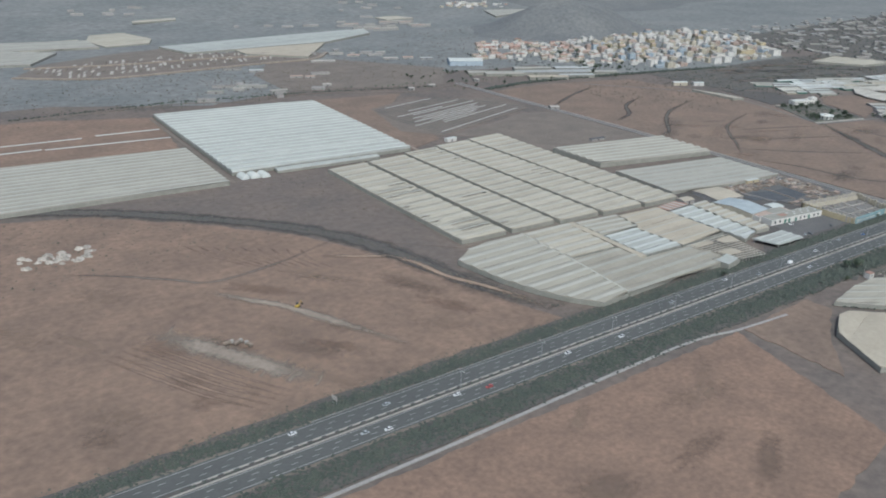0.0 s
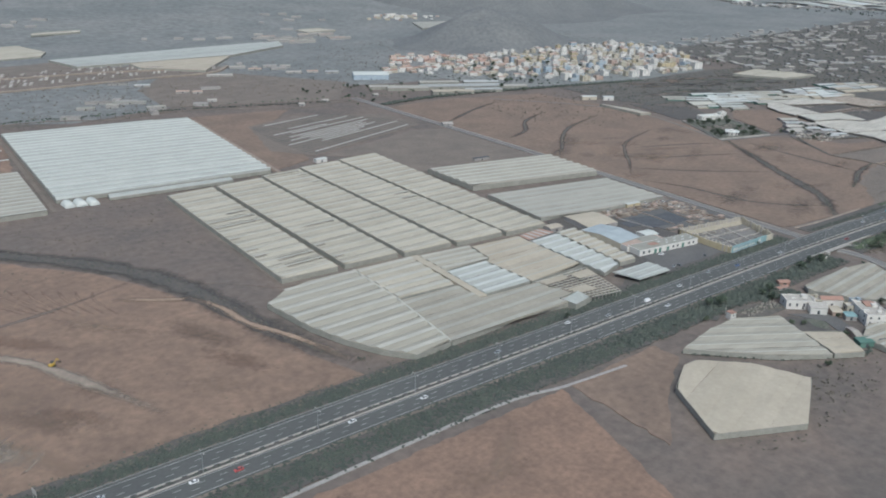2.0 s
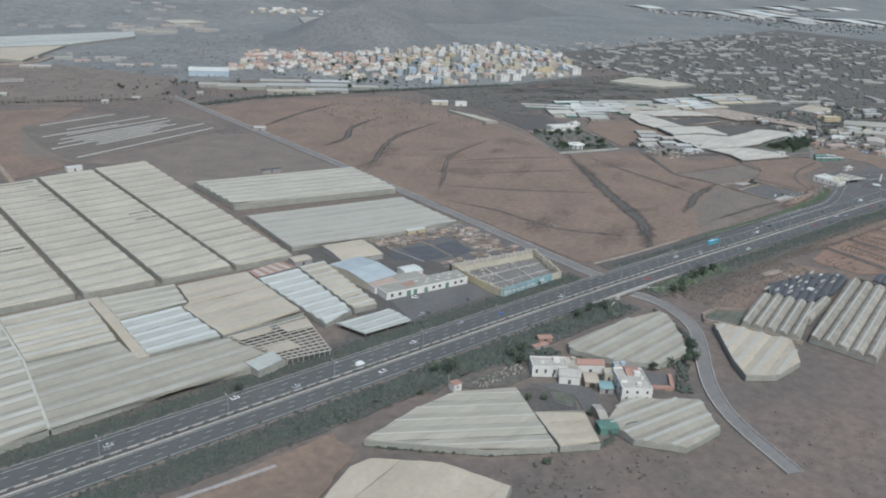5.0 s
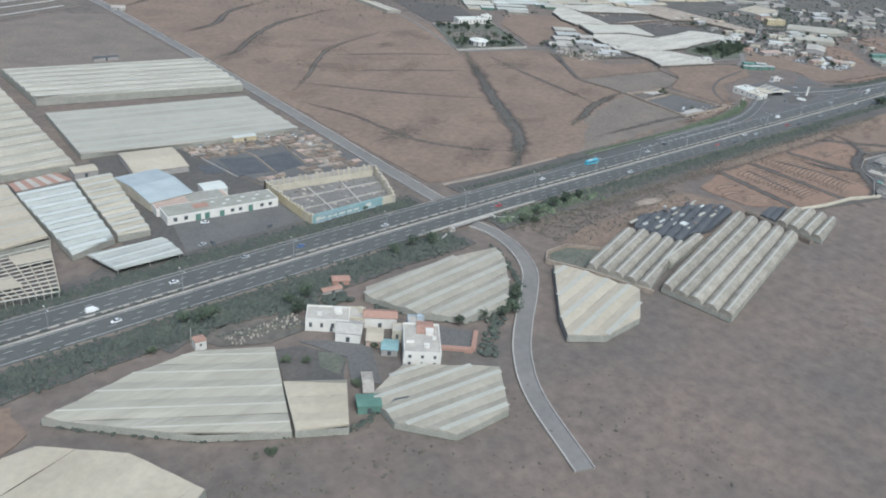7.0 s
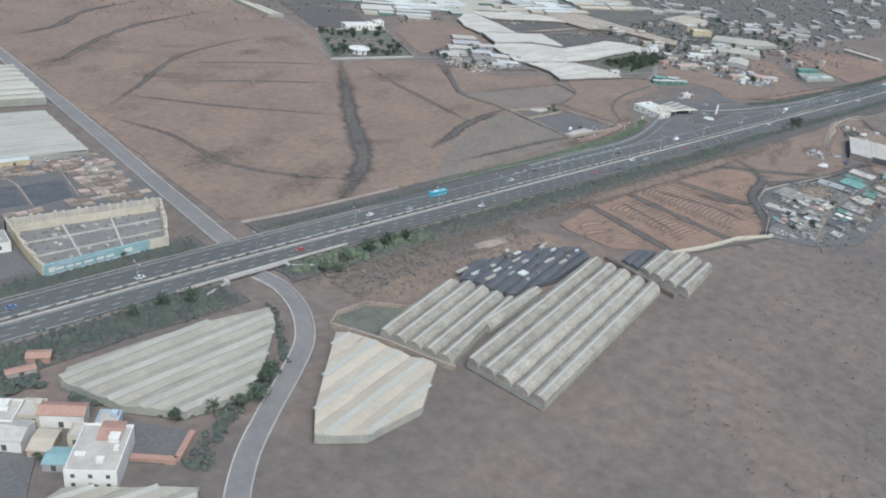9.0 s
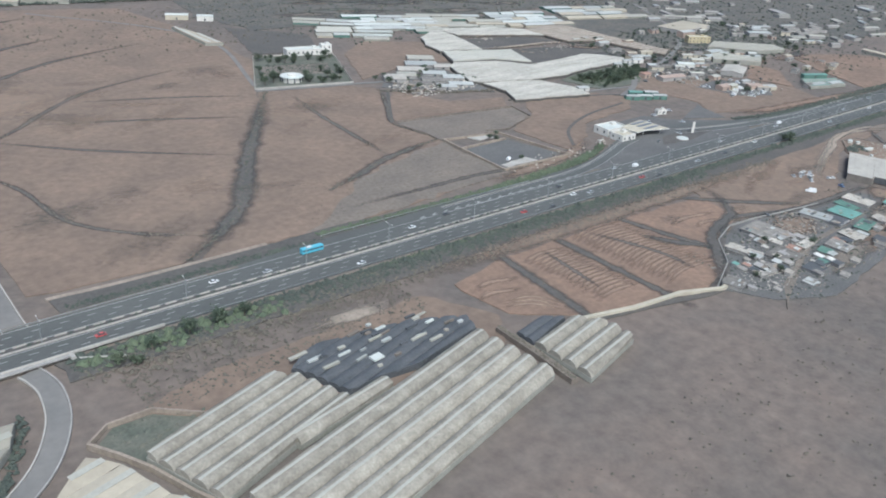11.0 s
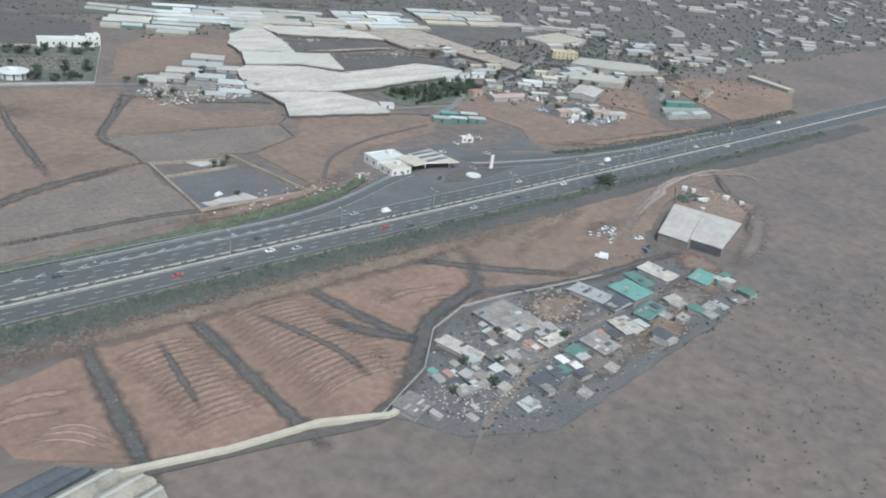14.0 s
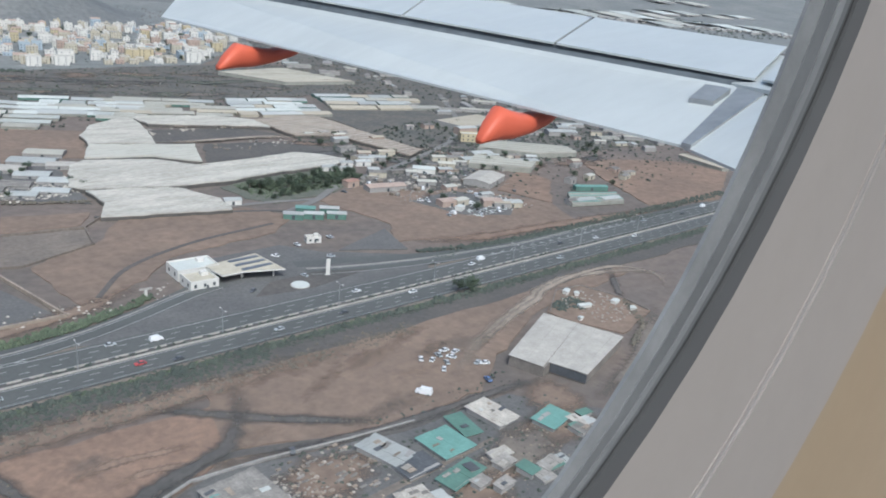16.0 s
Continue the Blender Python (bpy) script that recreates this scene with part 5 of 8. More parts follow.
shed(394.6, 130, 4.2, 4.8, 1.8, -42, MURAL, GREYWALL, "turquoise awning over a terrace", 0.05)
for x, y, z, w, d, h in ((399, 121, 4.25, 1.4, 1.2, 0.9), (403, 122.5, 4.25, 1.0, 1.0, 0.7), (397, 125, 4.25, 2.0, 0.8, 0.5), (387, 150, 3.25, 1.2, 1.0, 0.6), (391.5, 147.4, 3.25, 1.6, 1.2, 0.5)):
    tagged(part("water_tank", Build().box(x, y, z, w, d, h, -40), WHITEWALL), "white tank on the flat farmhouse roof", "water tank", "roof tanks")
wall_run([(405.7, 122.8), (412.2, 116.8), (419, 122.4)], 1.0, 1.3, TERRACOTTA, "red painted garden wall beside the house")
patch("yard", [(409, 134), (412, 132), (420, 123), (412, 116), (405, 122)], 0.07, GRAVEL, "dark yard beside the farmhouse", 68, 5, 0.4)
patch("yard", [(378, 147), (384, 143), (392, 134), (384, 120), (378.6, 125.4), (384, 134)], 0.07, GRAVEL, "grey drive in front of the farmhouse", 69, 5, 0.3)
pump = flat_house(356.5, 158.6, 2.8, 2.6, 2.4, -10, WHITEWALL, "small white pump house with a red roof", 1, TERRACOTTA, windows=False)
part("roof_cap", Build().box(356.5, 158.6, 2.4, 3.0, 2.8, 0.2, -10), TERRACOTTA, pump)
part("window", Build().box(356.2, 157.25, 1.2, 0.5, 0.08, 0.6, -10), WINDOW, pump)
part("mast", Build().tube((355.2, 160.4, 0), (355.2, 160.4, 5.2), 0.12, 0.08), KERB, pump)
shed(405, 164.5, 5, 3, 1.8, -30, TERRACOTTA, TERRACOTTA, "small red-roofed shed in the bushes", 0.15)
shed(400, 162, 6, 2, 1.2, -10, TERRACOTTA, GREYWALL, "low lean-to with a red roof", 0.1)
shed(375.5, 115, 5.5, 4.5, 2.2, -33, DEEPGREEN, DEEPGREEN, "shed wrapped in green shade net", 0.03)
shed(382, 111.5, 4.5, 3.5, 1.8, -33, DARKNET, DARKNET, "shed wrapped in black shade net", 0.03)
shed(380, 121, 2.4, 8, 1.8, -35, RUBBLE, OCHRE, "narrow shed with a pinkish roof", 0.08)
patch("plot", [(371, 147), (377, 144.6), (383.2, 136.4), (382.6, 132.8), (377.2, 126.4), (364.8, 134.4)], 0.12, DARKEARTH, "dark brown vegetable plot beside the greenhouse", 78, 4, 0.3)
patch("plot", [(378, 129), (382.2, 133), (382.6, 136), (379.4, 140), (375.6, 134)], 0.16, GARDEN, "green corner of the vegetable plot", 347, 3, 0.4)
scrub("weeds", [(377, 131), (382, 134.6)], 4, 8, 0.5, GARDEN, "green weeds at the edge of the plot", 334)
patch("nursery_ground", [(358, 161), (366, 164), (384, 157.6), (386, 150), (372, 150.5), (361, 155.6)], 0.1, DARKSCRUB, "dark ground of a small plant nursery", 335, 4, 0.4)
for i in range(6):
    scrub("nursery_row", [(361 + i * 1.6, 160.5 - i * 0.9), (379 + i * 1.0, 156.8 - i * 1.2)], 0.8, 3, 0.4, (SCRUB, GARDEN, DRYSCRUB)[i % 3], "row of low dark nursery plants", 336 + i)
patch("scrub_ground", [(344, 171), (404, 168.6), (404, 161), (386, 158.4), (366, 164.6), (350, 160)], 0.05, DARKSCRUB, "dark scrubby ground between motorway and farm", 343, 4, 0.8)
scrub("tall_shrubs", [(346, 166), (366, 167.6), (386, 164), (402, 165)], 9, 4, 1.1, SCRUB, "dense dark shrubs behind the farmhouse", 344)
scrub("tall_shrubs", [(384, 162), (394, 158), (402, 157)], 5, 4, 1.2, SCRUB, "dense dark shrubs behind the farmhouse", 345)
pot = tagged(part("stone_pot", Build().box(0, 0, 0, 0.7, 0.5, 0.5).box(0, 0, 0.5, 0.4, 0.3, 0.25), RUBBLE), "grey stone block in the crowded garden", "garden stone", "garden stones")
for i in range(80):
    u, v = rng.random(), rng.random()
    put(pot, USED, 362 + 21 * u + 2 * v, 154 + 6 * v - 2 * u, 0.05, rng.uniform(0, 90), rng.uniform(0.4, 0.95))
for x, y, k, s in ((386, 158, 1, 1.2), (392, 163, 0, 1.3), (386, 163, 0, 1.1), (440, 127, 0, 1.3), (436, 124, 1, 1.3), (431, 124, 0, 1.1), (444, 131, 1, 1.1), (426, 127, 1, 0.9), (418, 128, 0, 0.9), (362, 167, 0, 1.4), (366, 169, 1, 1.2), (358, 170, 0, 1.2),
                   (484, 163, 2, 1.4), (488, 161, 2, 1.2), (493, 164, 0, 1.2), (503, 165, 0, 1.4), (511, 166, 1, 1.4), (518, 165, 0, 1.2), (445, 169, 1, 1.3), (438, 170, 0, 1.2), (430, 170, 1, 1.1), (346, 163, 2, 0.9), (338, 203, 2, 0.8), (303, 196, 0, 0.9), (392, 133, 2, 0.8), (378, 123, 2, 0.9),
                   (370, 141, 2, 1.0), (374, 138, 2, 0.9), (349, 115, 2, 1.0), (442, 199, 0, 0.6), (790, 155, 1, 1.6), (786, 156, 0, 1.3)):
    put(TREES[k], USED, x, y, 0, rng.uniform(0, 360), s)
strewn("dry_scrub", 482, 560, 140, 166, 1500, 0.45, DRYSCRUB, "dry brown scrub on waste ground", 70)
strewn("dry_scrub", 280, 400, 95, 120, 400, 0.6, DRYSCRUB, "dry brown scrub on waste ground", 71)
strewn("dry_scrub", 560, 655, 200, 236, 700, 0.3, DRYSCRUB, "dry tufts on stony ground", 72)
scrub("hedge", [(449, 132), (458, 148), (461, 156)], 2.4, 5, 0.7, SCRUB, "dark hedge beside the curving lane", 73)
scrub("hedge", [(405, 148), (420, 129), (436, 126), (446, 131)], 2.6, 6, 0.8, SCRUB, "dark hedge below the greenhouse", 74)
scrub("hedge", [(316, 152), (322, 145), (338, 129), (357, 117), (368, 111), (376, 112)], 2.2, 4, 0.6, SCRUB, "green weeds along the greenhouse foot", 75)
soft_patch("sand_heap", 540, 148.5, 12, 3.4, -4, 0.3, SAND, "heap of pale sand", 76)
for i in range(26):
    x, y = rng.uniform(516, 560), rng.uniform(123, 140)
    if y < 142 - abs(x - 532) * 0.25:
        setting("loose_sheet", Build().box(x, y, 1.75, rng.uniform(1.0, 4.5), rng.uniform(0.4, 1.0), 0.55, 4 + rng.uniform(-6, 6)), rng.choice((NETGREY, TUNNEL, TINROOF, DARKNET, GREYEARTH)), "loose sheet of film on the shade tunnels", category="sheeting")
wall_run([(467.6, 138.6), (473, 142.4), (482.4, 142), (491.5, 133), (503.4, 136.6)], 1.1, 0.5, SAND, "pale mossy wall round an olive-green plot")
wall_run([(467.6, 138.6), (471.4, 131.4), (474.4, 124.6), (477.6, 113.6), (480.6, 106)], 1.3, 0.7, SAND, "pale mossy earth-topped wall at the tunnel ends")
patch("plot", [(469, 138), (474, 141.4), (482, 141), (491, 132.4), (501, 135), (475.4, 126)], 0.16, GARDEN, "olive-green plot between mossy walls", 77, 4, 0.3)
for i in range(4):
    scrub("crop_row", [(472 + i * 1.4, 138.6 - i * 3.2), (482 + i * 4.6, 140.6 - i * 2.2)], 1.0, 4, 0.45, GARDEN, "olive-green crop row in a walled plot", 330 + i)
wall_run([(565.6, 120.4), (564.6, 107), (563, 93)], 1.3, 2.0, GREYEARTH, "mossy yellow wall at the tunnel ends")
scrub("moss", [(565.6, 120.4), (564.6, 107), (563, 93)], 1.6, 7, 0.4, DRYSCRUB, "dry moss and weeds on the wall top", 79, 1.25)
tunnel_end = thing("white_sheet", 515, 140, 0, "bundle of white sheeting among the tunnels", "sheeting")
for sx, sy, sz, lx, ly in ((517, 139, 1.6, 5, 1.0), (540, 137, 1.8, 3, 0.8), (531, 127, 2.0, 3, 2.2), (552, 132, 1.9, 2.5, 0.7), (536, 134, 1.9, 4, 0.6), (545, 128, 1.9, 5, 0.7), (526, 133, 1.9, 3.5, 0.5), (548, 125, 1.9, 4, 0.8)):
    part("sheet", Build().box(sx, sy, sz, lx, ly, 0.5, 4), RIDGEWHITE if lx < 4 else NETGREY, tunnel_end)

# ---- ploughed field: bands of dark scrub and curved pale furrows ----
for pts in (((599, 158), (597, 148), (594, 130), (591, 113), (590, 103)), ((621, 158), (621, 146), (620, 126), (619, 105), (619, 95)), ((649, 157), (652, 145), (655, 128), (659, 113), (663, 102)), ((680, 151), (690, 142), (700, 132), (712, 122), (722, 114))):
    soft_band("weed_strip", pts, 3.4, 0.08, DARKEARTH, "dark weedy strip between ploughed plots", int(pts[0][0]))
    scrub("dry_scrub", pts, 2.4, 1.6, 0.3, DRYSCRUB, "dry scrub on the weedy strip", int(pts[0][0]) + 7)
# The ridges are flat bands; light on their crests is put in as paler earth.
for x0, x1, bow, y0, y1 in ((599, 619, 1.6, 114, 145), (623, 652, 3.0, 108, 146)):
    n = int((y1 - y0) / 1.9)
    for j in range(n):
        y, g = y0 + j * 1.9, rng.uniform(0, 1.5)
        line = [(x0 + g + (x1 - x0 - g) * i / 8, y + bow * math.sin(math.pi * i / 8) + rng.uniform(-0.15, 0.15) - 0.06 * (i - 4)) for i in range(9)]
        soft_band("furrow", line[::2], rng.uniform(1.2, 1.7), 0.1, RIDGEEARTH, "flat curved band, pale like a lit plough ridge", int(x0) * 3 + j)
for x0, y0, l in ((572, 134, 16), (576, 139, 16), (662, 132, 24), (668, 126, 16)):
    soft_band("furrow", [(x0 + l * i / 6, y0 + math.sin(i * 0.8) * 1.4) for i in range(7)], 2.0, 0.1, RIDGEEARTH, "flat curved band, pale like a lit plough ridge", int(x0))
for i in range(3):
    soft_band("furrow", [(575 + i * 1.2, 128 + i), (583 + i * 1.6, 124.6 + i * 1.4), (588 + i * 1.4, 117 + i)], 0.9, 0.1, FURROW, "flat curved band, pale like a lit plough ridge", 590 + i)
soft_band("weed_strip", [(633, 147), (638, 133), (641, 120), (640, 108)], 2.0, 0.13, DARKEARTH, "dark weedy strip between ploughed plots", 611)
soft_band("weed_strip", [(611, 146), (608.6, 132), (606, 118)], 1.4, 0.13, DARKEARTH, "dark weedy strip between ploughed plots", 612)
wall_run([(584, 111.5), (594, 108.6), (604, 105.6), (613, 104), (622, 102.6), (634.6, 96.6), (640, 97)], 0.9, 1.2, CREAM, "pale earth-topped wall round a plot", "plot_bank")
net_house("tunnels under black shade net", [(567.2, 115.6), (578, 117.2), (583, 112.8), (566.8, 109.4)], 9, 3.0, 1.2, 0.6, DARKNET, None, arch=True, side=DARKNET, seed=62)

# ---- shack village ----
patch("yard", [(634, 98), (652, 105), (666, 115), (684, 120), (722, 110), (752, 107), (765, 90), (740, 78), (660, 74), (642, 84)], 0.05, GRAVEL, "dark littered ground of the shack village", 80, 5, 0.5)
for i, (x, y, rx, ry) in enumerate(((752, 92, 14, 8), (735, 90, 16, 7), (716, 84, 18, 5), (690, 84, 18, 5), (760, 100, 9, 7))):
    soft_patch("trodden_earth", x, y, rx, ry, 10, 0.07 + i * 0.002, (BROWN, GREYEARTH)[i % 2], "trodden brown earth between the shacks", 340 + i)
patch("alley", [(640, 79), (654, 84.5), (668, 88.8), (682, 93.6), (695, 95.4), (735, 95.6), (735, 97), (695, 97), (681, 95.6), (667, 91), (653, 87)], 0.09, GREYEARTH, "narrow earth alley through the shack village", 82, 5, 0.3)
lean_mats = (DIRTYROOF, TINROOF, RUBBLE, GREYWALL, DARKNET, PALLET)


def shack(x, y, w, d, turn, roof, label):
    """A flat patched roof of uneven sheets on rough walls, with loose sheets and weights lying on it."""
    top = thing("shack", x, y, 0, label, "shack", "shack village")
    h = rng.uniform(0.75, 1.25)
    part("wall", Build().box(x, y, -0.1, w * 0.94, d * 0.94, h, turn), GREYWALL, top)
    m = Matrix.Translation((x, y, 0)) @ Matrix.Rotation(radians(turn), 4, "Z")
    net = roof in (GREENNET, DEEPGREEN, DARKNET)
    n = max(1, round(w / (5.0 if net else 1.3)))
    edge = []
    for i in range(n):
        lo, hi, z = -d / 2 - rng.uniform(0, 0.4), d / 2 + rng.uniform(0, 0.4), h + rng.uniform(-0.06, 0.08)
        edge += [(-w / 2 + w * i / n, lo, hi, z), (-w / 2 + w * (i + 1) / n, lo, hi, z)]
    up = [tuple(m @ Vector((u, v, z + s))) for u, lo, hi, z in edge for v, s in ((lo, -0.08), (hi, 0.12))]
    k = len(up)
    b = Build().add(up + [(x1, y1, z1 - 0.08) for x1, y1, z1 in up], [f for i in range(len(edge) - 1) for f in ((2 * i, 2 * i + 2, 2 * i + 3, 2 * i + 1), (k + 2 * i, k + 2 * i + 1, k + 2 * i + 3, k + 2 * i + 2), (2 * i, k + 2 * i, k + 2 * i + 2, 2 * i + 2), (2 * i + 1, 2 * i + 3, k + 2 * i + 3, k + 2 * i + 1))] + [(0, 1, k + 1, k), (k - 2, 2 * k - 2, 2 * k - 1, k - 1)])
    part("roof", b, roof, top)
    for i in range(min(5, int(w * d / (22 if net else 9)))):
        p = m @ Vector((rng.uniform(-0.4, 0.4) * w, rng.uniform(-0.4, 0.4) * d, h + 0.12))
        part("loose_sheet", Build().box(p.x, p.y, p.z, rng.uniform(0.7, 2.4), rng.uniform(0.5, 1.3), 0.07, turn + rng.uniform(-8, 8)), rng.choice(lean_mats), top)


shack(640.2, 95.9, 6.7, 6.0, 13, DIRTYROOF, "low shed with a long pale patched roof")
shack(663.9, 106.0, 4.5, 11.0, 10, RUBBLE, "row of sheds under patched tan sheets")
shack(683.6, 110.0, 11.8, 11.1, 1, DIRTYROOF, "broad grey shed roof of patched sheets")
shack(685.7, 104.1, 8.1, 3.4, -7, GREYWALL, "shed with a dark grey sheet roof")
shack(678.4, 102.8, 3.2, 3.7, 6, RUBBLE, "small shed with a tan roof")
shack(678.9, 97.0, 3.6, 3.9, 7, TERRACOTTA, "small shed with a dusty red roof")
shack(671.8, 96.4, 10.9, 8.3, 2, DIRTYROOF, "wide stained roof between the yards")
shack(685.7, 96.0, 8.9, 3.1, 2, RUBBLE, "lean-to with pale tan sheets")
shack(670.4, 86.0, 6.9, 4.8, -3, DARKNET, "shed roofed with black shade net")
shack(675.1, 87.7, 1.6, 3.0, -5, FLATROOF, "small white-roofed shack beside the alley")
shack(680.1, 89.1, 2.4, 2.6, -3, WHITEWALL, "small white-roofed shack beside the alley")
shack(681.0, 85.3, 2.4, 2.3, -7, WHITEWALL, "small white-roofed shack beside the alley")
shack(686.4, 89.8, 5.0, 4.0, 8, DEEPGREEN, "canopy of green shade net")
shack(694.2, 88.6, 7.0, 7.6, 0, DIRTYROOF, "wide pale grey shed roof")
shack(698.6, 90.9, 3.0, 3.7, 1, TERRACOTTA, "small shed with a faded red roof")
shack(707.4, 90.2, 6.5, 6.7, -11, RUBBLE, "shed with a broken tan roof")
shack(719.7, 91.1, 10.5, 4.7, 8, DEEPGREEN, "large canopy of green shade net")
shack(713.1, 105.6, 6.7, 10.1, 11, TINROOF, "shed with a striped pale grey roof")
shack(714.7, 98.2, 8.5, 5.2, 0, DARKNET, "long shed roofed with black shade net")
shack(725.0, 100.5, 8.9, 9.0, -0, GREENNET, "large roof of turquoise shade net")
shack(733.0, 103.3, 4.7, 8.4, -11, DEEPGREEN, "roof of blue-green shade net")
shack(741.4, 102.5, 6.8, 10.0, 3, RUBBLE, "shed with a broken pinkish roof")
shack(750.8, 93.2, 8.6, 5.6, 8, GREENNET, "separate roof of turquoise shade net")
shack(680.3, 110.5, 4.2, 4.3, -8, GREENNET, "small canopy of turquoise shade net")
shack(689.4, 100.2, 2.6, 2.9, -11, GREYWALL, "shed with a grey patched roof")
shack(651.5, 99.9, 2.3, 2.7, -5, DIRTYROOF, "small patched shack beside the alley")
shack(651.9, 102.4, 2.0, 1.7, 4, GREENNET, "small teal-roofed shack beside the alley")
shack(654.0, 99.7, 1.9, 2.1, -0, TERRACOTTA, "small shack with a rusty roof")
shack(657.9, 97.3, 4.6, 4.0, -2, DARKNET, "shack under black sheeting beside the alley")
shack(653.1, 96.9, 2.9, 2.3, 0, DARKNET, "shack under black sheeting beside the alley")
shack(655.1, 93.3, 8.9, 1.4, -6, DIRTYROOF, "long narrow grey shed beside the alley")
shack(662.9, 92.3, 2.9, 2.8, -1, DARKNET, "shack under black sheeting beside the alley")
shack(667.3, 93.2, 3.3, 3.0, 87, DIRTYROOF, "patched grey shack beside the alley")
shack(663.5, 102.4, 2.5, 2.5, -2, TINROOF, "patched grey shack beside the alley")
shack(671.3, 103.2, 2.0, 1.8, 0, FLATROOF, "small pale shack beside the alley")
shack(661.4, 82.8, 3.2, 3.5, 95, DIRTYROOF, "shed by the alley with a grey roof")
for i in range(60):
    x, y = rng.uniform(642, 690), rng.uniform(86, 112)
    if y < 98 + (x - 646) * 0.42 and y > 89 + (x - 660) * 0.3:
        shack(x, y, rng.uniform(1.5, 3.2), rng.uniform(1.3, 2.6), rng.choice((-5, 5, 85)), rng.choice((DIRTYROOF, RUBBLE, TINROOF, GREYWALL, PALLET)), "makeshift shack with a patched roof")
for i in range(8):
    put(TREES[i % 3], USED, rng.uniform(645, 690), rng.uniform(90, 106), 0, rng.uniform(0, 360), rng.uniform(0.5, 0.9))
for i in range(46):
    x, y = rng.uniform(640, 760), rng.uniform(77, 92)
    if y < 82 + (x - 640) * 0.12 and y > 76 + (x - 640) * 0.03:
        shack(x, y, rng.uniform(2, 5.5), rng.uniform(1.8, 4), rng.choice((-5, 5, 85)), rng.choice((DIRTYROOF, RUBBLE, TINROOF, DIRTYROOF, DEEPGREEN, DARKNET)), "makeshift shack with a patched roof")
wall_run([(633, 97.5), (652, 105), (665, 116), (679, 120), (693, 118), (710, 114), (726, 111)], 0.6, 0.28, GREYWALL, "pale block wall round the shack village")
soft_patch("yard_floor", 700, 107, 13, 8, 0, 0.1, BROWN, "brown earth of the scrap yard", 83)
for i in range(110):
    x, y = rng.uniform(690, 711), rng.uniform(98.5, 115)
    put(pile_protos[(0, 1, 2, 0)[i % 4]], USED, x, y, 0.05, rng.uniform(-8, 8) + (0, 90)[i % 2], rng.uniform(0.3, 0.6))
for i in range(30):
    x, y = rng.uniform(645, 690), rng.uniform(88, 112)
    put(pile_protos[i % 3], USED, x, y, 0.05, rng.uniform(0, 180), rng.uniform(0.25, 0.55))
strewn("junk", 644, 662, 86, 99, 220, 0.28, RUBBLE, "pale scraps strewn over the shack yards", 86, 0.05)
strewn("junk", 662, 698, 88, 112, 600, 0.28, RUBBLE, "pale scraps strewn over the shack yards", 84, 0.05)
strewn("junk", 650, 758, 78, 96, 420, 0.28, PALLET, "broken timber strewn over the shack yards", 85, 0.05)
strewn("weeds", 645, 760, 76, 116, 900, 0.5, SCRUB, "weeds between the shacks", 81)

strewn("dry_tufts", 500, 900, 10, 74, 1600, 0.4, DRYSCRUB, "sparse dry tufts on bare ground", 87)
strewn("dry_tufts", 330, 440, 40, 100, 500, 0.4, DRYSCRUB, "sparse dry tufts on bare ground", 88)

# ---- barn and vehicles in the brown field ----
barn_plan = [(790.9, 127.7), (797.2, 106), (771.4, 99.1), (768.9, 108.2), (765.5, 107.4), (763.4, 116.7)]
barn = thing("barn", 780, 113, 0, "large barn with a flat tan roof", "barn")
part("wall", Build().prism(barn_plan[::-1], -0.2, 2.5), STAINEDWALL, barn)
# Dark blue-grey panel against the closed wall in the notch.
part("open_front", Build().prism([(771.2, 98.9), (768.7, 108.0), (769.0, 108.1), (771.5, 99.0)], 0.2, 2.3), DARKNET, barn, "dark blue-grey front panel of the barn")
mix2 = lambda a, b, k: (a[0] + (b[0] - a[0]) * k, a[1] + (b[1] - a[1]) * k)
for i in range(9):
    k0, k1 = i / 9, (i + 0.985) / 9
    lo = lambda k: mix2((763.1, 116.8), (765.3, 107.6), k * 9 / 4) if i < 4 else mix2((768.4, 108.6), (771.2, 98.7), (k * 9 - 4) / 5)
    hi = lambda k: mix2((791.2, 128.1), (797.6, 105.8), k)
    part("roof_sheet", Build().prism([lo(k0), lo(k1), hi(k1), hi(k0)], 2.6 + 0.05 * (i % 2), 2.75 + 0.05 * (i % 2)), FLATROOF, barn)
# walled scrap yard behind the barn
patch("yard", [(798, 132), (813, 141), (824, 139), (827.4, 126), (826, 114.6), (805, 110), (799, 124)], 0.1, BROWN, "brown earth yard behind the barn", 95, 4, 0.4)
wall_run([(799, 131.5), (813.5, 140.6), (823.5, 138.6), (826.8, 126), (825.6, 115)], 0.5, 0.25, STAINEDWALL, "low earth-stained wall round the barn's yard")
scrub("scrub_row", [(802, 130), (808, 134), (813, 131), (808, 127)], 5, 8, 0.7, SCRUB, "dark green scrub in the barn's yard", 96)
scrub("scrub_row", [(826, 124), (815, 110), (800, 104.4)], 2.5, 5, 0.6, DRYSCRUB, "dry scrub along the barn's back wall", 97)
for x, y, w, d, a in ((814.7, 137.6, 2.6, 1.6, 20), (816, 134.6, 1.4, 1.2, 40), (810.4, 127.6, 4.2, 1.4, -20), (821.4, 124.2, 2.4, 1.8, 10), (821.6, 118, 1.6, 1.4, 30), (801.6, 122.6, 1.2, 1.0, 0)):
    shed(x, y, w, d, 1.1, a, RIDGEWHITE, WHITEWALL, "small white hut in the barn's yard", 0.08, "hut", "huts behind the barn", 0)
strewn("junk", 806, 824, 116, 136, 160, 0.4, RUBBLE, "pale scraps in the barn's yard", 98, 0.12)
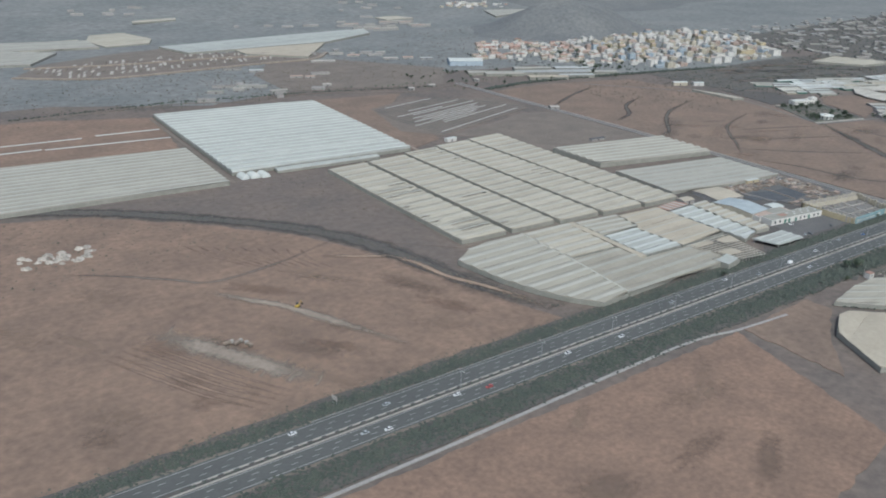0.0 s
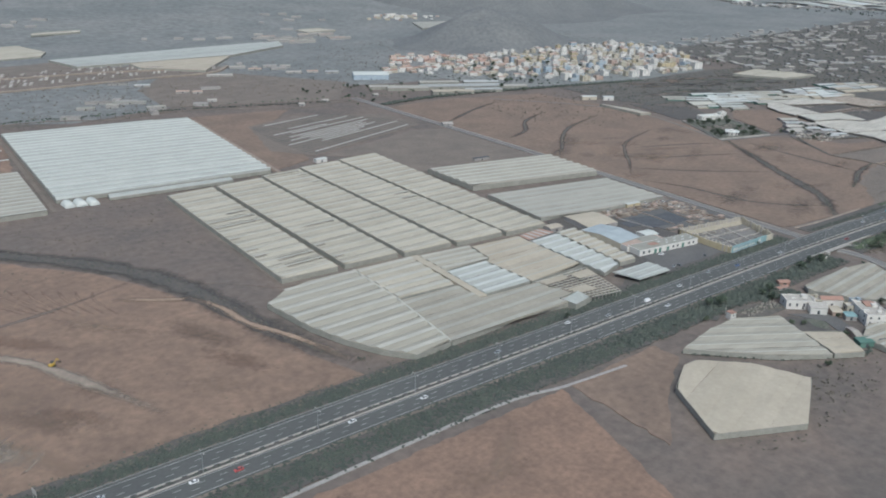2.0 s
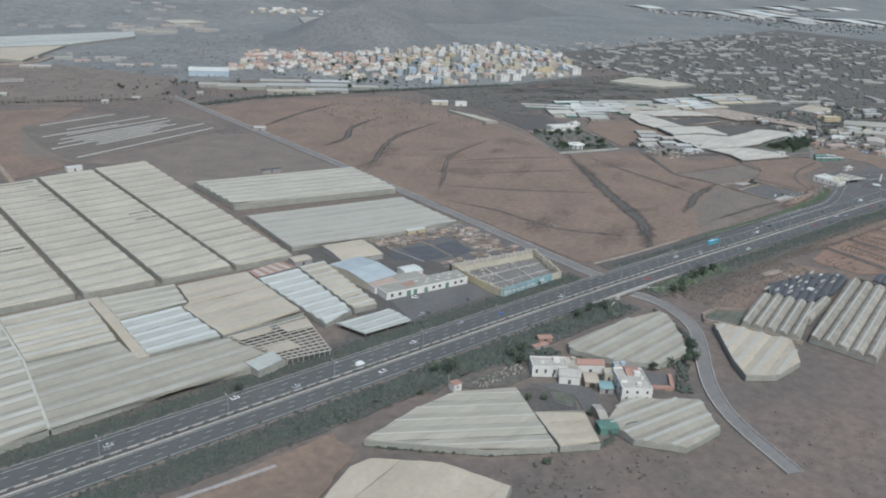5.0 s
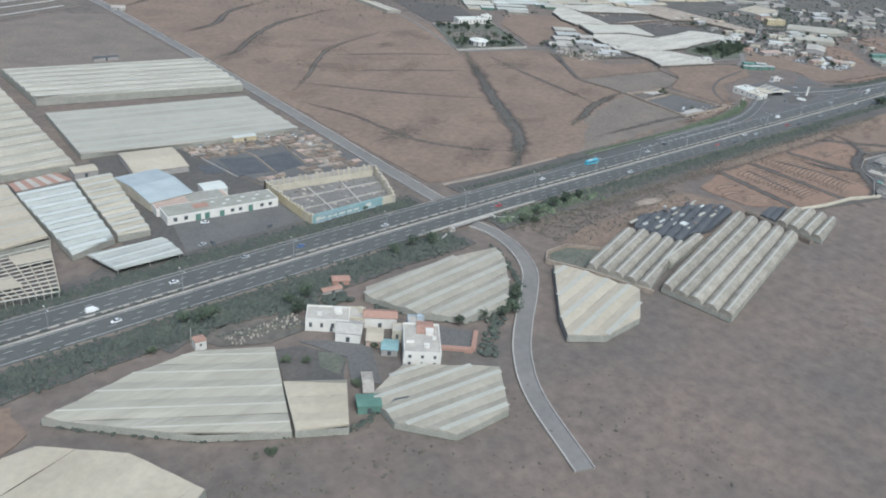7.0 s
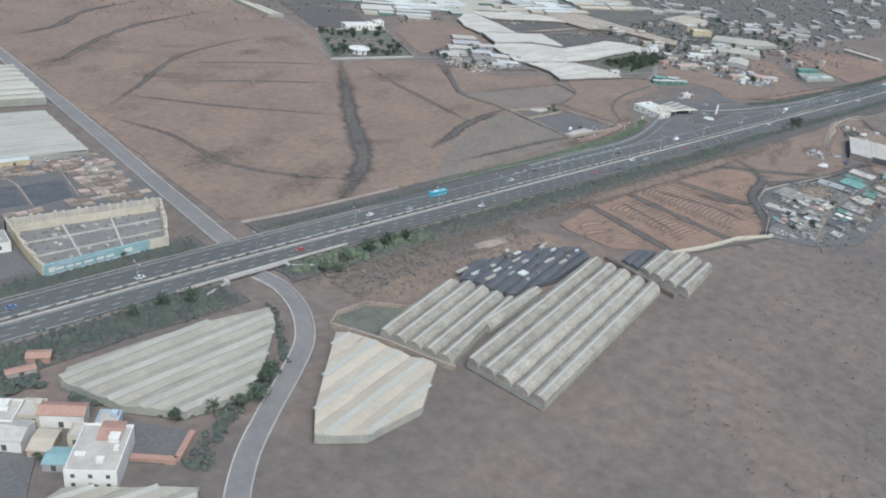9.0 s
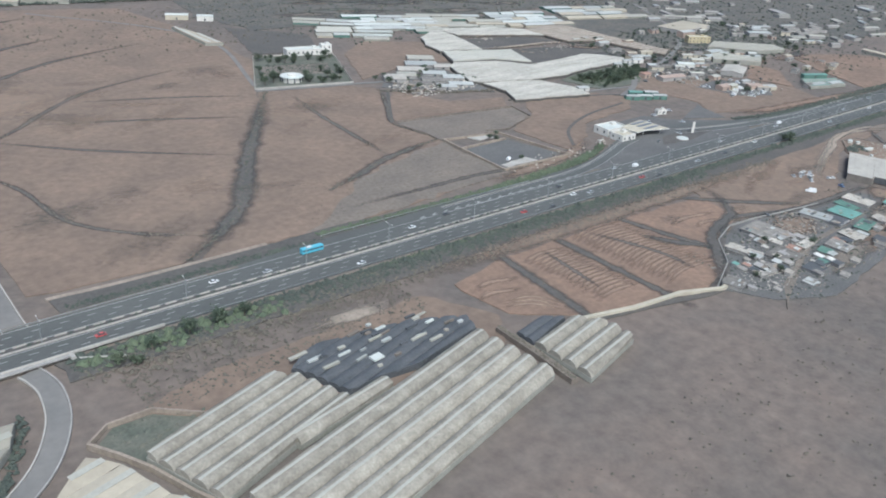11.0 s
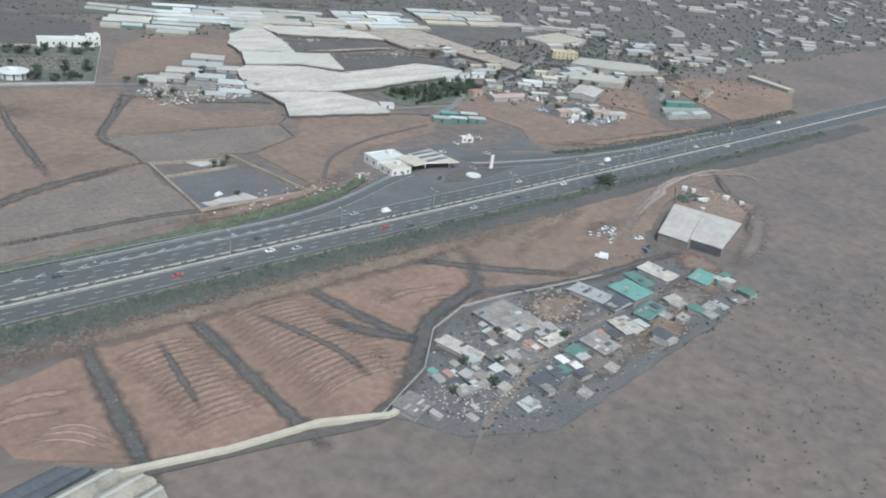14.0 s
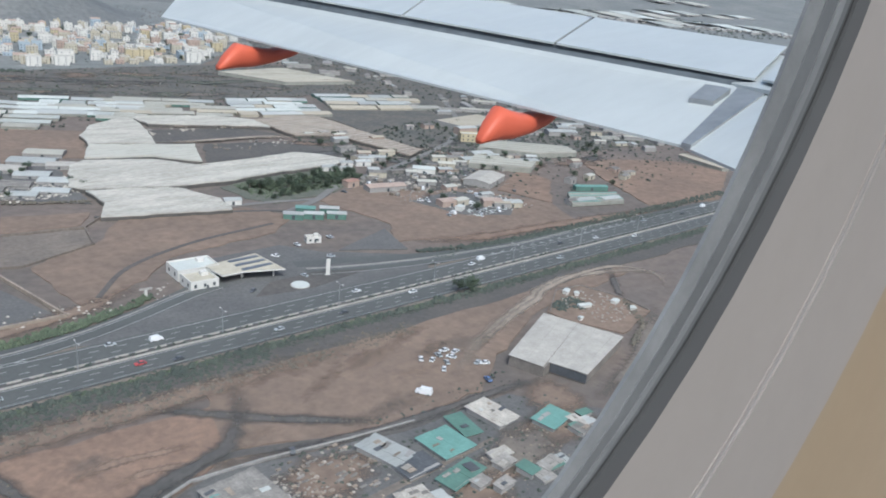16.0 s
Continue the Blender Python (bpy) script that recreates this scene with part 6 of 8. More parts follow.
soft_band("worn_track", smooth_line([(752, 122.6), (770.8, 130), (789, 136.2), (803, 139.4), (810.9, 143), (831.9, 145.2), (850, 142.4), (855, 131), (843.5, 118)]), 2.2, 0.17, SAND, "pale worn track curving behind the barn", 103)
soft_band("earth_bank", [(844.5, 142), (832.1, 130.5), (827, 125.6)], 2.4, 0.2, DARKEARTH, "dark earth bank beyond the barn's yard", 104)
soft_band("gravel_road", smooth_line([(832, 116), (808, 104.4), (788, 96.5), (766, 92)]), 5.0, 0.16, GREYEARTH, "grey gravel road beside the barn", 106)
put(CARS[4], USED, 736, 118.5, 0.06, 120, 1.2)
for x, y, k, a in ((749, 129, 0, 30), (752, 130, 1, 80), (754, 127.5, 0, 120), (757, 129, 0, 10), (751, 126, 1, 60), (748, 124, 0, 45), (757.4, 121.6, 1, 20), (758.6, 120.4, 0, 150), (753, 114.2, 5, 70), (699, 117, 3, 60), (755, 131, 0, 170), (747, 131, 0, 50)):
    put(CARS[k], USED, x, y, 0.06, a)

# ---- filling station ----
patch("forecourt", [(680, 184), (706, 188), (724, 194), (736, 203), (736, 216), (764, 216), (772, 204), (784, 196), (800, 184), along(790, 9)[:2], along(690, 9)[:2]], 0.3, GRAVEL, "dark asphalt forecourt of the filling station", 92, 6, 0.2)
for pts, w in (([along(600, 11.2)[:2], along(640, 12.2)[:2], (668, 183.2), (686, 184.8), (703, 189), (720, 194.4), (732, 196.5)], 4.2), ([(757, 192), (764, 189), (778, 184.2), (797, 179.2), (815, 176), (842, 172.2), along(875, 11.6)[:2], along(905, 10.8)[:2]], 4.6)):
    line = smooth_line(pts)
    setting("slip_road", ribbon(line, w, 0.37, 0.3), ASPHALT, "asphalt slip road of the filling station", category="road")
    for s in (-1, 1):
        side = [(x - s * (w / 2 - 0.3) * dy, y + s * (w / 2 - 0.3) * dx) for (x, y), (dx, dy) in zip(line[1:-1], [Vector((b[0] - a[0], b[1] - a[1])).normalized() for a, b in zip(line, line[2:])])]
        setting("edge_line", ribbon(side, 0.2, 0.39, 0.03), PAINT, "solid white edge line", category="road marking")
        if s > 0:
            far_side = [(x, y + 0.9) for x, y in side]
            setting("kerb", ribbon(far_side, 0.25, 0.55, 0.45), GREYWALL, "pale concrete kerb of the slip road", category="kerb")
scrub("scrub_bank", [(800, 189), (820, 183), (847, 178.5), (885, 173), (930, 168)], 4, 9, 0.6, SCRUB, "dark scrub along the slip road", 99)
scrub("scrub_bank", [(645, 189), (668, 189.5), (686, 191.5), (702, 195.5), (712, 200)], 3.5, 9, 0.7, FRESH, "green scrub along the slip road", 100)
soft_band("earth_verge", [(806, 196), (830, 188), (862, 184), (900, 178), (940, 172)], 6, 0.14, RED, "red earth verge beyond the slip road", 101)
soft_band("earth_verge", [(640, 196), (664, 197), (690, 200), (712, 208)], 6, 0.14, BROWN, "brown earth verge beyond the slip road", 102)
flat_house(729.4, 209.2, 12.5, 8.4, 2.7, -6, WHITEWALL, "white filling station building with flat roof", 1, RIDGEWHITE, category="building")
flat_house(726.4, 200.2, 8.2, 7.4, 2.4, -6, WHITEWALL, "low white shop of the filling station", 1, CREAM, category="building")
canopy = thing("canopy", 742, 200, 0, "white filling station canopy on columns", "canopy")
part("roof", Build().prism([(731, 205.4), (749.1, 207.2), (749.3, 192.1), (738.3, 196.3), (731.6, 196.6)], 2.75, 3.1), CREAM, canopy)
part("fascia", Build().prism([(730.9, 205.6), (749.3, 207.4), (749.5, 191.9), (738.2, 196.1), (731.5, 196.4)], 2.65, 3.0), WHITEWALL, canopy)
for y in (204.8, 201.2, 197.4):
    part("solar_strip", Build().box(743.4, y, 3.06, 10, 1.6, 0.12, 0), PANEL, canopy, "dark solar panel strip")
for x, y in ((736, 204), (747.5, 205), (747.5, 195), (738.6, 198)):
    part("column", Build().box(x, y, 0, 0.4, 0.4, 2.7), WHITEWALL, canopy)
disc = thing("tank_cover", 749.7, 184.6, 0, "round white concrete disc on the ground", "tank cover")
part("slab", Build().tube((749.7, 184.6, 0.1), (749.7, 184.6, 0.7), 2.6, 2.5, 28), RIDGEWHITE, disc)
part("rim", Build().tube((749.7, 184.6, 0.1), (749.7, 184.6, 0.45), 2.9, 2.8, 28), KERB, disc)
pylon = thing("sign_pylon", 761.4, 187, 0, "tall slim white sign pylon", "sign")
part("panel", Build().box(761.4, 187, 0.2, 1.2, 0.4, 5.2, -20), WHITEWALL, pylon)
part("base", Build().box(761.4, 187, 0, 1.8, 1.0, 0.4, -20), KERB, pylon)
pylon2 = thing("sign_pylon", 710.6, 200.4, 0, "small white-topped sign beside the slip road", "sign")
part("panel", Build().box(710.6, 200.4, 2.0, 3.4, 0.3, 0.5, -8), KERB, pylon2)
part("post", Build().box(710.6, 200.4, 0, 0.7, 0.4, 2.0, -8), WHITEWALL, pylon2)
patch("island", [(734, 184), (752, 181.5), (776, 184), (760, 191), (744, 191)], 0.38, DARKEARTH, "dark planted island beside the forecourt", 93, 4, 0.4)
patch("car_park", [(778, 203), (806, 212), (799, 192)], 0.15, GRAVEL, "empty grey gravel car park", 94, 6, 0.3)
flat_house(776, 214, 5, 2.6, 1.6, -20, WHITEWALL, "small white kiosk behind the station", 1, FLATROOF)
for x, y, k in ((757, 208, 0), (755, 190, 1), (736, 188, 3), (772, 199, 1), (769, 213, 0), (783, 214, 0)):
    put(CARS[k], USED, x, y, 0.2, x * 13)

# ---- walled compound and field walls ----
wall_run([(657, 241.4), (677.2, 236), (684, 236.8), (689, 199)], 0.8, 0.6, SAND, "sandy block wall round a compound")
wall_run([(657, 241.4), (652.8, 201.4), (689, 199)], 0.8, 0.8, SAND, "sandy block wall round a compound")
wall_run([(656.2, 228.6), (680.6, 227.8)], 0.9, 0.7, SAND, "sandy inner wall of a compound")
patch("yard", [(656, 228), (681, 227.4), (687.6, 200.4), (654, 203)], 0.1, GRAVEL, "grey levelled yard inside the compound", 95, 6, 0.2)
patch("slab", [(655.9, 206), (670.8, 207.8), (672.9, 202), (656.6, 203)], 0.3, KERB, "broken pale concrete slab in the compound", 96, 3, 0.5)
patch("slab", [(668, 239), (678, 238), (678, 232), (670, 233)], 0.3, KERB, "broken pale concrete slab in the compound", 97, 3, 0.4)
for x, y, k in ((674, 231, 0), (680, 233, 0), (676, 229, 1), (668, 207, 2)):
    put(TREES[k], USED, x, y, 0, x, 0.8)
put(CARS[4], USED, 663, 209, 0.1, 20, 0.9)
for pts in (((654, 271), (690, 266), (720, 261)), ((654, 271), (657, 252), (656, 243)), ((720, 261), (716, 245), (692, 237), (682, 241)), ((720, 261), (728, 268))):
    wall_run(list(pts), 0.5, 0.5, GREYEARTH, "low dry-stone field wall")
for pts in (((654, 271), (668, 290), (686, 314)), ((727, 270), (745, 262), (780, 250), (800, 236)), ((700, 206), (716, 222), (742, 232), (775, 236))):
    lane("farm_track", list(pts), 1.6, DARKEARTH, "dark farm track between plots")
strewn("stones", 654, 720, 196, 206, 70, 0.5, RUBBLE, "pale stones strewn by the compound", 98)

# ---- gullies and terrace banks in the brown field ----
def gully(pts, width, seed):
    line = smooth_line(pts)
    soft_band("gully", pts, width * 1.25, 0.1, DARKEARTH, "dark scrub-lined gully across the field", seed, -0.04)
    scrub("gully_scrub", line, width * 0.8, 2.6 if width > 3 else 1.6, 0.36, DRYSCRUB, "low dark scrub along the gully", seed)
    if width > 3:
        scrub("gully_scrub", line, width * 0.5, 1.2, 0.4, SCRUB, "low dark scrub along the gully", seed + 1)


gully([(634, 343), (608, 306), (583, 272), (566, 246), (552, 226), (534, 210), (520, 201)], 5.5, 101)
gully([(509, 331), (538, 302), (576, 272)], 1.6, 102)
gully([(528, 345), (566, 330), (604, 312)], 1.6, 103)
gully([(556, 367), (590, 355), (620, 341)], 1.5, 104)
gully([(491, 307), (501, 281), (504, 248), (516, 228), (534, 213)], 1.6, 105)
gully([(617, 400), (566, 382), (540, 362), (521, 343), (497, 322)], 2.0, 106)
gully([(626, 462), (572, 443), (538, 420), (512, 396), (498, 388)], 2.4, 107)
gully([(594, 496), (556, 478), (530, 452), (502, 440)], 2.6, 108)
gully([(596, 556), (548, 536), (498, 508)], 2.2, 109)
gully([(640, 328), (634, 298), (630, 270), (626, 240)], 1.8, 110)
gully([(656, 244), (636, 240), (620, 236), (604, 229), (585, 222)], 3.2, 111)
gully([(684, 318), (668, 292), (655, 272), (656, 250)], 2.0, 112)
gully([(690, 205), (668, 200), (640, 204), (615, 205), (585, 206)], 1.8, 113)
gully([(223, 214), (212, 236), (205, 272), (196, 320), (175, 362), (135, 408), (99, 440), (62, 460), (0, 468), (-80, 472)], 9.0, 114)

# ---- the red field: spoil heaps, machines, rubble ----
soft_band("spoil_bank", [(80, 286), (90, 267), (98, 251), (106, 235), (115, 219)], 9.0, 0.12, SAND, "spread bank of pale spoil in the red field", 131, 0.25)
soft_band("spoil_bank", [(111, 309), (122, 292), (131, 279), (142, 253), (154, 222)], 4.2, 0.12, SAND, "thin broken line of pale spoil in the red field", 132, 0.3)
soft_band("spoil_bank", [(195, 303), (201, 285), (203, 267), (211, 246), (219, 216)], 3.0, 0.12, FURROW, "pale orange bank along the field edge", 133, 0.3)
soft_band("spoil_bank", [(168, 319), (186, 306), (196, 300)], 3.0, 0.12, FURROW, "pale orange bank along the field edge", 134, 0.3)
for i in range(5):
    d = 4.5 + i * 3.4
    soft_band("spoil_row", [(78 - d, 284 - d * 0.5), (88 - d, 262 - d * 0.5), (97 - d, 242 - d * 0.5), (108 - d * 0.9, 220 - d * 0.4)], 1.5, 0.11, RIDGEEARTH, "faint pale row of scraped soil", 280 + i)
soft_band("tyre_track", [(68, 361), (86, 347), (104, 330), (118, 318), (150, 322), (183, 333)], 1.8, 0.1, GREYEARTH, "curving tyre track in the red field", 135)
for i in range(9):
    soft_band("plough_line", [(122 + i * 5.5, 368 - i * 4.6), (128 + i * 4.5, 346 - i * 3), (138 + i * 3.6, 324 - i * 2.6)], 0.9, 0.09, RIDGEEARTH, "faint pale plough line in the red field", 140 + i)
for i in range(16):
    k = rng.random()
    x, y = 82 + 30 * k + rng.uniform(-3, 3), 283 - 62 * k + rng.uniform(-3, 3)
    soft_band("scraped_streak", [(x - 3, y - 2), (x, y), (x + rng.uniform(3, 7), y + rng.uniform(3, 6))], rng.uniform(0.7, 1.5), 0.14, SAND, "short pale streak of scraped soil", 160 + i)
for i in range(22):
    x, y = rng.uniform(20, 190), rng.uniform(212, 338)
    soft_patch("earth_patch", x, y, rng.uniform(6, 22), rng.uniform(3, 8), rng.uniform(-70, -40), 0.07 + i * 0.001, (FURROW, ORANGE, FURROW, BROWN)[i % 4], "patch of other earth in the red field", 180 + i, rng.uniform(0.3, 0.5))
for i in range(26):
    x, y = rng.uniform(495, 640), rng.uniform(215, 420)
    soft_patch("earth_patch", x, y, rng.uniform(8, 26), rng.uniform(4, 10), rng.uniform(-40, 40), 0.075 + i * 0.001, (FURROW, GREYEARTH, FURROW, GREYEARTH)[i % 4], "patch of other earth in the brown field", 210 + i, rng.uniform(0.25, 0.42))
for i in range(12):
    x, y = rng.uniform(665, 765), rng.uniform(116, 148)
    soft_patch("earth_patch", x, y, rng.uniform(5, 14), rng.uniform(2, 6), rng.uniform(-20, 40), 0.09 + i * 0.001, (FURROW, GREYEARTH, BROWN)[i % 3], "patch of other earth in the field", 240 + i, rng.uniform(0.3, 0.5))
for i in range(14):
    x, y = rng.uniform(50, 225), rng.uniform(100, 158)
    soft_patch("earth_patch", x, y, rng.uniform(6, 20), rng.uniform(3, 8), rng.uniform(-20, 40), 0.08 + i * 0.001, (FURROW, FURROW, BROWN)[i % 3], "patch of other earth in the field", 260 + i, rng.uniform(0.3, 0.5))
# dark scrubby banks round the shack village and the fields beside the motorway
for pts, w in (([(628, 97), (641, 101), (656, 111), (668, 120), (683, 124), (690, 126), (698, 135), (704, 146)], 4.0), ([(684, 121), (707, 115.5), (727, 111.5), (752, 109), (764, 107)], 2.6), ([(646, 134), (650, 126), (655, 119), (660, 114)], 3.0)):
    soft_band("dark_bank", pts, w, 0.1, DARKEARTH, "dark scrubby bank round the shack village", int(pts[0][0]), 0.3)
    scrub("dry_scrub", smooth_line(pts), w * 0.8, 1.5, 0.35, DRYSCRUB, "dry scrub on the dark bank", int(pts[0][0]) + 1)


def digger(x, y, turn):
    top = thing("digger", 0, 0, 0, "yellow tracked digger in the red field", "digger")
    for s in (-0.6, 0.6):
        part("track", Build().box(0, s, 0, 2.2, 0.4, 0.5), RUBBER, top)
    part("body", Build().box(-0.2, 0, 0.5, 1.8, 1.3, 0.7), YELLOWPAINT, top)
    part("cab", Build().box(0.3, 0.3, 1.2, 0.8, 0.6, 0.8), WINDOW, top)
    part("boom", Build().tube((0.6, -0.2, 1.0), (2.2, -0.2, 2.2), 0.16, 0.12).tube((2.2, -0.2, 2.2), (3.0, -0.2, 0.7), 0.12, 0.1), YELLOWPAINT, top)
    part("bucket", Build().box(3.0, -0.2, 0.3, 0.5, 0.7, 0.5), RUBBER, top)
    top.matrix_basis = pose(x, y, 0.05, 0, 0, turn)


def lorry(x, y, turn):
    top = thing("lorry", 0, 0, 0, "pale tipper lorry parked in the red field", "lorry")
    part("bed", Build().box(-0.6, 0, 0.55, 2.6, 1.3, 0.8), SAND, top)
    part("cab", Build().box(1.3, 0, 0.4, 0.9, 1.3, 1.2), FLATROOF, top)
    part("windscreen", Build().box(1.76, 0, 1.0, 0.03, 1.1, 0.45), WINDOW, top)
    for wx in (-1.4, -0.8, 1.2):
        for s in (-0.55, 0.55):
            part("wheel", wheel(Build(), wx, s, 0.28), RUBBER, top)
    top.matrix_basis = pose(x, y, 0.05, 0, 0, turn)


digger(135, 275, 30)
for x, y, a in ((100, 261, 0), (103, 259.5, 20), (105.5, 256, 100)):
    lorry(x, y, a)
for i in range(48):
    put(pile_protos[1], USED, 55 + rng.random() * 32, 374 + rng.random() * 16, 0, rng.uniform(0, 180), rng.uniform(0.8, 2.4))
strewn("dry_scrub", 20, 230, 350, 445, 900, 0.6, DRYSCRUB, "dry scrub on the dark strip", 120)
strewn("dry_scrub", 40, 205, 206, 340, 260, 0.35, DRYSCRUB, "sparse dry tufts in the red field", 121)

# white crop rows and solar rows
rows = tagged(place_empty("crop_rows", 100, 600, 0), "white plastic-covered crop rows", "crop", kind="structure")
for i, (x0, y0, x1, y1) in enumerate(((40, 592, 110, 588), (112, 586, 192, 576), (150, 608, 194, 604), (60, 612, 140, 606), (-60, 606, 40, 596))):
    part("crop_row", ribbon([(x0, y0), (x1, y1)], 1.6, 0.3, 0.3), RIDGEWHITE, rows)
patch("field", [(339, 503), (358, 476), (477, 517), (478, 566), (412, 600), (362, 582)], 0.03, GREYEARTH, "grey-brown plot of covered crop rows", 122)
beds = tagged(place_empty("crop_beds", 405, 530, 0), "long rows under white and black plastic", "crop", kind="structure")
for i in range(22):
    k = i / 21
    a, b = Vector((358 - 16 * k + (20 * k * k), 479 + 96 * k)), Vector((474 - 40 * k * k, 519 + 74 * k))
    white = rng.random() < (0.75 if 2 < i < 17 else 0.2)
    v0, v1 = rng.uniform(0.02, 0.3), rng.uniform(0.55, 0.98)
    for p, q, m in ((0.0, v0, GRAVEL), (v0, v1, RIDGEWHITE if white else GRAVEL), (v1, 1.0, GRAVEL)):
        part("crop_bed", ribbon([tuple(a.lerp(b, p)), tuple(a.lerp(b, q))], 0.55, 0.25, 0.25), m, beds)

# white water bags beside the greenhouse
tank = thing("water_tank", 198, 455, 0, "rounded white water bags standing side by side", "water tank")
for x, y, w in ((193, 455.5, 5.4), (199, 454.5, 5.8), (205, 453, 5.2)):
    b, n = Build(), 10
    rows_ = [[(x - w / 2 + w * i / n, y + v * 5.0 * (0.9 + 0.1 * math.sin(math.pi * i / n)), 2.5 * math.sin(math.pi * i / n) ** 0.35 * (1 if abs(v) < 1 else 0.72) + 0.05) for i in range(n + 1)] for v in (-1, -0.8, 0, 0.8, 1)]
    rows_ = [[(px, py, 0) for px, py, pz in rows_[0]]] + rows_ + [[(px, py, 0) for px, py, pz in rows_[-1]]]
    b.add([p for row in rows_ for p in row], [(k * (n + 1) + i, k * (n + 1) + i + 1, (k + 1) * (n + 1) + i + 1, (k + 1) * (n + 1) + i) for k in range(len(rows_) - 1) for i in range(n)])
    part("bag", b, RIDGEWHITE, tank, "", True)
shed(352, 460, 8, 4, 2.2, 0, RIDGEWHITE, WHITEWALL, "small white shed behind the greenhouses", 0.1)
shed(442, 404, 12, 3, 1.8, -6, DARKNET, GREYWALL, "dark shelter with white goods", 0.05)

# ---- white creased terraces ----
def terrace(poly, h, label, seed, mat=TERRACE):
    cx, cy = sum(p[0] for p in poly) / len(poly), sum(p[1] for p in poly) / len(poly)
    top = thing("terrace", cx, cy, 0, label, "covered terrace", "film-covered terraces")
    edge = ragged(poly, 4, 0.6, seed)
    part("bank", Build().prism(edge, -0.2, h * 0.7), DARKEARTH, top, "dark earth bank under the film")
    part("film", Build().prism([(x * 0.998 + cx * 0.002, y * 0.998 + cy * 0.002) for x, y in edge], h * 0.7, h), mat, top)
    r, creases = random.Random(seed), Build()
    lo, hi = min(p[1] for p in poly), max(p[1] for p in poly)
    y = lo + 2
    while y < hi - 2:
        x0, x1 = extent(poly, y)
        if x1 - x0 > 5:
            line = [(x0 + 1 + (x1 - x0 - 2) * i / 6, y + r.uniform(-0.5, 0.5)) for i in range(7)]
            part("crease", ribbon(line, 0.4, h + 0.12, 0.2), TERRACE, top)
        y += r.uniform(3.0, 4.6)
    return top


terrace([(727.5, 265), (735, 279), (735, 296), (761, 287.6), (767, 284), (772, 266), (769.5, 252)], 1.6, "creased pale film over the lowest terrace", 131)
terrace([(732, 303), (744, 330.5), (751.5, 335.5), (776, 327), (790.5, 309.5), (840, 313.5), (850, 303), (854, 293.5), (845, 287.5), (815, 288), (786, 285), (761, 288.5), (734, 298)], 1.8, "creased pale film over a broad terrace", 132)
terrace([(752.4, 337), (762.6, 357.5), (804.3, 341), (792, 314), (778, 329)], 2.6, "smooth white film roof over a terrace", 133, RIDGE)
terrace([(764.5, 362), (768, 377.5), (780, 396), (805, 411.5), (804.5, 400), (800, 377), (791, 353)], 1.7, "creased pale film over an upper terrace", 134)
terrace([(805.5, 411.5), (848, 398), (862, 382), (860.5, 364), (851, 371), (807, 391)], 1.7, "creased pale film along the top terrace", 135)
terrace([(862, 383), (884, 386.5), (902, 380.5), (901.5, 349), (902, 294), (887.5, 287), (882, 334), (861, 343), (861, 363)], 1.6, "worn sandy film along the long terrace", 136, SAND)
for i in range(26):
    put(pile_protos[i % 3], USED, 812 + rng.random() * 44, 332 + rng.random() * 14, 0, rng.uniform(0, 180), rng.uniform(0.5, 1.0))
soft_band("terrace_bank", [(794, 357), (818, 352.5), (845, 350), (862, 343)], 4.0, 0.4, SAND, "pale earth bank between two dark plots", 138, 0.6)
soft_band("terrace_bank", [(806, 388), (835, 380), (856, 366)], 3.0, 0.4, SAND, "pale earth bank along the dark plot", 139, 0.5)
for i in range(30):
    put(pile_protos[1], USED, 800 + rng.random() * 52, 372 + rng.random() * 14, 0, rng.uniform(0, 180), rng.uniform(0.6, 1.4))
patch("reservoir_wood_floor", [(783, 283), (805, 288), (834, 291), (851, 283), (836, 268), (820, 257), (789, 256), (783, 266)], 0.06, GARDEN, "dark green overgrown ground of a small wood", 137)
for i in range(150):
    u, v = rng.random(), rng.random()
    put(TREES[(2, 1, 2, 0)[i % 4]], USED, 788 + 56 * u, 259 + 21 * v + 7 * u - 3 * u * v, 0, rng.uniform(0, 360), rng.uniform(0.45, 1.15))
strewn("undergrowth", 788, 838, 262, 283, 900, 0.7, FRESH, "green undergrowth between the trees", 136)
for x, y in ((838, 286), (843, 281), (850, 289), (858, 287), (864, 292), (775, 262)):
    shed(x, y, rng.uniform(5, 8), 4, 2.0, -20, TINROOF, WHITEWALL, "small pale shed at the wood's edge", 0.08, group="sheds by the wood")
for x, y in ((785, 237.6), (791.6, 234.4), (799, 230.6), (793, 241.4), (800.6, 237)):
    shed(x, y, 7, 3.6, 2.0, -38, GREENNET if x == 793 else TINROOF, DEEPGREEN, "greenhouse shed with pale green sides", 0.08, group="green-sided sheds")


# ---- villas and gardens ----
patch("garden", [(631, 348), (680, 335), (708, 391), (664, 404)], 0.08, GARDEN, "dark green walled garden of the villas", 141, 6, 0.4)
patch("garden_bed", [(648, 366), (684, 356), (692, 374), (656, 384)], 0.14, GREYEARTH, "dry beds in the garden", 142, 5, 0.3)
for i in range(7):
    scrub("garden_row", [(650 + i * 1.6, 368 + i * 2.8), (684 + i * 1.3, 358 + i * 2.6)], 0.9, 2.5, 0.5, SCRUB, "clipped dark hedge row in the garden", 300 + i)
wall_run([(631, 347), (680, 334), (708, 391), (664, 404), (631, 347)], 0.8, 0.25, KERB, "white garden wall round the villas")
round_house = thing("villa", 655, 352, 0, "white round villa among garden trees", "villa")
part("wall", Build().tube((655, 352, 0), (655, 352, 2.6), 5.2, 5.2, 16), WHITEWALL, round_house)
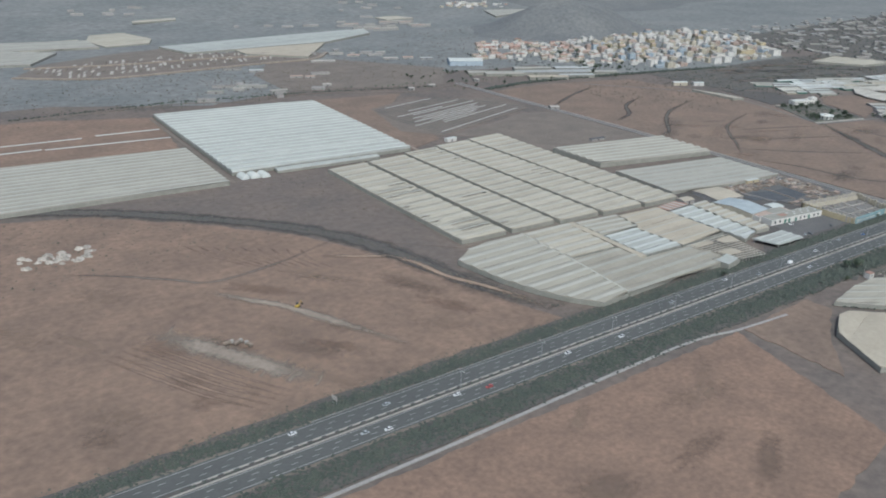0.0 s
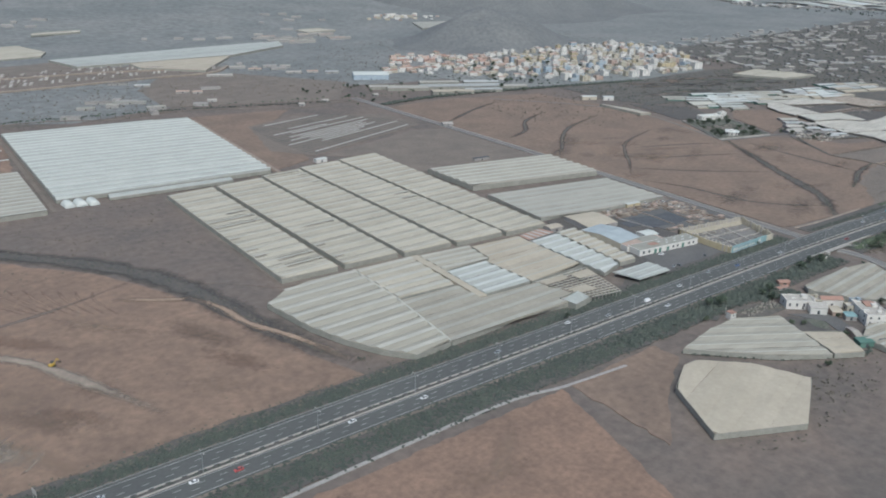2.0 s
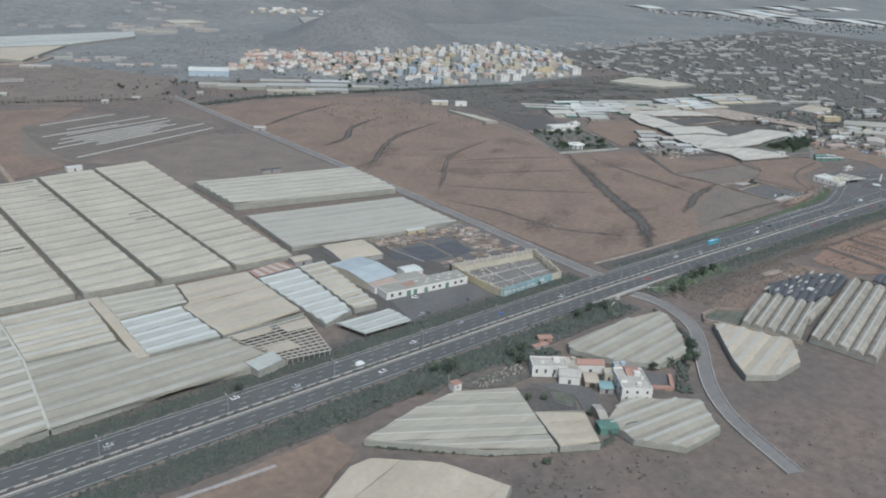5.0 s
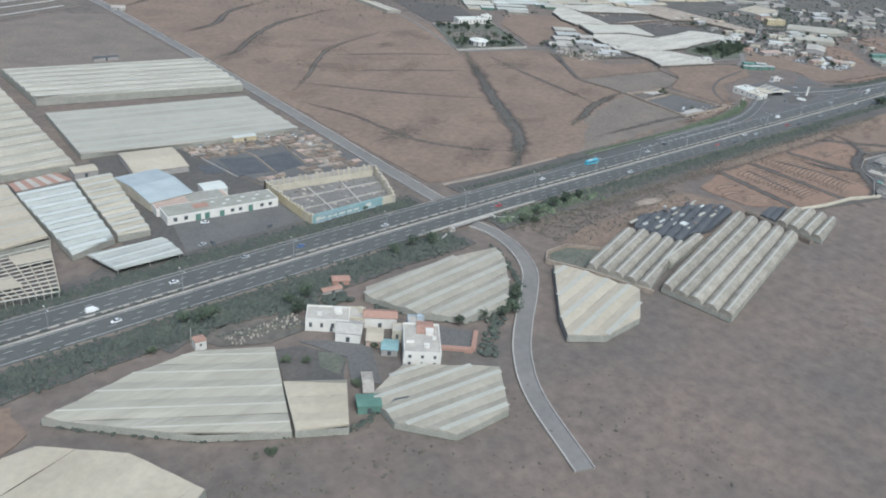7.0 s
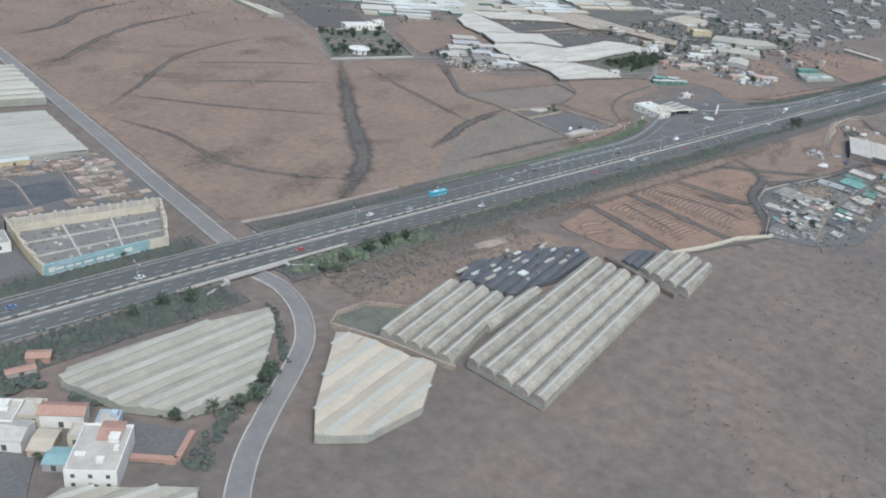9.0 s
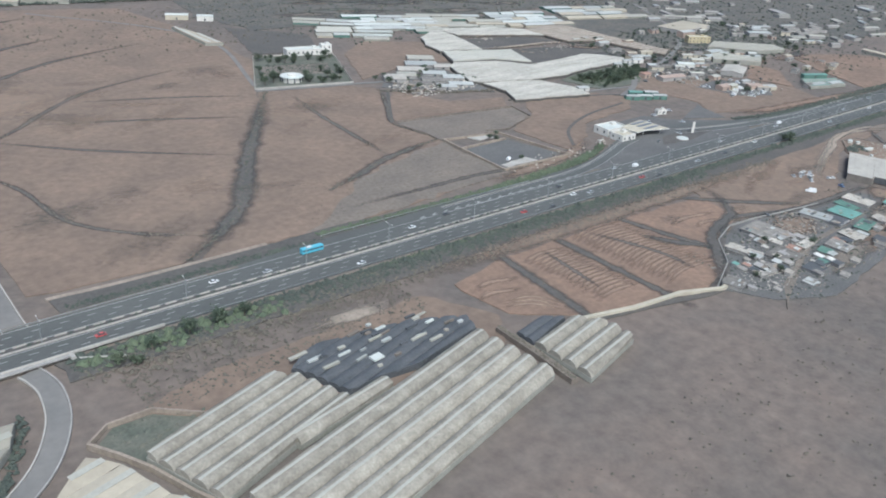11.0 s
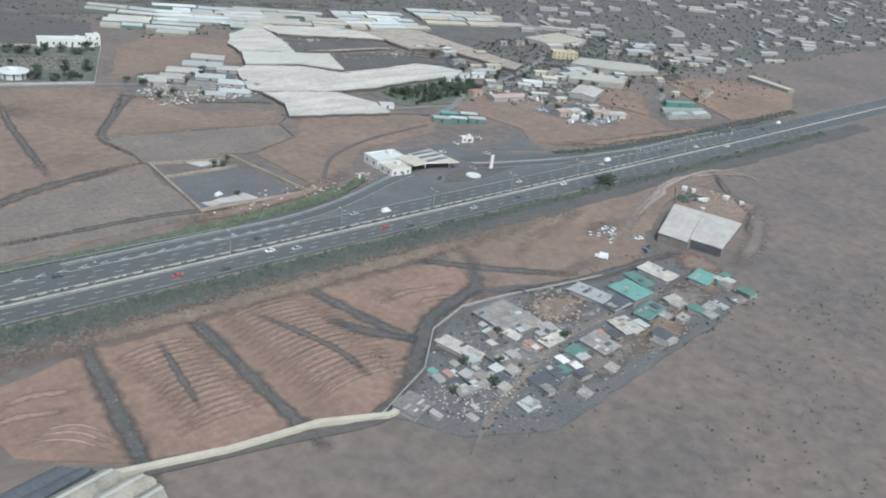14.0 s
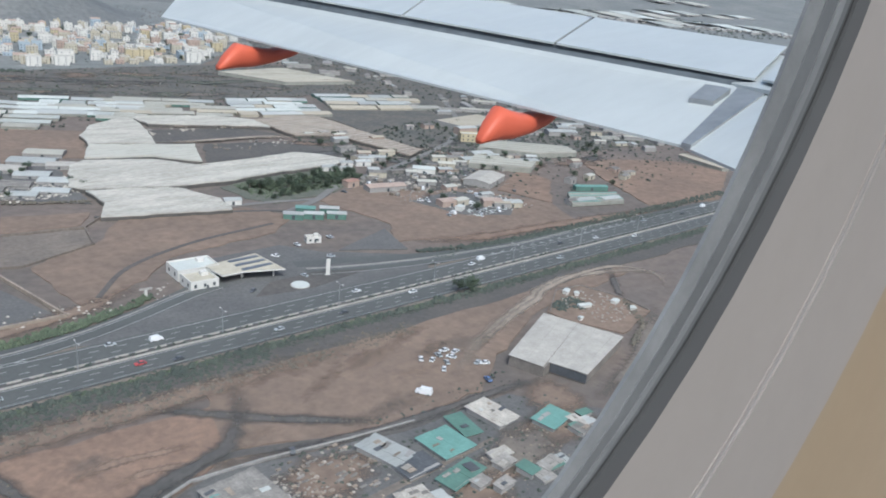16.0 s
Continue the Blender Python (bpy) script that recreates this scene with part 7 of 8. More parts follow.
part("roof", Build().tube((655, 352, 2.6), (655, 352, 3.0), 6.0, 5.6, 16), RIDGEWHITE, round_house)
part("drum", Build().tube((655, 352, 3.0), (655, 352, 3.8), 2.4, 2.2, 12), WHITEWALL, round_house)
for i in range(10):
    a = 6.2832 * i / 10
    part("pillar", Build().box(655 + 5.4 * math.cos(a), 352 + 5.4 * math.sin(a), 0, 0.5, 0.5, 2.6), WINDOW, round_house)
flat_house(694, 397, 24, 7, 3.2, -16, WHITEWALL, "long white villa with a flat roof", 1, RIDGEWHITE, category="villa")
flat_house(706, 395, 6, 5, 4.6, -16, WHITEWALL, "white tower of the long villa", 2, RIDGEWHITE, category="villa")
for i in range(60):
    u, v = rng.random(), rng.random()
    x, y = 634 + 44 * u + 26 * v, 349 - 13 * u + 50 * v
    if (abs(v - 0.15) < 0.2 or abs(v - 0.9) < 0.12 or rng.random() < 0.25) and math.hypot(x - 655, y - 352) > 7:
        put(TREES[i % 3], USED, x, y, 0, rng.uniform(0, 360), rng.uniform(0.8, 1.5))

# buildings beside the terraces
patch("yard", [(687, 320), (732, 284), (742, 345), (704, 336)], 0.05, GRAVEL, "cluttered ground round the farm sheds", 143)
strewn("junk", 690, 740, 296, 320, 400, 0.7, RUBBLE, "pale scrap strewn before the farm sheds", 149)
scrub("scrub_row", [(681, 316), (704, 298), (735, 286)], 3, 3, 0.8, DRYSCRUB, "dark scrub along the yard edge", 150)
for x, y, w, d, h, a, r in ((702, 328, 9, 7, 3.2, -30, FLATROOF), (712, 330, 8, 6, 2.6, -30, NETGREY), (722, 338, 12, 6, 2.4, -34, FLATROOF), (735, 345, 14, 6, 2.4, -34, TINROOF), (728, 326, 10, 5, 2.2, -34, DIRTYROOF), (718, 316, 9, 5, 2.0, -34, DIRTYROOF),
                            (732, 315, 9, 5, 2.0, -34, DIRTYROOF), (726, 303, 10, 4, 1.8, -34, DIRTYROOF), (708, 314, 9, 4, 1.8, -34, DIRTYROOF), (716, 303, 8, 4, 1.8, -34, TINROOF), (744, 356, 12, 6, 2.4, -34, NETGREY), (742, 335, 8, 5, 2.4, -30, FLATROOF)):
    shed(x, y, w * 1.25, d * 1.5, h * 0.6, a, (TINROOF if r is DIRTYROOF and x > 724 else r), GREYWALL, "farm shed with a weathered roof", 0.06, group="farm sheds")
for i in range(30):
    put(pile_protos[i % 3], USED, 692 + rng.random() * 36, 300 + rng.random() * 22, 0, rng.uniform(0, 180), rng.uniform(0.8, 1.8))
for i in range(16):
    put(TREES[i % 3], USED, 690 + rng.random() * 50, 296 + rng.random() * 46, 0, rng.uniform(0, 360), rng.uniform(0.7, 1.2))

# long pale sheds above the terraces
def long_rows(x0, y0, dx, dy, n, step_x, step_y, w, d, label, mats, seed):
    r = random.Random(seed)
    turn = math.degrees(math.atan2(dy, dx))
    for i in range(n):
        k, full = r.uniform(0, 3), math.hypot(dx, dy)
        while k < full:
            run = w * r.uniform(0.55, 1.7)
            m = min(1.0, (k + run / 2) / full)
            if r.random() < 0.9:
                shed(x0 + i * step_x + dx * m, y0 + i * step_y + dy * m + r.uniform(-0.8, 0.8), run, d * r.uniform(1.1, 1.36), r.uniform(0.9, 1.5), turn + r.uniform(-3, 3), r.choice(mats), r.choice((SIDENET, DEEPGREEN, SIDENET, CREAM)), label, 0.07, "shed", "long pale sheds", 0)
            k += run + r.uniform(0.3, 1.6)


long_rows(722, 425, 34, -18, 4, 5, 9.2, 15, 6.5, "long pale film-roofed growing shed", (NETGREY, RIDGE, NETWHITE), 158)
long_rows(756, 432, 46, -22, 6, 4, 8.8, 15, 6.5, "long pale film-roofed growing shed", (TINROOF, RIDGEWHITE, NETGREY), 151)
long_rows(806, 425, 50, -24, 5, 3, 8.8, 15, 6.5, "long pale film-roofed growing shed", (TINROOF, NETGREY, NETTAN), 152)
long_rows(862, 402, 44, -14, 5, 4, 9.5, 16, 7, "long pale film-roofed growing shed", (TINROOF, NETTAN, RIDGEWHITE), 153)
long_rows(928, 402, 60, -20, 4, 4, 12, 18, 8, "long pale film-roofed growing shed", (TINROOF, NETTAN, NETGREY), 154)
long_rows(735, 474, 80, -64, 2, 6, 10, 14, 6, "long pale film-roofed growing shed", (TINROOF, NETGREY), 155)
net_house("broad pale netted greenhouse below the town", [(927, 527), (986, 534), (1003, 470), (950, 479)], -10, 9, 2.2, 0.3, NET, None, seed=156)
net_house("narrow tan netted strip beside the lane", [(658, 488), (662, 480), (664, 436), (655, 440)], 88, 4, 1.8, 0.3, NETTAN, RIDGE, seed=157)
shed(676, 517, 14, 6, 3, -30, RIDGEWHITE, CREAM, "white-roofed shed at the field corner", 0.1)
shed(690, 506, 10, 6, 3, -30, RIDGEWHITE, WHITEWALL, "white-roofed shed at the field corner", 0.1)

# works, sheds and houses right of the side road
patch("scrubland", [(905, 306), (985, 258), (1300, 236), (1900, 215), (1900, 820), (1060, 720), (1012, 560), (990, 440), (908, 396)], 0.0, DARKSCRUB, "dark scrubby valley floor between scattered sheds", 199, 20, 4)
patch("yard", [(832, 268), (870, 276), (900, 262), (880, 236), (858, 240), (838, 252)], 0.05, DARKEARTH, "dark cluttered yards beside the side road", 144)
patch("yard", [(872, 255), (890, 281), (920, 288), (948, 262), (925, 250), (909, 262), (884, 250)], 0.07, GRAVEL, "dark yards between the valley sheds", 146)
flat_house(949, 302, 16, 6, 4, -32, YELLOW, "pale yellow works building", 2, RIDGE, category="building")
flat_house(980, 333, 40, 22, 3, 6, GREYWALL, "broad flat-roofed grey warehouse", 1, NETTAN, category="building", windows=False)
for i in range(26):
    soft_patch("dark_ground", rng.uniform(845, 1000), rng.uniform(238, 330), rng.uniform(6, 16), rng.uniform(4, 8), rng.uniform(-50, 20), 0.1 + i * 0.001, (DARKEARTH, GRAVEL, BROWN)[i % 3], "dark trodden ground between the valley sheds", 320 + i, 0.8)
patch("yard", [(838, 234), (866, 236), (880, 216), (862, 200), (844, 210)], 0.06, GRAVEL, "dark parking yard with scrap vehicles", 145)
for i in range(46):
    put(pile_protos[i % 3], USED, 836 + rng.random() * 54, 240 + rng.random() * 30, 0, rng.uniform(0, 180), rng.uniform(0.9, 2.0))
for x, y, w, d, h, a, r, wl, lab in ((889.6, 240, 20, 12.5, 2.4, 22, FLATROOF, GREYWALL, "broad shed with a tan roof"), (875.4, 264.4, 10, 6, 2.4, -42, RIDGEWHITE, WHITEWALL, "white-roofed shed by the side road"),
                                     (840, 250.6, 17, 6, 2.2, -14, OCHRE, GREYWALL, "long shed with a pinkish roof"), (831, 262, 6, 4, 2.4, 0, TERRACOTTA, OCHRE, "small house with a red roof"), (848.6, 222, 9, 5, 2.4, -10, OCHRE, OCHRE, "small house with a red roof"),
                                     (864.6, 213.4, 8, 5, 2.6, -30, OCHRE, OCHRE, "pink house with a tiled roof"), (926, 208, 16, 3.4, 2, -28, GREENNET, DEEPGREEN, "long shed under green net"), (905, 196, 10, 4, 2, -12, TINROOF, GREYWALL, "pale shed in the scrub"),
                                     (918, 192, 10, 4, 2, -12, TINROOF, GREYWALL, "pale shed in the scrub"), (899, 198, 6, 4, 2, -12, DIRTYROOF, GREYWALL, "pale shed in the scrub"), 
                                     (958, 317, 12, 6, 4, -10, TINROOF, OCHRE, "pink building with a flat roof"), (1015, 293, 18, 8, 2.6, -30, TINROOF, GREYWALL, "pale shed far along the valley"), (912, 268, 14, 6, 2.4, -10, TINROOF, CREAM, "pale farm shed among trees"),
                                     (925, 275, 12, 6, 2.4, -10, TINROOF, CREAM, "pale farm shed among trees"), (920, 259, 10, 5, 2.4, -10, DIRTYROOF, CREAM, "weathered farm shed among trees"), (936, 254, 12, 5, 2.2, -20, TINROOF, CREAM, "pale farm shed among trees"), (905, 275, 8, 5, 2.2, -20, DIRTYROOF, CREAM, "weathered farm shed among trees"),
                                     (1034, 210, 30, 6, 1.8, 78, NETTAN, SIDENET, "tan netted strip beside the red field")):
    shed(x, y, w, d, h, a, r, wl, lab, 0.07, "shed", "sheds beside the side road")
net_house("long pale film-roofed growing halls side by side", [(931, 283), (951.5, 291), (981, 263.6), (975, 252), (953, 259)], -43, 4.6, 2.4, 0.6, NETGREY, RIDGE, seed=64, ridge_width=1.6)
net_house("pale film-roofed growing halls in the valley", [(917.6, 272), (935, 247.4), (923, 240.6), (902, 261.4)], -45, 4.4, 2.4, 0.6, NETGREY, RIDGE, seed=65, ridge_width=1.4)
net_house("low tunnels under faded green net", [(895, 195), (907.4, 207), (929, 197), (921, 186.6)], -26, 4, 1.4, 0.5, SIDENET, GREENNET, seed=66, ridge_width=1.2)
flat_house(848, 215, 4, 2.6, 1.8, 20, WHITEWALL, "small white site cabin on waste ground", 1, RIDGEWHITE, windows=False, category="cabin")
for x, y, k in ((852, 208, 0), (856, 210, 1), (850, 205, 0), (861, 206, 4), (838, 259, 4), (841, 254, 0), (822, 255, 3), (866, 240, 2), (874, 262, 1)):
    put(CARS[k], USED, x, y, 0.1, x * 17)
for i in range(170):
    x, y = rng.uniform(850, 1040), rng.uniform(205, 345)
    if not (970 < x and y < 252) and not (878 < x < 924 and y < 250) and not (898 < x < 982 and abs(y - (318 - 0.0006 * (x - 870) ** 2 - 0.45 * (x - 900))) < 30):
        if rng.random() < 0.5:
            put(TREES[i % 3], USED, x, y, 0, rng.uniform(0, 360), rng.uniform(0.7, 1.3))
        else:
            shed(x, y, rng.uniform(4, 9), rng.uniform(3, 5), rng.uniform(1.6, 2.6), rng.uniform(-40, 10), rng.choice((TINROOF, DIRTYROOF, DIRTYROOF, NETTAN, RIDGE)), rng.choice((GREYWALL, GREYWALL, CREAM, OCHRE)), "small valley building with a weathered roof", 0.1, "shed", "valley buildings")
strewn("junk", 834, 900, 232, 268, 420, 0.55, RUBBLE, "pale scraps and parts strewn over dark yards", 193, 0.1)
strewn("junk", 846, 880, 204, 226, 160, 0.6, RIDGEWHITE, "white scraps strewn over the parking yard", 194, 0.1)
strewn("junk", 895, 990, 250, 300, 420, 0.6, RUBBLE, "pale scraps strewn between the valley sheds", 195, 0.1)
for i in range(26):
    x, y = rng.uniform(836, 900), rng.uniform(206, 268)
    put(CARS[(0, 1, 0, 3, 4)[i % 5]], USED, x, y, 0.1, rng.uniform(0, 360))


def far_roofs(places, mats, label):
    """Countless far farm roofs, one object for each kind of roof: stuff."""
    builds, walls = [Build() for _ in mats], Build()
    for i, (x, y, w, d, h, a) in enumerate(places):
        c, s_ = math.cos(radians(a)), math.sin(radians(a))
        z = rise(x, y)
        walls.box(x, y, z - 1, w, d, h + 0.8, a)
        e = max(0.6, d * 0.03)
        q = lambda u, v, up: (x + c * u - s_ * v, y + s_ * u + c * v, z + up)
        builds[i % len(mats)].add([q(-w / 2, -d / 2, h), q(w / 2, -d / 2, h), q(w / 2, 0, h + e), q(-w / 2, 0, h + e), q(w / 2, d / 2, h), q(-w / 2, d / 2, h)], [(0, 1, 2, 3), (3, 2, 4, 5)])
    for b, m in zip(builds + [walls], list(mats) + [GREYWALL]):
        tagged(part("far_roofs", b, m, None, label), category="far buildings", kind="stuff")


spots = []
for i in range(650):
    x, y = rng.uniform(985, 1800), rng.uniform(215, 800)
    if y > 240 + (x - 1000) * 0.03:
        spots.append((x, y, rng.uniform(4, 26) * rng.uniform(0.4, 1), rng.uniform(3, 8), rng.uniform(1.2, 2.4), rng.choice((-28, -28, 60)) + rng.uniform(-12, 12)))
strewn("far_trees", 985, 1700, 236, 760, 5200, 1.3, SCRUB, "dark trees and scrub among the far roofs", 190)
strewn("far_trees", 860, 1040, 252, 350, 900, 1.3, SCRUB, "dark trees and scrub among the valley sheds", 191)
patch("scrubland", [(700, 470), (760, 452), (880, 446), (985, 440), (1010, 556), (940, 570), (813, 562), (705, 578), (690, 520)], 0.01, DARKSCRUB, "dark scrub-covered slope below the town", 197, 10, 3)
for i in range(34):
    soft_patch("dark_ground", rng.uniform(760, 990), rng.uniform(462, 560), rng.uniform(8, 30), rng.uniform(4, 12), rng.uniform(-35, 0), 0.06 + i * 0.002, (DARKEARTH, BROWN, GARDEN, GREYEARTH)[i % 4], "uneven dark and brown ground below the town", 360 + i, 0.8)
strewn("far_trees", 700, 1005, 440, 566, 1200, 0.9, SCRUB, "dark scrub between the long sheds", 192)
strewn("far_trees", 735, 900, 400, 450, 300, 1.1, SCRUB, "dark scrub between the long sheds", 198)
far_roofs(spots, (NETGREY, TINROOF, GREYWALL, DIRTYROOF, SIDENET), "scattered pale roofs far along the valley")

# ---- town ----
TOWN_WALLS = (WHITEWALL, WHITEWALL, WHITEWALL, CREAM, CREAM, YELLOW, OCHRE, BLUEWALL)
TOWN = []
for i, wl in enumerate(TOWN_WALLS + (WHITEWALL, CREAM)):
    r = random.Random(200 + i)
    lab = {WHITEWALL: "white flat-roofed town house", CREAM: "cream flat-roofed town house", YELLOW: "yellow flat-roofed town house", OCHRE: "pinkish flat-roofed town house", BLUEWALL: "blue flat-roofed town house"}[wl]
    fl = 2 + i % 3
    TOWN.append(flat_house(0, 0, r.uniform(7, 12), r.uniform(7, 11), fl * 1.8, 0, wl, lab, fl, group="town houses", bay=4.2))
PLAIN = [flat_house(0, 0, 8 + i, 8, 5 + i % 3, 0, wl, "flat-roofed town house seen from afar", 2, group="town houses", windows=False) for i, wl in enumerate((WHITEWALL, CREAM, WHITEWALL, OCHRE))]
patch("town_ground", [(611, 752), (637, 705), (644, 657), (655, 597), (813, 566), (940, 572), (1040, 680), (1060, 790), (918, 810), (827, 795), (760, 860), (700, 870)], 0.02, FARLAND, "paved ground between the town houses", 160, 12, 2)
r = random.Random(77)


def town_blocks(places, label):
    """Countless houses behind the first streets, joined by wall colour: stuff."""
    walls, roofs, panes = {}, {}, Build()
    for x, y, w, d, h, a, wl, rf in places:
        walls.setdefault(wl, Build()).box(x, y, -0.2, w, d, h + 0.2, a)
        c, s_ = math.cos(radians(a)), math.sin(radians(a))
        q = lambda u, v, e: (x + c * u - s_ * v, y + s_ * u + c * v, e)
        b = roofs.setdefault(rf, Build())
        if rf in (TERRACOTTA, OCHRE):
            b.add([q(-w / 2, -d / 2 - 0.2, h), q(w / 2, -d / 2 - 0.2, h), q(w / 2, 0, h + 1.1), q(-w / 2, 0, h + 1.1), q(w / 2, d / 2 + 0.2, h), q(-w / 2, d / 2 + 0.2, h)], [(0, 1, 2, 3), (3, 2, 4, 5), (0, 3, 5), (1, 4, 2)])
        else:
            b.box(x, y, h, w - 0.5, d - 0.5, 0.05, a)
            k = q(w * 0.2, d * 0.15, h)
            walls[wl].box(*k, w * 0.3, d * 0.3, 1.0, a)
        for f in range(max(1, int(h / 1.8))):
            for i in range(max(2, int(w / 1.9))):
                u = -w / 2 + w * (i + 0.5) / max(2, int(w / 1.9))
                panes.add([q(u - 0.3, -d / 2 - 0.04, f * 1.8 + 0.6), q(u + 0.3, -d / 2 - 0.04, f * 1.8 + 0.6), q(u + 0.3, -d / 2 - 0.04, f * 1.8 + 1.35), q(u - 0.3, -d / 2 - 0.04, f * 1.8 + 1.35)], [(0, 1, 2, 3)])
            for v in (-0.25, 0.25):
                panes.add([q(-w / 2 - 0.04, v * d + 0.3, f * 1.8 + 0.6), q(-w / 2 - 0.04, v * d - 0.3, f * 1.8 + 0.6), q(-w / 2 - 0.04, v * d - 0.3, f * 1.8 + 1.35), q(-w / 2 - 0.04, v * d + 0.3, f * 1.8 + 1.35)], [(0, 1, 2, 3)])
    for group in (walls, roofs, {WINDOW: panes}):
        for m, b in group.items():
            tagged(part("town_blocks", b, m, None, label), category="far buildings", kind="stuff")


crowd = []
for i in range(46):
    for j in range(32):
        x, y = 598 + i * 9.8 + r.uniform(-1.6, 1.6), 574 + j * 9.0 + r.uniform(-1.6, 1.6)
        low_y = 600 - (x - 655) * 0.19 if x < 813 else 572 + max(0, x - 940) * 1.1
        high_y = 760 + (x - 606) * 1.1 if x < 690 else 850 if x < 760 else 800
        if y < low_y + 8 or y > high_y or i % 7 == 6 or j % 6 == 5 or x < 606 + abs(747 - y) * 0.77 or r.random() < 0.36:
            continue
        turn = r.choice((-18, -18, -18, 72)) + r.uniform(-3, 3)
        if x < 740 + (y - 640) * 0.35 and y > 640:
            crowd.append((x, y, r.uniform(6, 9), r.uniform(4.6, 6.5), r.uniform(2.2, 3.4), turn, r.choice((CREAM, OCHRE, WHITEWALL, WHITEWALL)), r.choice((TERRACOTTA, OCHRE, OCHRE, FLATROOF, FLATROOF))))
        elif x < 735 and y < 640:
            continue
        elif y < low_y + 36 and x > 740 and r.random() < 0.8:
            put(r.choice(TOWN), USED, x, y, 0, turn, r.uniform(0.7, 1.05))
        else:
            crowd.append((x, y, r.uniform(5, 9.5), r.uniform(5, 8), r.choice((2.4, 3.6, 3.6, 5.4, 7.0)), turn, r.choice((WHITEWALL, WHITEWALL, WHITEWALL, WHITEWALL, CREAM, CREAM, OCHRE, YELLOW, BLUEWALL)), r.choice((FLATROOF, FLATROOF, FLATROOF, OCHRE, GREYWALL))))
strewn("town_trees", 620, 1000, 590, 800, 900, 1.5, SCRUB, "dark trees between the town houses", 196)
town_blocks(crowd, "pale flat-roofed and tiled houses packed behind the first streets")
for i in range(60):
    put(TREES[i % 2], USED, r.uniform(640, 1000), r.uniform(580, 760), 0, r.uniform(0, 360), r.uniform(1.0, 1.8))
# sheds and pale roofs in front of the town
shed(575, 728, 36, 24, 5, -30, RIDGEWHITE, BLUEWALL, "large shed with a white roof and blue sides", 0.06)
for x, y, w, d in ((566, 652, 40, 16), (600, 640, 44, 14), (636, 622, 46, 16), (590, 612, 40, 12), (622, 604, 36, 10), (548, 668, 26, 12), (660, 604, 30, 10), (612, 660, 40, 12), (650, 640, 36, 12)):
    shed(x, y, w, d, 2.6, -28, r.choice((TINROOF, NETGREY, NETTAN, DIRTYROOF)), SIDENET, "broad pale film-roofed shed before the town", 0.04, "shed", "pale sheds before the town", 0)
for x, y, w, k in ((346, 822, 18, 0), (362, 800, 14, 1), (380, 748, 12, 2), (391, 740, 9, 2), (300, 735, 22, 0), (322, 722, 26, 3), (283, 714, 14, 3), (450, 820, 26, 4), (560, 780, 14, 1), (545, 795, 12, 2), (525, 800, 16, 4), (500, 840, 14, 2), (384, 694, 8, 4), (520, 640, 5, 4), (494, 503, 8, 4), (466, 640, 6, 4), (440, 636, 5, 4)):
    shed(x, y, w, 7, 1.7, -24, (DIRTYROOF, TINROOF, OCHRE, SIDENET, FLATROOF)[k], GREYWALL, "farm building on the dry plain", 0.1, "shed", "farm buildings on the plain")

# palms along the far track
for i in range(64):
    x = 200 + i * 5.4 + r.uniform(-1.5, 1.5)
    y = 672 - (x - 200) * 0.05 if x < 352 else 664 - (x - 352) * 0.22
    if x < 560 and r.random() < 0.85:
        put(PALM, USED, x, y + r.uniform(-4, 4), 0, r.uniform(0, 360), r.uniform(0.8, 1.3))
for i in range(36):
    put(TREES[i % 2], USED, r.uniform(470, 600), r.uniform(596, 700), 0, r.uniform(0, 360), r.uniform(0.6, 1.1))
scrub("tree_row", [(500, 600), (560, 606), (640, 596), (720, 580), (810, 562)], 8, 4, 1.4, SCRUB, "dark row of trees and scrub before the town", 161)
scrub("tree_row", [(110, 690), (230, 694), (352, 672), (470, 636)], 4, 1.2, 1.0, SCRUB, "dark shrubs along the track", 162)

# ---- far pale greenhouses on the plain ----
net_house("far pale green film greenhouse", [(345, 942), (526, 948), (622, 998), (640, 1045), (410, 1020), (334, 1008)], 8, 11, 2.4, 0.4, NETWHITE, None, seed=171)
net_house("far greenhouse of pale film", [(398, 905), (448, 850), (520, 942), (400, 940)], 8, 11, 2.2, 0.3, NETTAN, None, seed=172)
net_house("far greenhouse of pale film", [(120, 960), (180, 945), (222, 1016), (172, 1056), (60, 1060)], -8, 12, 2.2, 0.3, NETGREY, None, seed=173)
net_house("far greenhouse of pale film", [(60, 1066), (172, 1060), (274, 1036), (278, 1106), (60, 1150)], -8, 12, 2.2, 0.3, NETGREY, None, seed=174)
beds2 = tagged(place_empty("sand_beds", 310, 920, 0), "pale stripped crop beds on sandy ground", "crop", kind="structure")
for j in range(4):
    for i in range(40):
        x, y = 176 + i * 6.4 + r.uniform(-1.5, 1.5), 852 + j * 22 + i * 0.5
        if r.random() < 0.72:
            part("sand_bed", ribbon([(x, y), (x + 5, y + r.uniform(9, 17))], r.uniform(1.6, 3.2), 0.7, 0.7), (RUBBLE, FLATROOF, GREYEARTH, KERB)[(i + j) % 4], beds2)
setting("quarry_bank", ribbon(smooth_line([(150, 880), (196, 845), (245, 832), (377, 841), (450, 843), (486, 878)]), 5.0, 1.2, 1.2), SAND, "pale bank round the stripped beds", category="bank")
setting("quarry_bank", ribbon(smooth_line([(170, 930), (260, 908), (350, 902), (440, 880)]), 4.0, 1.2, 1.2), SAND, "pale bank across the stripped beds", category="bank")
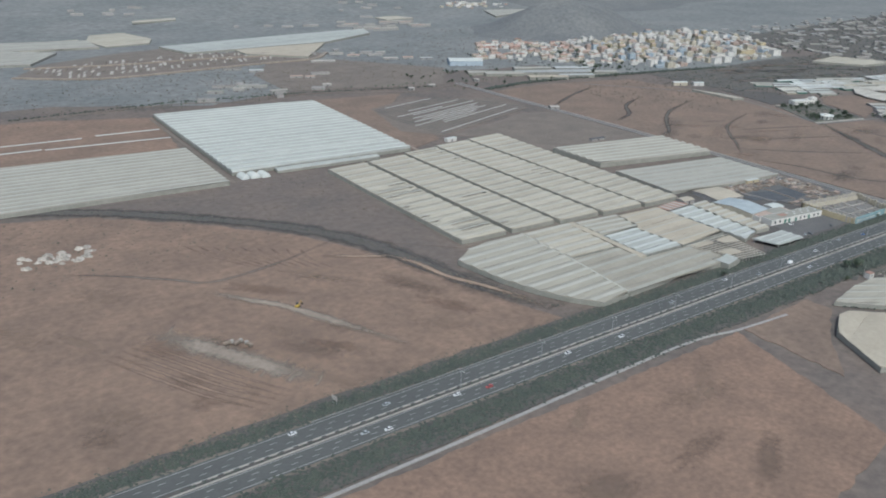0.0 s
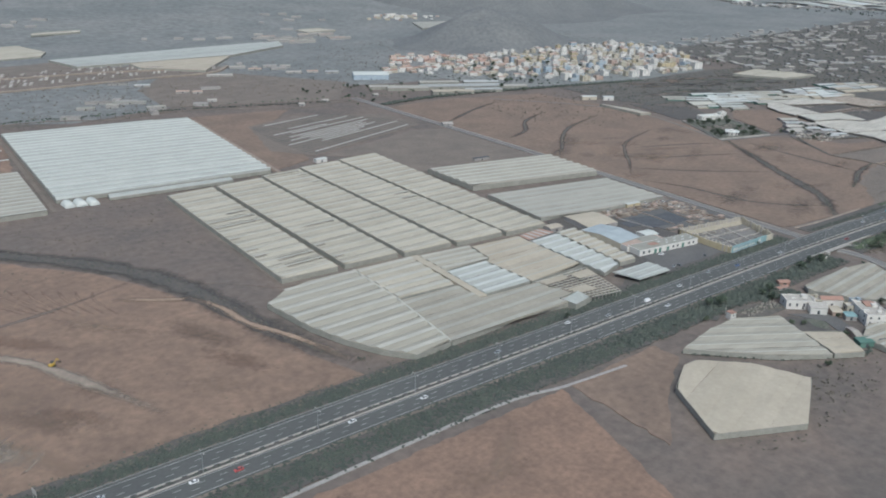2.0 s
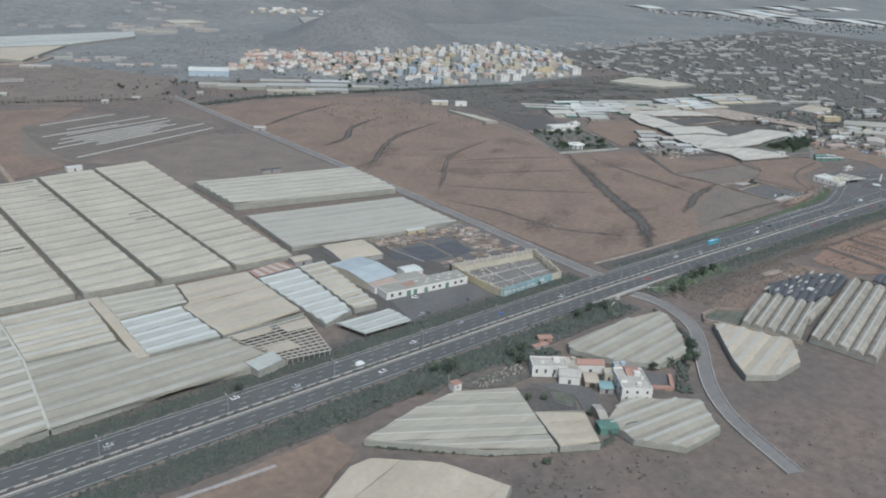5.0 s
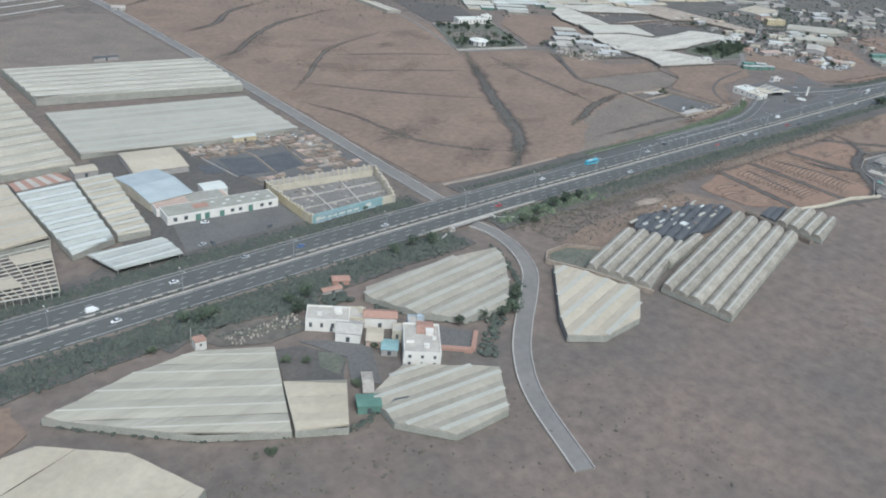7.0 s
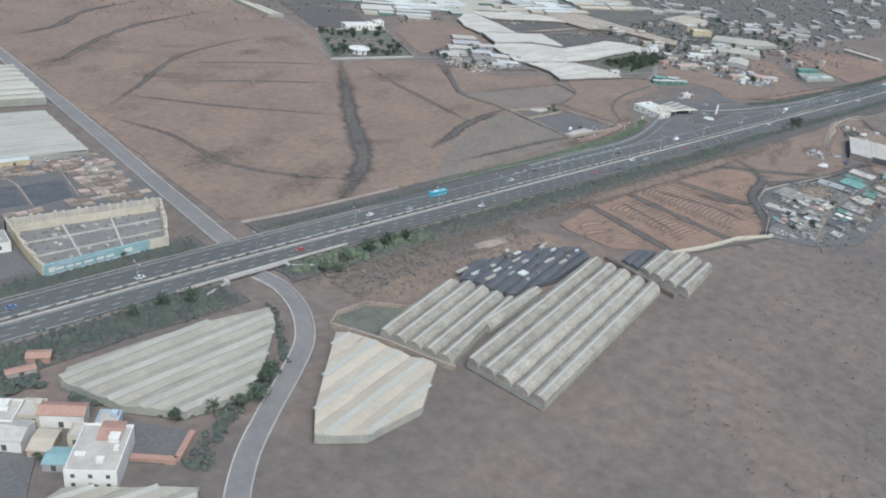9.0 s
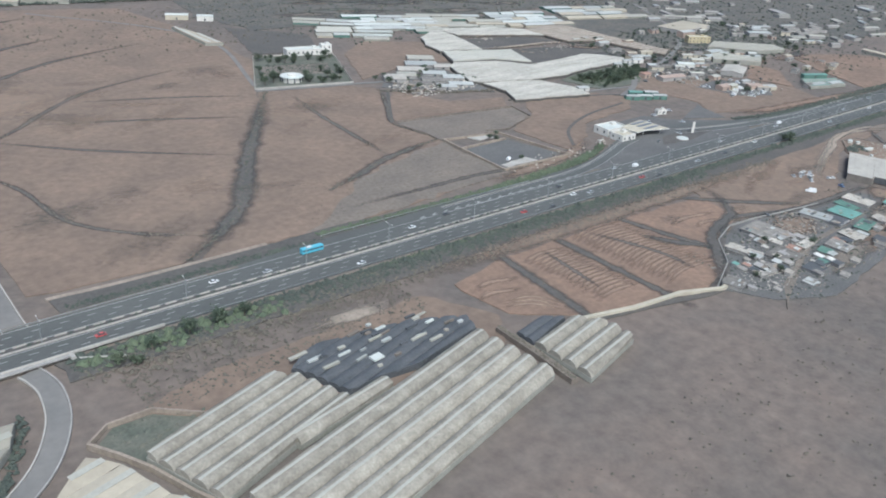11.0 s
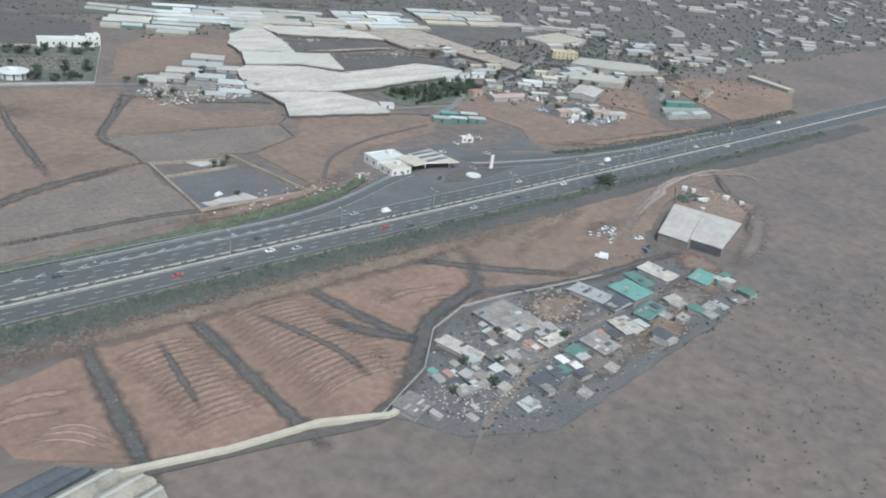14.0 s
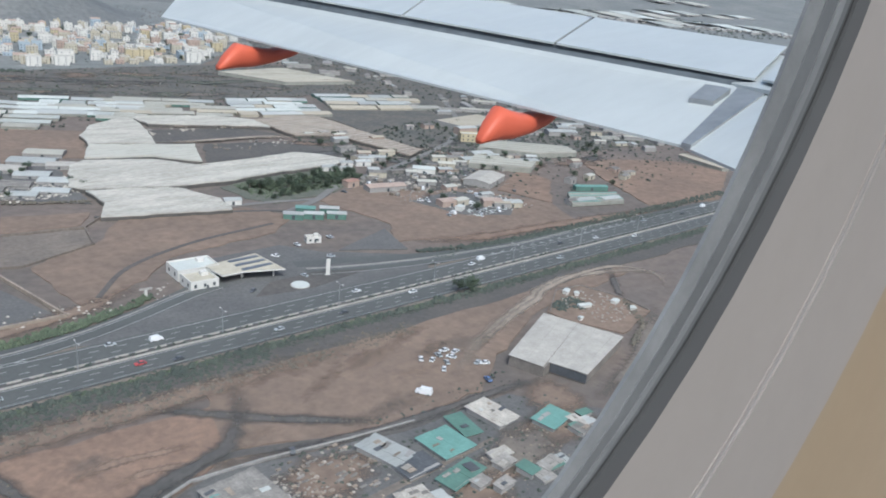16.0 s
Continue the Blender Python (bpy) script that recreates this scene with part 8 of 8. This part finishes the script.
for label, poly, a in (("far cluster of low pale film roofs", [(276, 1100), (295, 1157), (339, 1163), (352, 1086), (337, 1049), (283, 1041)], 6), ("far strip of pale film", [(374, 1230), (442, 1246), (434, 1222), (369, 1212)], 6), ("far pale film greenhouse by the hills", [(735, 1165), (779, 1170), (787, 1132), (734, 1126)], -8), ("far pale film greenhouse on the plain", [(200, 1121), (271, 1124), (276, 1051), (190, 1041)], 4)):
    net_house(label, poly, a, 14, 2.2, 0.4, NET, None, seed=int(poly[0][0]), base=sum(rise(x, y) for x, y in poly) / len(poly) - 1.0)
far_roofs([(r.gauss(cx, 40), r.gauss(cy, 25), r.uniform(5, 20), r.uniform(5, 9), 2.2, -20 + r.uniform(-15, 15)) for cx, cy in ((360, 1330), (590, 1140), (760, 1240), (660, 1060), (330, 700), (520, 870)) for _ in range(8)], (DIRTYROOF, NETGREY, GREYWALL), "scattered farm roofs on the far plain")
far_roofs([(r.uniform(640, 760), r.uniform(1020, 1110), r.uniform(8, 22), r.uniform(5, 9), 3, -20) for _ in range(26)], (NETGREY, SIDENET, DIRTYROOF, OCHRE), "scattered farm roofs below the hills")
far_strips = [(x, y, w, d, 2.4, a) for x, y, w, d, a in ((2110, 1100, 60, 190, -6), (2200, 1090, 60, 190, -6), (2290, 1110, 66, 200, -6), (2150, 925, 56, 120, -8), (2240, 960, 60, 150, -8), (2330, 880, 60, 190, -8), (2430, 860, 60, 170, -8), (2400, 1110, 60, 150, -6),
                                                         (2560, 1180, 70, 120, -6), (2680, 1190, 70, 130, -6), (2800, 1150, 70, 110, -6), (2960, 1160, 80, 90, -6), (2900, 1420, 90, 160, -6), (3100, 1410, 90, 160, -6), (2000, 1230, 60, 90, -6))]
far_roofs(far_strips, (NETWHITE, RIDGE, RIDGEWHITE), "broad pale film greenhouses far across the plain")
far_roofs([(1960 + 420 * u + r.gauss(0, 14), 1180 - 480 * u + r.gauss(0, 26), r.uniform(5, 16), r.uniform(5, 12), r.uniform(2, 5), r.uniform(-30, 10)) for u in [r.random() for _ in range(220)]], (RIDGEWHITE, KERB, FLATROOF, TINROOF), "pale houses and sheds of a far hamlet")
strewn("far_trees", 1950, 2500, 700, 1250, 900, 3.0, SCRUB, "dark trees among the far greenhouses", 196)
for i in range(40):
    x, y = r.gauss(985, 34), r.gauss(1238, 16)
    put(r.choice(PLAIN), USED, x, y, rise(x, y) - 0.5, r.uniform(-30, 30), r.uniform(0.5, 0.85))
net_house("far pale film greenhouse on the slope", [(920, 1085), (1056, 1130), (1062, 1148), (970, 1180)], -15, 12, 2.4, 0.3, NETGREY, None, seed=175)
for i, (x0, x1, y0, y1, n) in enumerate(((560, 1100, 430, 560, 1300), (300, 640, 690, 900, 900), (60, 340, 660, 840, 700), (640, 1100, 800, 1000, 900), (860, 1060, 200, 350, 500), (1000, 1600, 250, 700, 1200))):
    strewn("far_scrub", x0, x1, y0, y1, int(n * 1.3), 0.9, SCRUB if i == 4 else DRYSCRUB, "scattered dark scrub on the plain", 180 + i)


# ---- the airliner that carried the viewer, as it stands at the end of the flight ----
WINGWHITE = surface("pale_wing_paint", (0.455, 0.472, 0.462), (0.51, 0.525, 0.51), 0.9, 0.12, rough=0.3, grain=0.05, bump=0.02, stretch=(0.4, 1.5, 1))
ORANGEPAINT = surface("orange_fairing_paint", (0.56, 0.085, 0.03), (0.62, 0.1, 0.038), 1, 0.2, rough=0.5, grain=0.03, bump=0)
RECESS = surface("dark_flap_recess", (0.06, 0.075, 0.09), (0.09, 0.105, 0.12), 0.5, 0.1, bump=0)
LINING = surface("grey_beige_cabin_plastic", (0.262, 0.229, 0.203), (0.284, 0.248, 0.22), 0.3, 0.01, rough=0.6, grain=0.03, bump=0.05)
# Darker copy of the lining colour, for the shadow in the groove.
SHADELINING = surface("recessed_cabin_plastic", (0.215, 0.192, 0.182), (0.235, 0.21, 0.198), 0.2, 0.01, rough=0.7, grain=0.04, bump=0.05)
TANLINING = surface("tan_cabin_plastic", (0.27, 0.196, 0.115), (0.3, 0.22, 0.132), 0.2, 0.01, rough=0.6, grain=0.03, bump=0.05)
SEAL = surface("grey_rubber_window_seal", (0.075, 0.078, 0.079), (0.11, 0.113, 0.113), 0.03, 0.004, rough=0.5, grain=0.1, bump=0.05)
PALESEAL = surface("worn_grey_acrylic_edge", (0.13, 0.132, 0.132), (0.19, 0.19, 0.188), 0.025, 0.003, rough=0.35, grain=0.12, bump=0.05)
forward = Vector((0.99669, 0.01053, -0.08067))
sideways = Vector((0, 0, 1)).cross(forward).normalized()
upward = forward.cross(sideways)
SEAT = Vector((614.282, 2.885, 94.059))
craft = lambda a, l, u: SEAT + forward * a + sideways * l + upward * u


def slab(corners, thick):
    """A plate through four corners given as forward, left and up metres."""
    top = [craft(*c) for c in corners]
    low = [p - upward * thick for p in top]
    return Build().add(top + low, [(0, 1, 2, 3), (7, 6, 5, 4), (0, 4, 5, 1), (1, 5, 6, 2), (2, 6, 7, 3), (3, 7, 4, 0)])


def fairing(a, b, half, name, parent):
    """A deep canoe-shaped fairing with a blunt, cut-off tail, from its nose a to its tail b."""
    profile = ((0.0, -0.01, 0.03, 0.4), (0.2, -0.03, 0.045, 0.8), (0.45, -0.035, 0.06, 1.0), (0.66, -0.03, 0.105, 0.96), (0.82, -0.012, 0.15, 0.8), (0.92, -0.004, 0.095, 0.6), (1.0, 0.0, 0.03, 0.3))
    bd, n, m = Build(), 16, len(profile)
    verts = []
    for k, low, high, wide in profile:
        o = [p + (q - p) * k for p, q in zip(a, b)]
        for j in range(n):
            c, s = math.cos(6.2832 * j / n), math.sin(6.2832 * j / n)
            verts.append(craft(o[0], o[1] + half * wide * math.copysign(abs(c) ** 0.7, c), o[2] + (low + high) / 2 + (high - low) / 2 * math.copysign(abs(s) ** 0.7, s)))
    bd.add(verts, [(i * n + j, i * n + (j + 1) % n, (i + 1) * n + (j + 1) % n, (i + 1) * n + j) for i in range(m - 1) for j in range(n)] + [tuple(range(n - 1, -1, -1)), tuple(range((m - 1) * n, m * n))])
    part(name, bd, ORANGEPAINT, parent, "", True)


wing = thing("aircraft_wing", *craft(3.8, 3.5, -0.3), "white airliner wing with lowered flaps and orange fairings", "aircraft wing")
part("outer_flap", slab([(3.31, 6.16, -0.39), (3.37, 1.70, -0.413), (4.22, 1.81, -0.16), (3.76, 6.60, -0.146)], 0.012), WINGWHITE, wing)
# Dark strip in place of the shadow between flap and spoilers.
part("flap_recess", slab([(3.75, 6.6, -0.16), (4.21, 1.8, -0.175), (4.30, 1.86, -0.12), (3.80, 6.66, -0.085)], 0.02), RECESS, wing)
for i in range(4):
    u0, u1 = i / 4, (i + 0.985) / 4
    mix = lambda p, q, u: tuple(x + (y - x) * u for x, y in zip(p, q))
    lo_in, lo_out, hi_in, hi_out = (4.27, 1.84, -0.108), (3.78, 6.65, -0.07), (5.28, 2.125, 0.087), (3.99, 7.05, 0.1)
    part("spoiler_panel", slab([mix(lo_out, lo_in, u0), mix(lo_out, lo_in, u1), mix(hi_out, hi_in, u1), mix(hi_out, hi_in, u0)], 0.012), WINGWHITE, wing)
part("wing_box", slab([(4.22, 1.95, -0.15), (3.98, 1.42, -0.145), (4.88, 1.6, 0.025), (5.2, 2.2, 0.03)], 0.02), WINGWHITE, wing)
part("inner_flap", slab([(3.37, 1.70, -0.418), (3.10, 1.24, -0.435), (3.95, 1.38, -0.15), (4.21, 1.80, -0.164)], 0.012), WINGWHITE, wing)
part("inner_panel", slab([(4.24, 1.80, -0.105), (3.98, 1.40, -0.10), (4.9, 1.6, 0.07), (5.17, 2.06, 0.07)], 0.012), WINGWHITE, wing)
part("flap_track", slab([(3.36, 1.71, -0.4), (3.35, 1.66, -0.4), (4.18, 1.73, -0.15), (4.22, 1.9, -0.15)], 0.02), STEEL, wing, "grey metal flap track")
part("actuator_cover", slab([(3.86, 1.98, -0.24), (3.88, 1.86, -0.235), (4.08, 1.88, -0.17), (4.08, 2.02, -0.17)], 0.03), STEEL, wing)
part("flap_end", slab([(3.10, 1.30, -0.45), (3.05, 1.24, -0.45), (3.0, 1.27, -0.60), (3.08, 1.36, -0.60)], 0.02), WINGWHITE, wing)
fairing((3.74, 2.66, -0.45), (2.95, 2.5, -0.575), 0.075, "flap_fairing", wing)
fairing((3.95, 5.2, -0.45), (3.05, 4.9, -0.61), 0.09, "flap_fairing", wing)


def oval(cx, cz, a, b, p, n=64):
    c = lambda t, q: math.copysign(abs(t) ** (2 / q), t)
    return [(cx + a * c(math.cos(6.2832 * i / n), p), cz + b * c(math.sin(6.2832 * i / n), p)) for i in range(n)]


def ring(inner, outer, l0, l1):
    """A frame between two ovals; l0 and l1 are how far left of the seat its inner and outer edges lie."""
    n = len(inner)
    pts = [craft(x, l0, z) for x, z in inner] + [craft(x, l1, z) for x, z in outer] + [craft(x, l0 + 0.0008, z) for x, z in inner] + [craft(x, l1 + 0.0008, z) for x, z in outer]
    f = []
    for i in range(n):
        j = (i + 1) % n
        f += [(i, j, n + j, n + i), (2 * n + j, 2 * n + i, 3 * n + i, 3 * n + j), (j, i, 2 * n + i, 2 * n + j), (n + i, n + j, 3 * n + j, 3 * n + i)]
    return Build().add(pts, f)


cabin = thing("cabin_window", *craft(0.05, 0.065, 0.05), "oval aircraft window in a grey-beige cabin lining", "aircraft window")
hole, rim, edge, skirt = oval(0.05, 0.05, 0.127, 0.155, 1.8), oval(0.05, 0.05, 0.1475, 0.1575, 1.8), oval(0.05, 0.05, 0.1515, 0.1615, 1.8), oval(0.05, 0.05, 0.2426, 0.2166, 2)
blend = lambda k: [(a[0] + (b[0] - a[0]) * k, a[1] + (b[1] - a[1]) * k) for a, b in zip(hole, rim)]
seal = part("seal", ring(hole, blend(0.3), 0.067, 0.0664), PALESEAL, cabin, "scuffed pale edge of the window pane")
for k0, k1, mat, drop in ((0.3, 0.52, SEAL, 0.0), (0.52, 0.6, RECESS, 0.0012), (0.6, 0.7, PALESEAL, 0.0), (0.7, 0.86, SEAL, 0.0004), (0.86, 1.0, RUBBER, 0.0006)):
    part("seal_lip", ring(blend(k0), blend(k1 + 0.05), 0.0664 + drop - 0.001 * k0, 0.0664 + drop - 0.001 * k1), mat, seal)
part("backing", ring(blend(0.8), edge, 0.0685, 0.0672), RUBBER, seal)
part("inner_edge", ring(blend(0.97), edge, 0.065, 0.064), RUBBER, cabin)
groove, groove2 = oval(0.05, 0.05, 0.187, 0.1832, 1.92), oval(0.05, 0.05, 0.1925, 0.187, 1.92)
lining = part("lining", ring(edge, groove, 0.064, 0.0615), LINING, cabin)
part("lip", ring(groove, oval(0.05, 0.05, 0.1888, 0.1845, 1.92), 0.0612, 0.0612), LINING, lining, "raised lip in the lining")
part("groove", ring(oval(0.05, 0.05, 0.1888, 0.1845, 1.92), groove2, 0.0632, 0.0618), SHADELINING, lining)
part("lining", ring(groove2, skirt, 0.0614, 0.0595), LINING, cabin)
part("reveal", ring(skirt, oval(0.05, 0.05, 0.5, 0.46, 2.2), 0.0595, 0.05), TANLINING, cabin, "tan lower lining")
